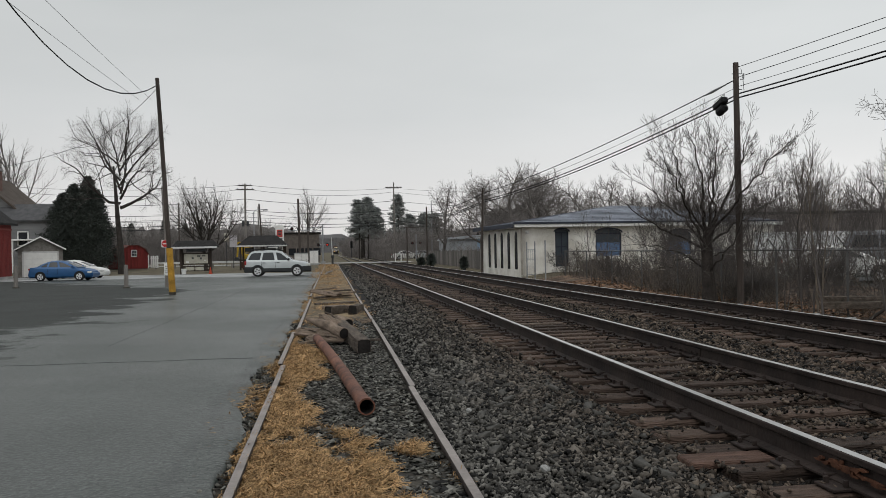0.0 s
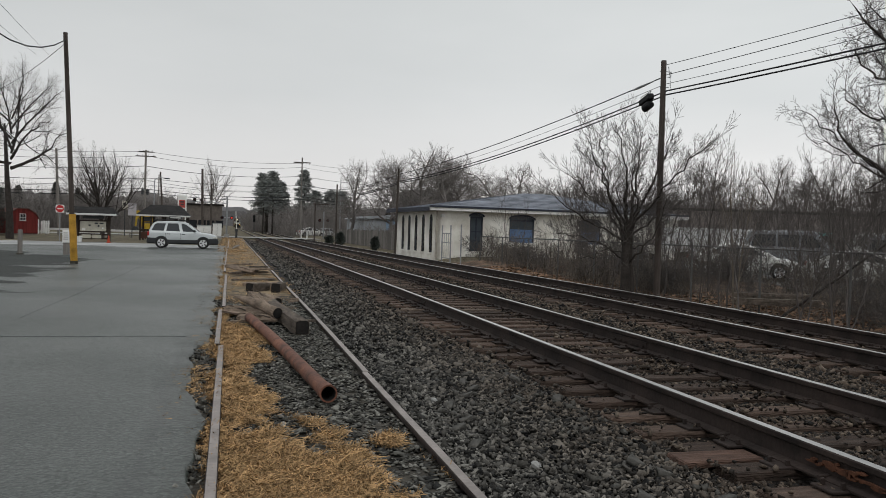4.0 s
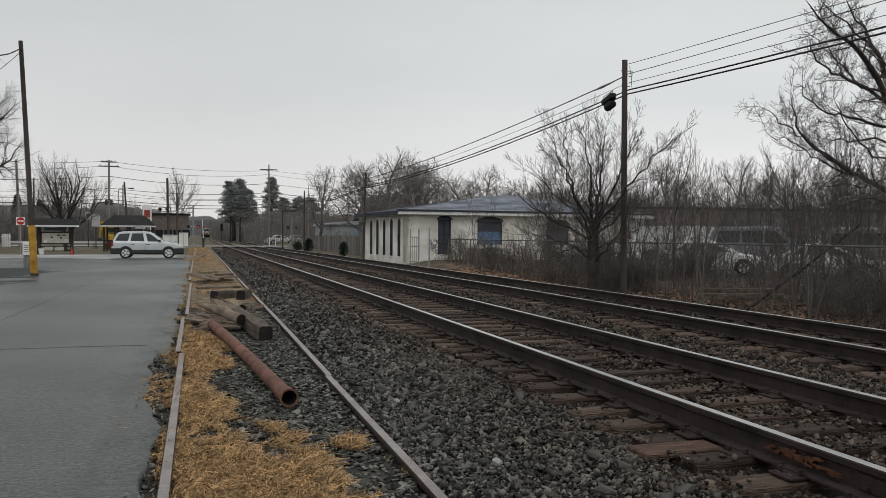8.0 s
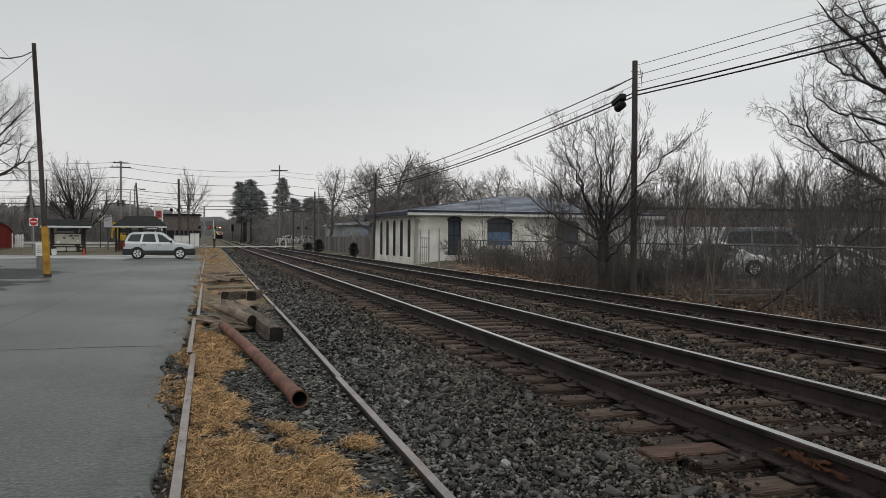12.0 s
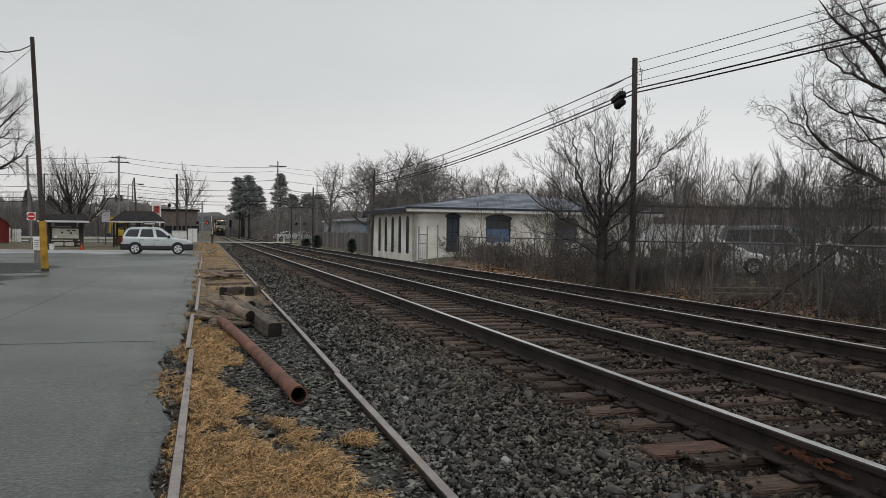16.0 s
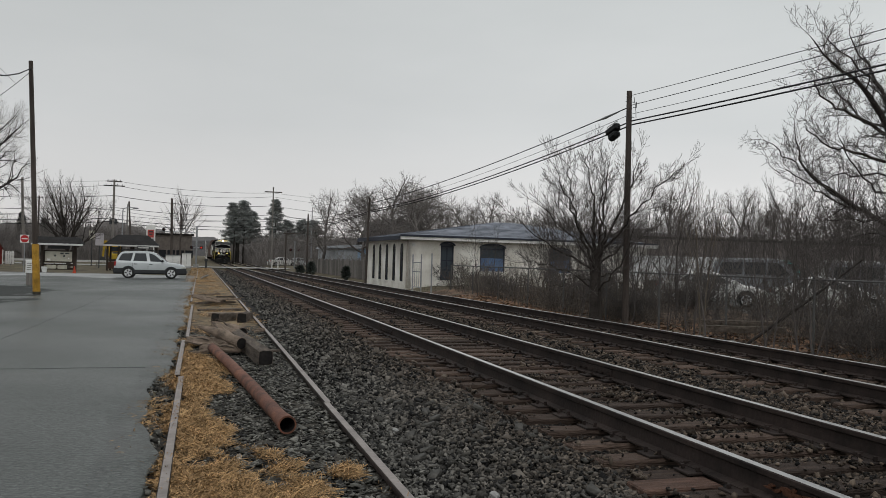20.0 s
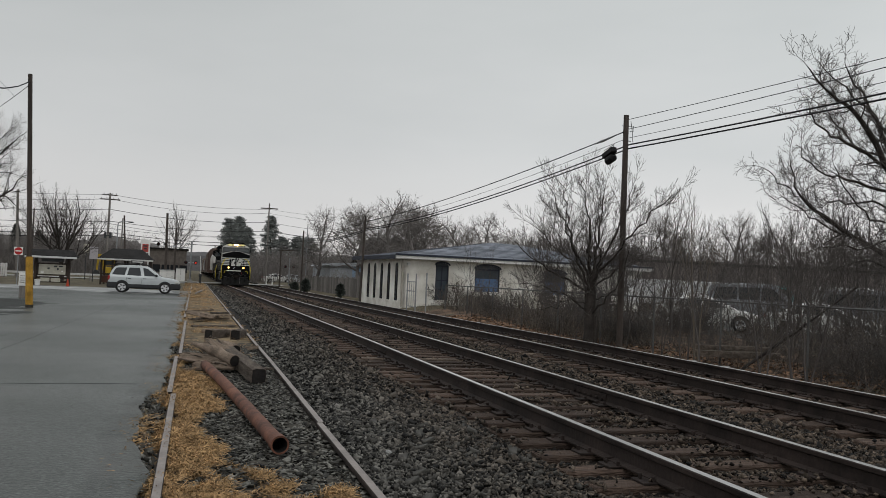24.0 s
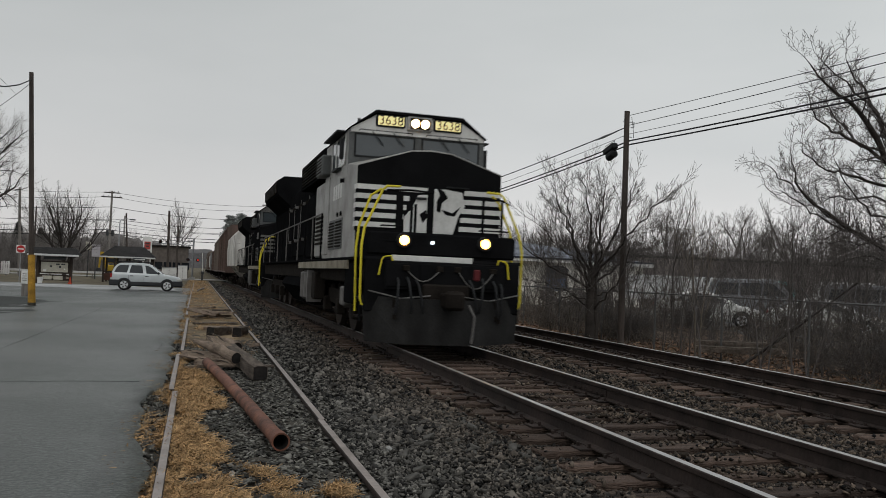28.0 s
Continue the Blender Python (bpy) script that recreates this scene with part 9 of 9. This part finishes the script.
def trailer(x, y, turn, L, W, z0, z1, paint, label, cab=None):
    t = thing("box_trailer", label, "trailer", pose(x, y, -0.3, 0, 0, turn), "parked trailers")
    part("box", Geo().box((0, 0, z0), (L, W, z1), 0.04), paint, t)
    for k in range(int(L / 1.2)):
        part("seam", Geo().box((0.6 + 1.2 * k, -0.015, z0 + 0.1), (0.64 + 1.2 * k, 0.0, z1 - 0.1)), STEEL, t)
    part("chassis", Geo().box((0.2, 0.5, z0 - 0.3), (L - 0.2, W - 0.5, z0)), DARKSTEEL, t)
    for k in (0.12, 0.2, 0.86):
        for s in (0.1, W - 0.1):
            part("wheel", Geo().tube([(L * k, s - 0.12, 0.45), (L * k, s + 0.12, 0.45)], 0.45, 14), RUBBER, t)
    if cab:
        c = part("cab", Geo().prism([(L + 0.2, 0.5), (L + 2.2, 0.5), (L + 2.2, 1.5), (L + 1.9, 2.4), (L + 0.2, 2.4)], "y", 0.1, W - 0.1), cab, t)
        part("windscreen", Geo().add([(L + 2.2, 0.3, 1.55), (L + 2.2, W - 0.3, 1.55), (L + 1.93, W - 0.35, 2.3), (L + 1.93, 0.35, 2.3)], [(0, 1, 2, 3)]), CARGLASS, c)
        part("side_window", Geo().box((L + 0.8, 0.08, 1.5), (L + 1.8, 0.1, 2.2)), CARGLASS, c)


trailer(21.5, 42, 2, 11.5, 2.5, 1.0, 2.45, WORNWHITE, "long white box trailer in the yard")
trailer(31.0, 41, 8, 3.2, 2.3, 0.9, 2.2, WORNWHITE, "white box truck with a teal cab", TEAL)
trailer(36, 38, -6, 8, 2.5, 1.0, 1.7, WORNWHITE, "long white flat trailer in the yard")
GREYVAN = mat("dull_grey_van_paint", (0.2, 0.21, 0.225), 0.5, var=0.15, bump=0, spec=0.3)
van_belt = [(-2.45, 0.6), (-2.43, 1.0), (-2.35, 1.08), (1.45, 1.08), (2.1, 0.96), (2.38, 0.8), (2.42, 0.6)]
van_roof = [(-2.4, 1.06), (-2.3, 1.8), (-2.1, 1.93), (0.5, 1.96), (0.8, 1.9), (1.6, 1.05)]
van_glass = [[(-2.1, 1.18), (-2.05, 1.74), (-1.0, 1.76), (-1.0, 1.18)], [(-0.9, 1.18), (-0.9, 1.76), (0.05, 1.77), (0.05, 1.17)], [(0.15, 1.17), (0.15, 1.77), (0.6, 1.75), (1.2, 1.16)]]
for x, y, a, m_, lab in ((26.8, 33.2, -38, GREYVAN, "dull grey van parked in the yard"), (31.0, 30.2, -44, GREYVAN, "dull grey van parked in the yard"), (36.5, 37.0, -42, WHITECAR, "white van parked in the back row"),
                         (40.5, 33.0, -46, WHITECAR, "white van parked in the back row"), (45.0, 29.0, -50, WHITECAR, "white van parked in the back row")):
    vehicle("van", lab, pose(x, y, float(land(x, y)) + 0.02, 0, 0, a), m_, None, 4.8, 1.9, van_belt, van_roof, van_glass, (-1.5, 1.45), 0.34, group="vans in the yard")
for x, y, a, m_, lab in ((21.0, 29.2, -35, WHITECAR, "white car parked in the yard"), (24.6, 26.4, -40, WHITECAR, "white car parked in the yard"), (29.0, 23.8, -46, SILVER, "silver car parked in the yard")):
    vehicle("sedan", lab, pose(x, y, float(land(x, y)) + 0.02, 0, 0, a), m_, None, 4.5, 1.76, sedan_belt, sedan_roof, sedan_glass, (-1.38, 1.36), 0.31, group="cars in the yard")
t = thing("log", "dark fallen trunk leaning in the brush", "log", None, "lineside deadwood")
part("stem", Geo().tube([(11.6, 14.6, -0.2), (12.6, 14.0, 0.75), (13.6, 13.4, 1.75)], [0.035, 0.03, 0.018], 7), BARK, t)
for k, (x, y) in enumerate(((12.0, 16.8), (12.3, 17.2))):
    timber("timber", "dark discarded tie in the lineside brush", (x, y, 0.02 + 0.1 * k), (x + 1.6, y - 1.1, 0.06 + 0.1 * k), 0.22, 0.16, CHARRED, False, 60 + k, "lineside ties")

# ---- the level crossing ----
DARKLENS = mat("unlit_red_lens", (0.06, 0.008, 0.008), 0.3, var=0.1, bump=0)
SIGNALRED = mat("red_signal_glow", (1.0, 0.06, 0.04), 0.4, var=0, bump=0, emit=0.6)
m1 = thing("crossing_signal", "silver crossing mast with cantilever arm and signals", "crossing signal", pose(-0.25, 99.6, 0), "crossing signals")
part("mast", Geo().cyl((0, 0, -0.1), (0, 0, 4.9), 0.1, 12), STEEL, m1)
part("base", Geo().box((-0.3, -0.3, -0.1), (0.3, 0.3, 0.35), 0.02), CONCRETE, m1)
part("arm", Geo().tube([(0.1, 0, 4.05), (-4.2, 0, 4.15)], 0.055, 8), STEEL, m1)
part("arm_brace", Geo().tube([(0.05, 0, 4.7), (-2.2, 0, 4.2)], 0.03, 6), STEEL, m1)
for x, z in ((-3.7, 4.35), (-2.9, 4.35), (-0.55, 2.35), (0.55, 2.35)):
    h_ = part("signal_head", Geo().tube([(x, -0.12, z), (x, -0.08, z)], 0.2, 16), BLACKPLASTIC, m1)
    part("lens", Geo().tube([(x, -0.14, z), (x, -0.121, z)], 0.1, 12), SIGNALRED if x == 0.55 else DARKLENS, h_)
    part("hood", Geo().tube([(x, -0.12, z), (x, -0.34, z + 0.02)], 0.13, 12, caps=False), BLACKPLASTIC, h_)
part("crossbar", Geo().cyl((-0.7, -0.02, 2.35), (0.7, -0.02, 2.35), 0.035, 8), STEEL, m1)
m2 = thing("crossing_signal", "crossing mast on the far side of the tracks", "crossing signal", pose(3.0 + 8.4, 101, 0), "crossing signals")
part("mast", Geo().cyl((0, 0, -0.1), (0, 0, 3.6), 0.08, 10), STEEL, m2)
for x in (-0.5, 0.5):
    h_ = part("signal_head", Geo().tube([(x, -0.12, 2.4), (x, -0.08, 2.4)], 0.18, 16), BLACKPLASTIC, m2)
    part("lens", Geo().tube([(x, -0.14, 2.4), (x, -0.121, 2.4)], 0.1, 12), DARKLENS, h_)
t = thing("track_signal", "dark three-light railway signal on a mast between tracks", "signal", pose(6.17, 214, -0.2))
part("mast", Geo().cyl((0, 0, -0.1), (0, 0, 3.9), 0.09, 8), DARKSTEEL, t)
part("head", Geo().box((-0.3, -0.15, 2.6), (0.3, 0.15, 4.4), 0.07), BLACKPLASTIC, t)
for z in (3.0, 3.5, 4.0):
    part("hood", Geo().tube([(0, -0.15, z), (0, -0.45, z)], 0.15, 10, caps=False), BLACKPLASTIC, t)
t = thing("crossing_gate", "raised crossing gate mechanism with a short arm", "crossing gate", pose(0.9, 99.2, 0), "crossing gates")
part("stand", Geo().box((-0.12, -0.12, -0.1), (0.12, 0.12, 1.0), 0.02), DARKSTEEL, t)
part("arm", Geo().tube([(0, 0, 0.95), (-0.12, 0, 3.2)], [0.045, 0.03], 6), WHITEPAINT, t)
part("counterweight", Geo().box((-0.2, -0.2, 0.75), (0.2, 0.2, 1.05), 0.03), DARKSTEEL, t)
for x in (6.1, 6.9):
    t = thing("marker_post", "small white marker post by the crossing", "post", pose(x + 3.5, 112, 0), "marker posts")
    part("post", Geo().cyl((0, 0, -0.1), (0, 0, 1.1), 0.07, 8), WHITEPAINT, t)
t = thing("street_lamp", "grey street lamp with a cobra head arm", "street lamp", pose(-8.6, 101, 0))
part("pole", Geo().tube([(0, 0, -0.1), (0, 0, 6.4), (0.1, 0, 6.7)], [0.09, 0.06, 0.05], 8), STEEL, t)
part("arm", Geo().tube([(0.1, 0, 6.7), (0.6, 0, 6.85), (1.2, 0, 6.8)], 0.04, 6), STEEL, t)
part("head", Geo().box((1.1, -0.12, 6.7), (1.7, 0.12, 6.84), 0.04), DARKSTEEL, t)

for x, y, m_, lab in ((12.6, 128, WHITECAR, "white car stopped beyond the crossing"), (15.6, 131, SILVER, "silver car stopped beyond the crossing")):
    vehicle("sedan", lab, pose(x, y, 0.0, 0, 0, 12), m_, None, 4.5, 1.76, sedan_belt, sedan_roof, sedan_glass, (-1.38, 1.36), 0.31, group="cars beyond the crossing")


# ---- what moves ----
SPEED, LAST = 18.4, 13.0


def front(t):
    return LAST + SPEED * (28.0 - t)


def motions():
    for ob, back in TRAIN:
        walk(ob, [(t, pose(T1, front(t) + back, 0.277 + float(drop(front(t) + back + 6)))) for t in (0, 4, 8, 12, 16, 19, 21, 22, 23, 24, 24.5, 25, 25.5, 26, 26.5, 27, 27.5, 28)])


motions()
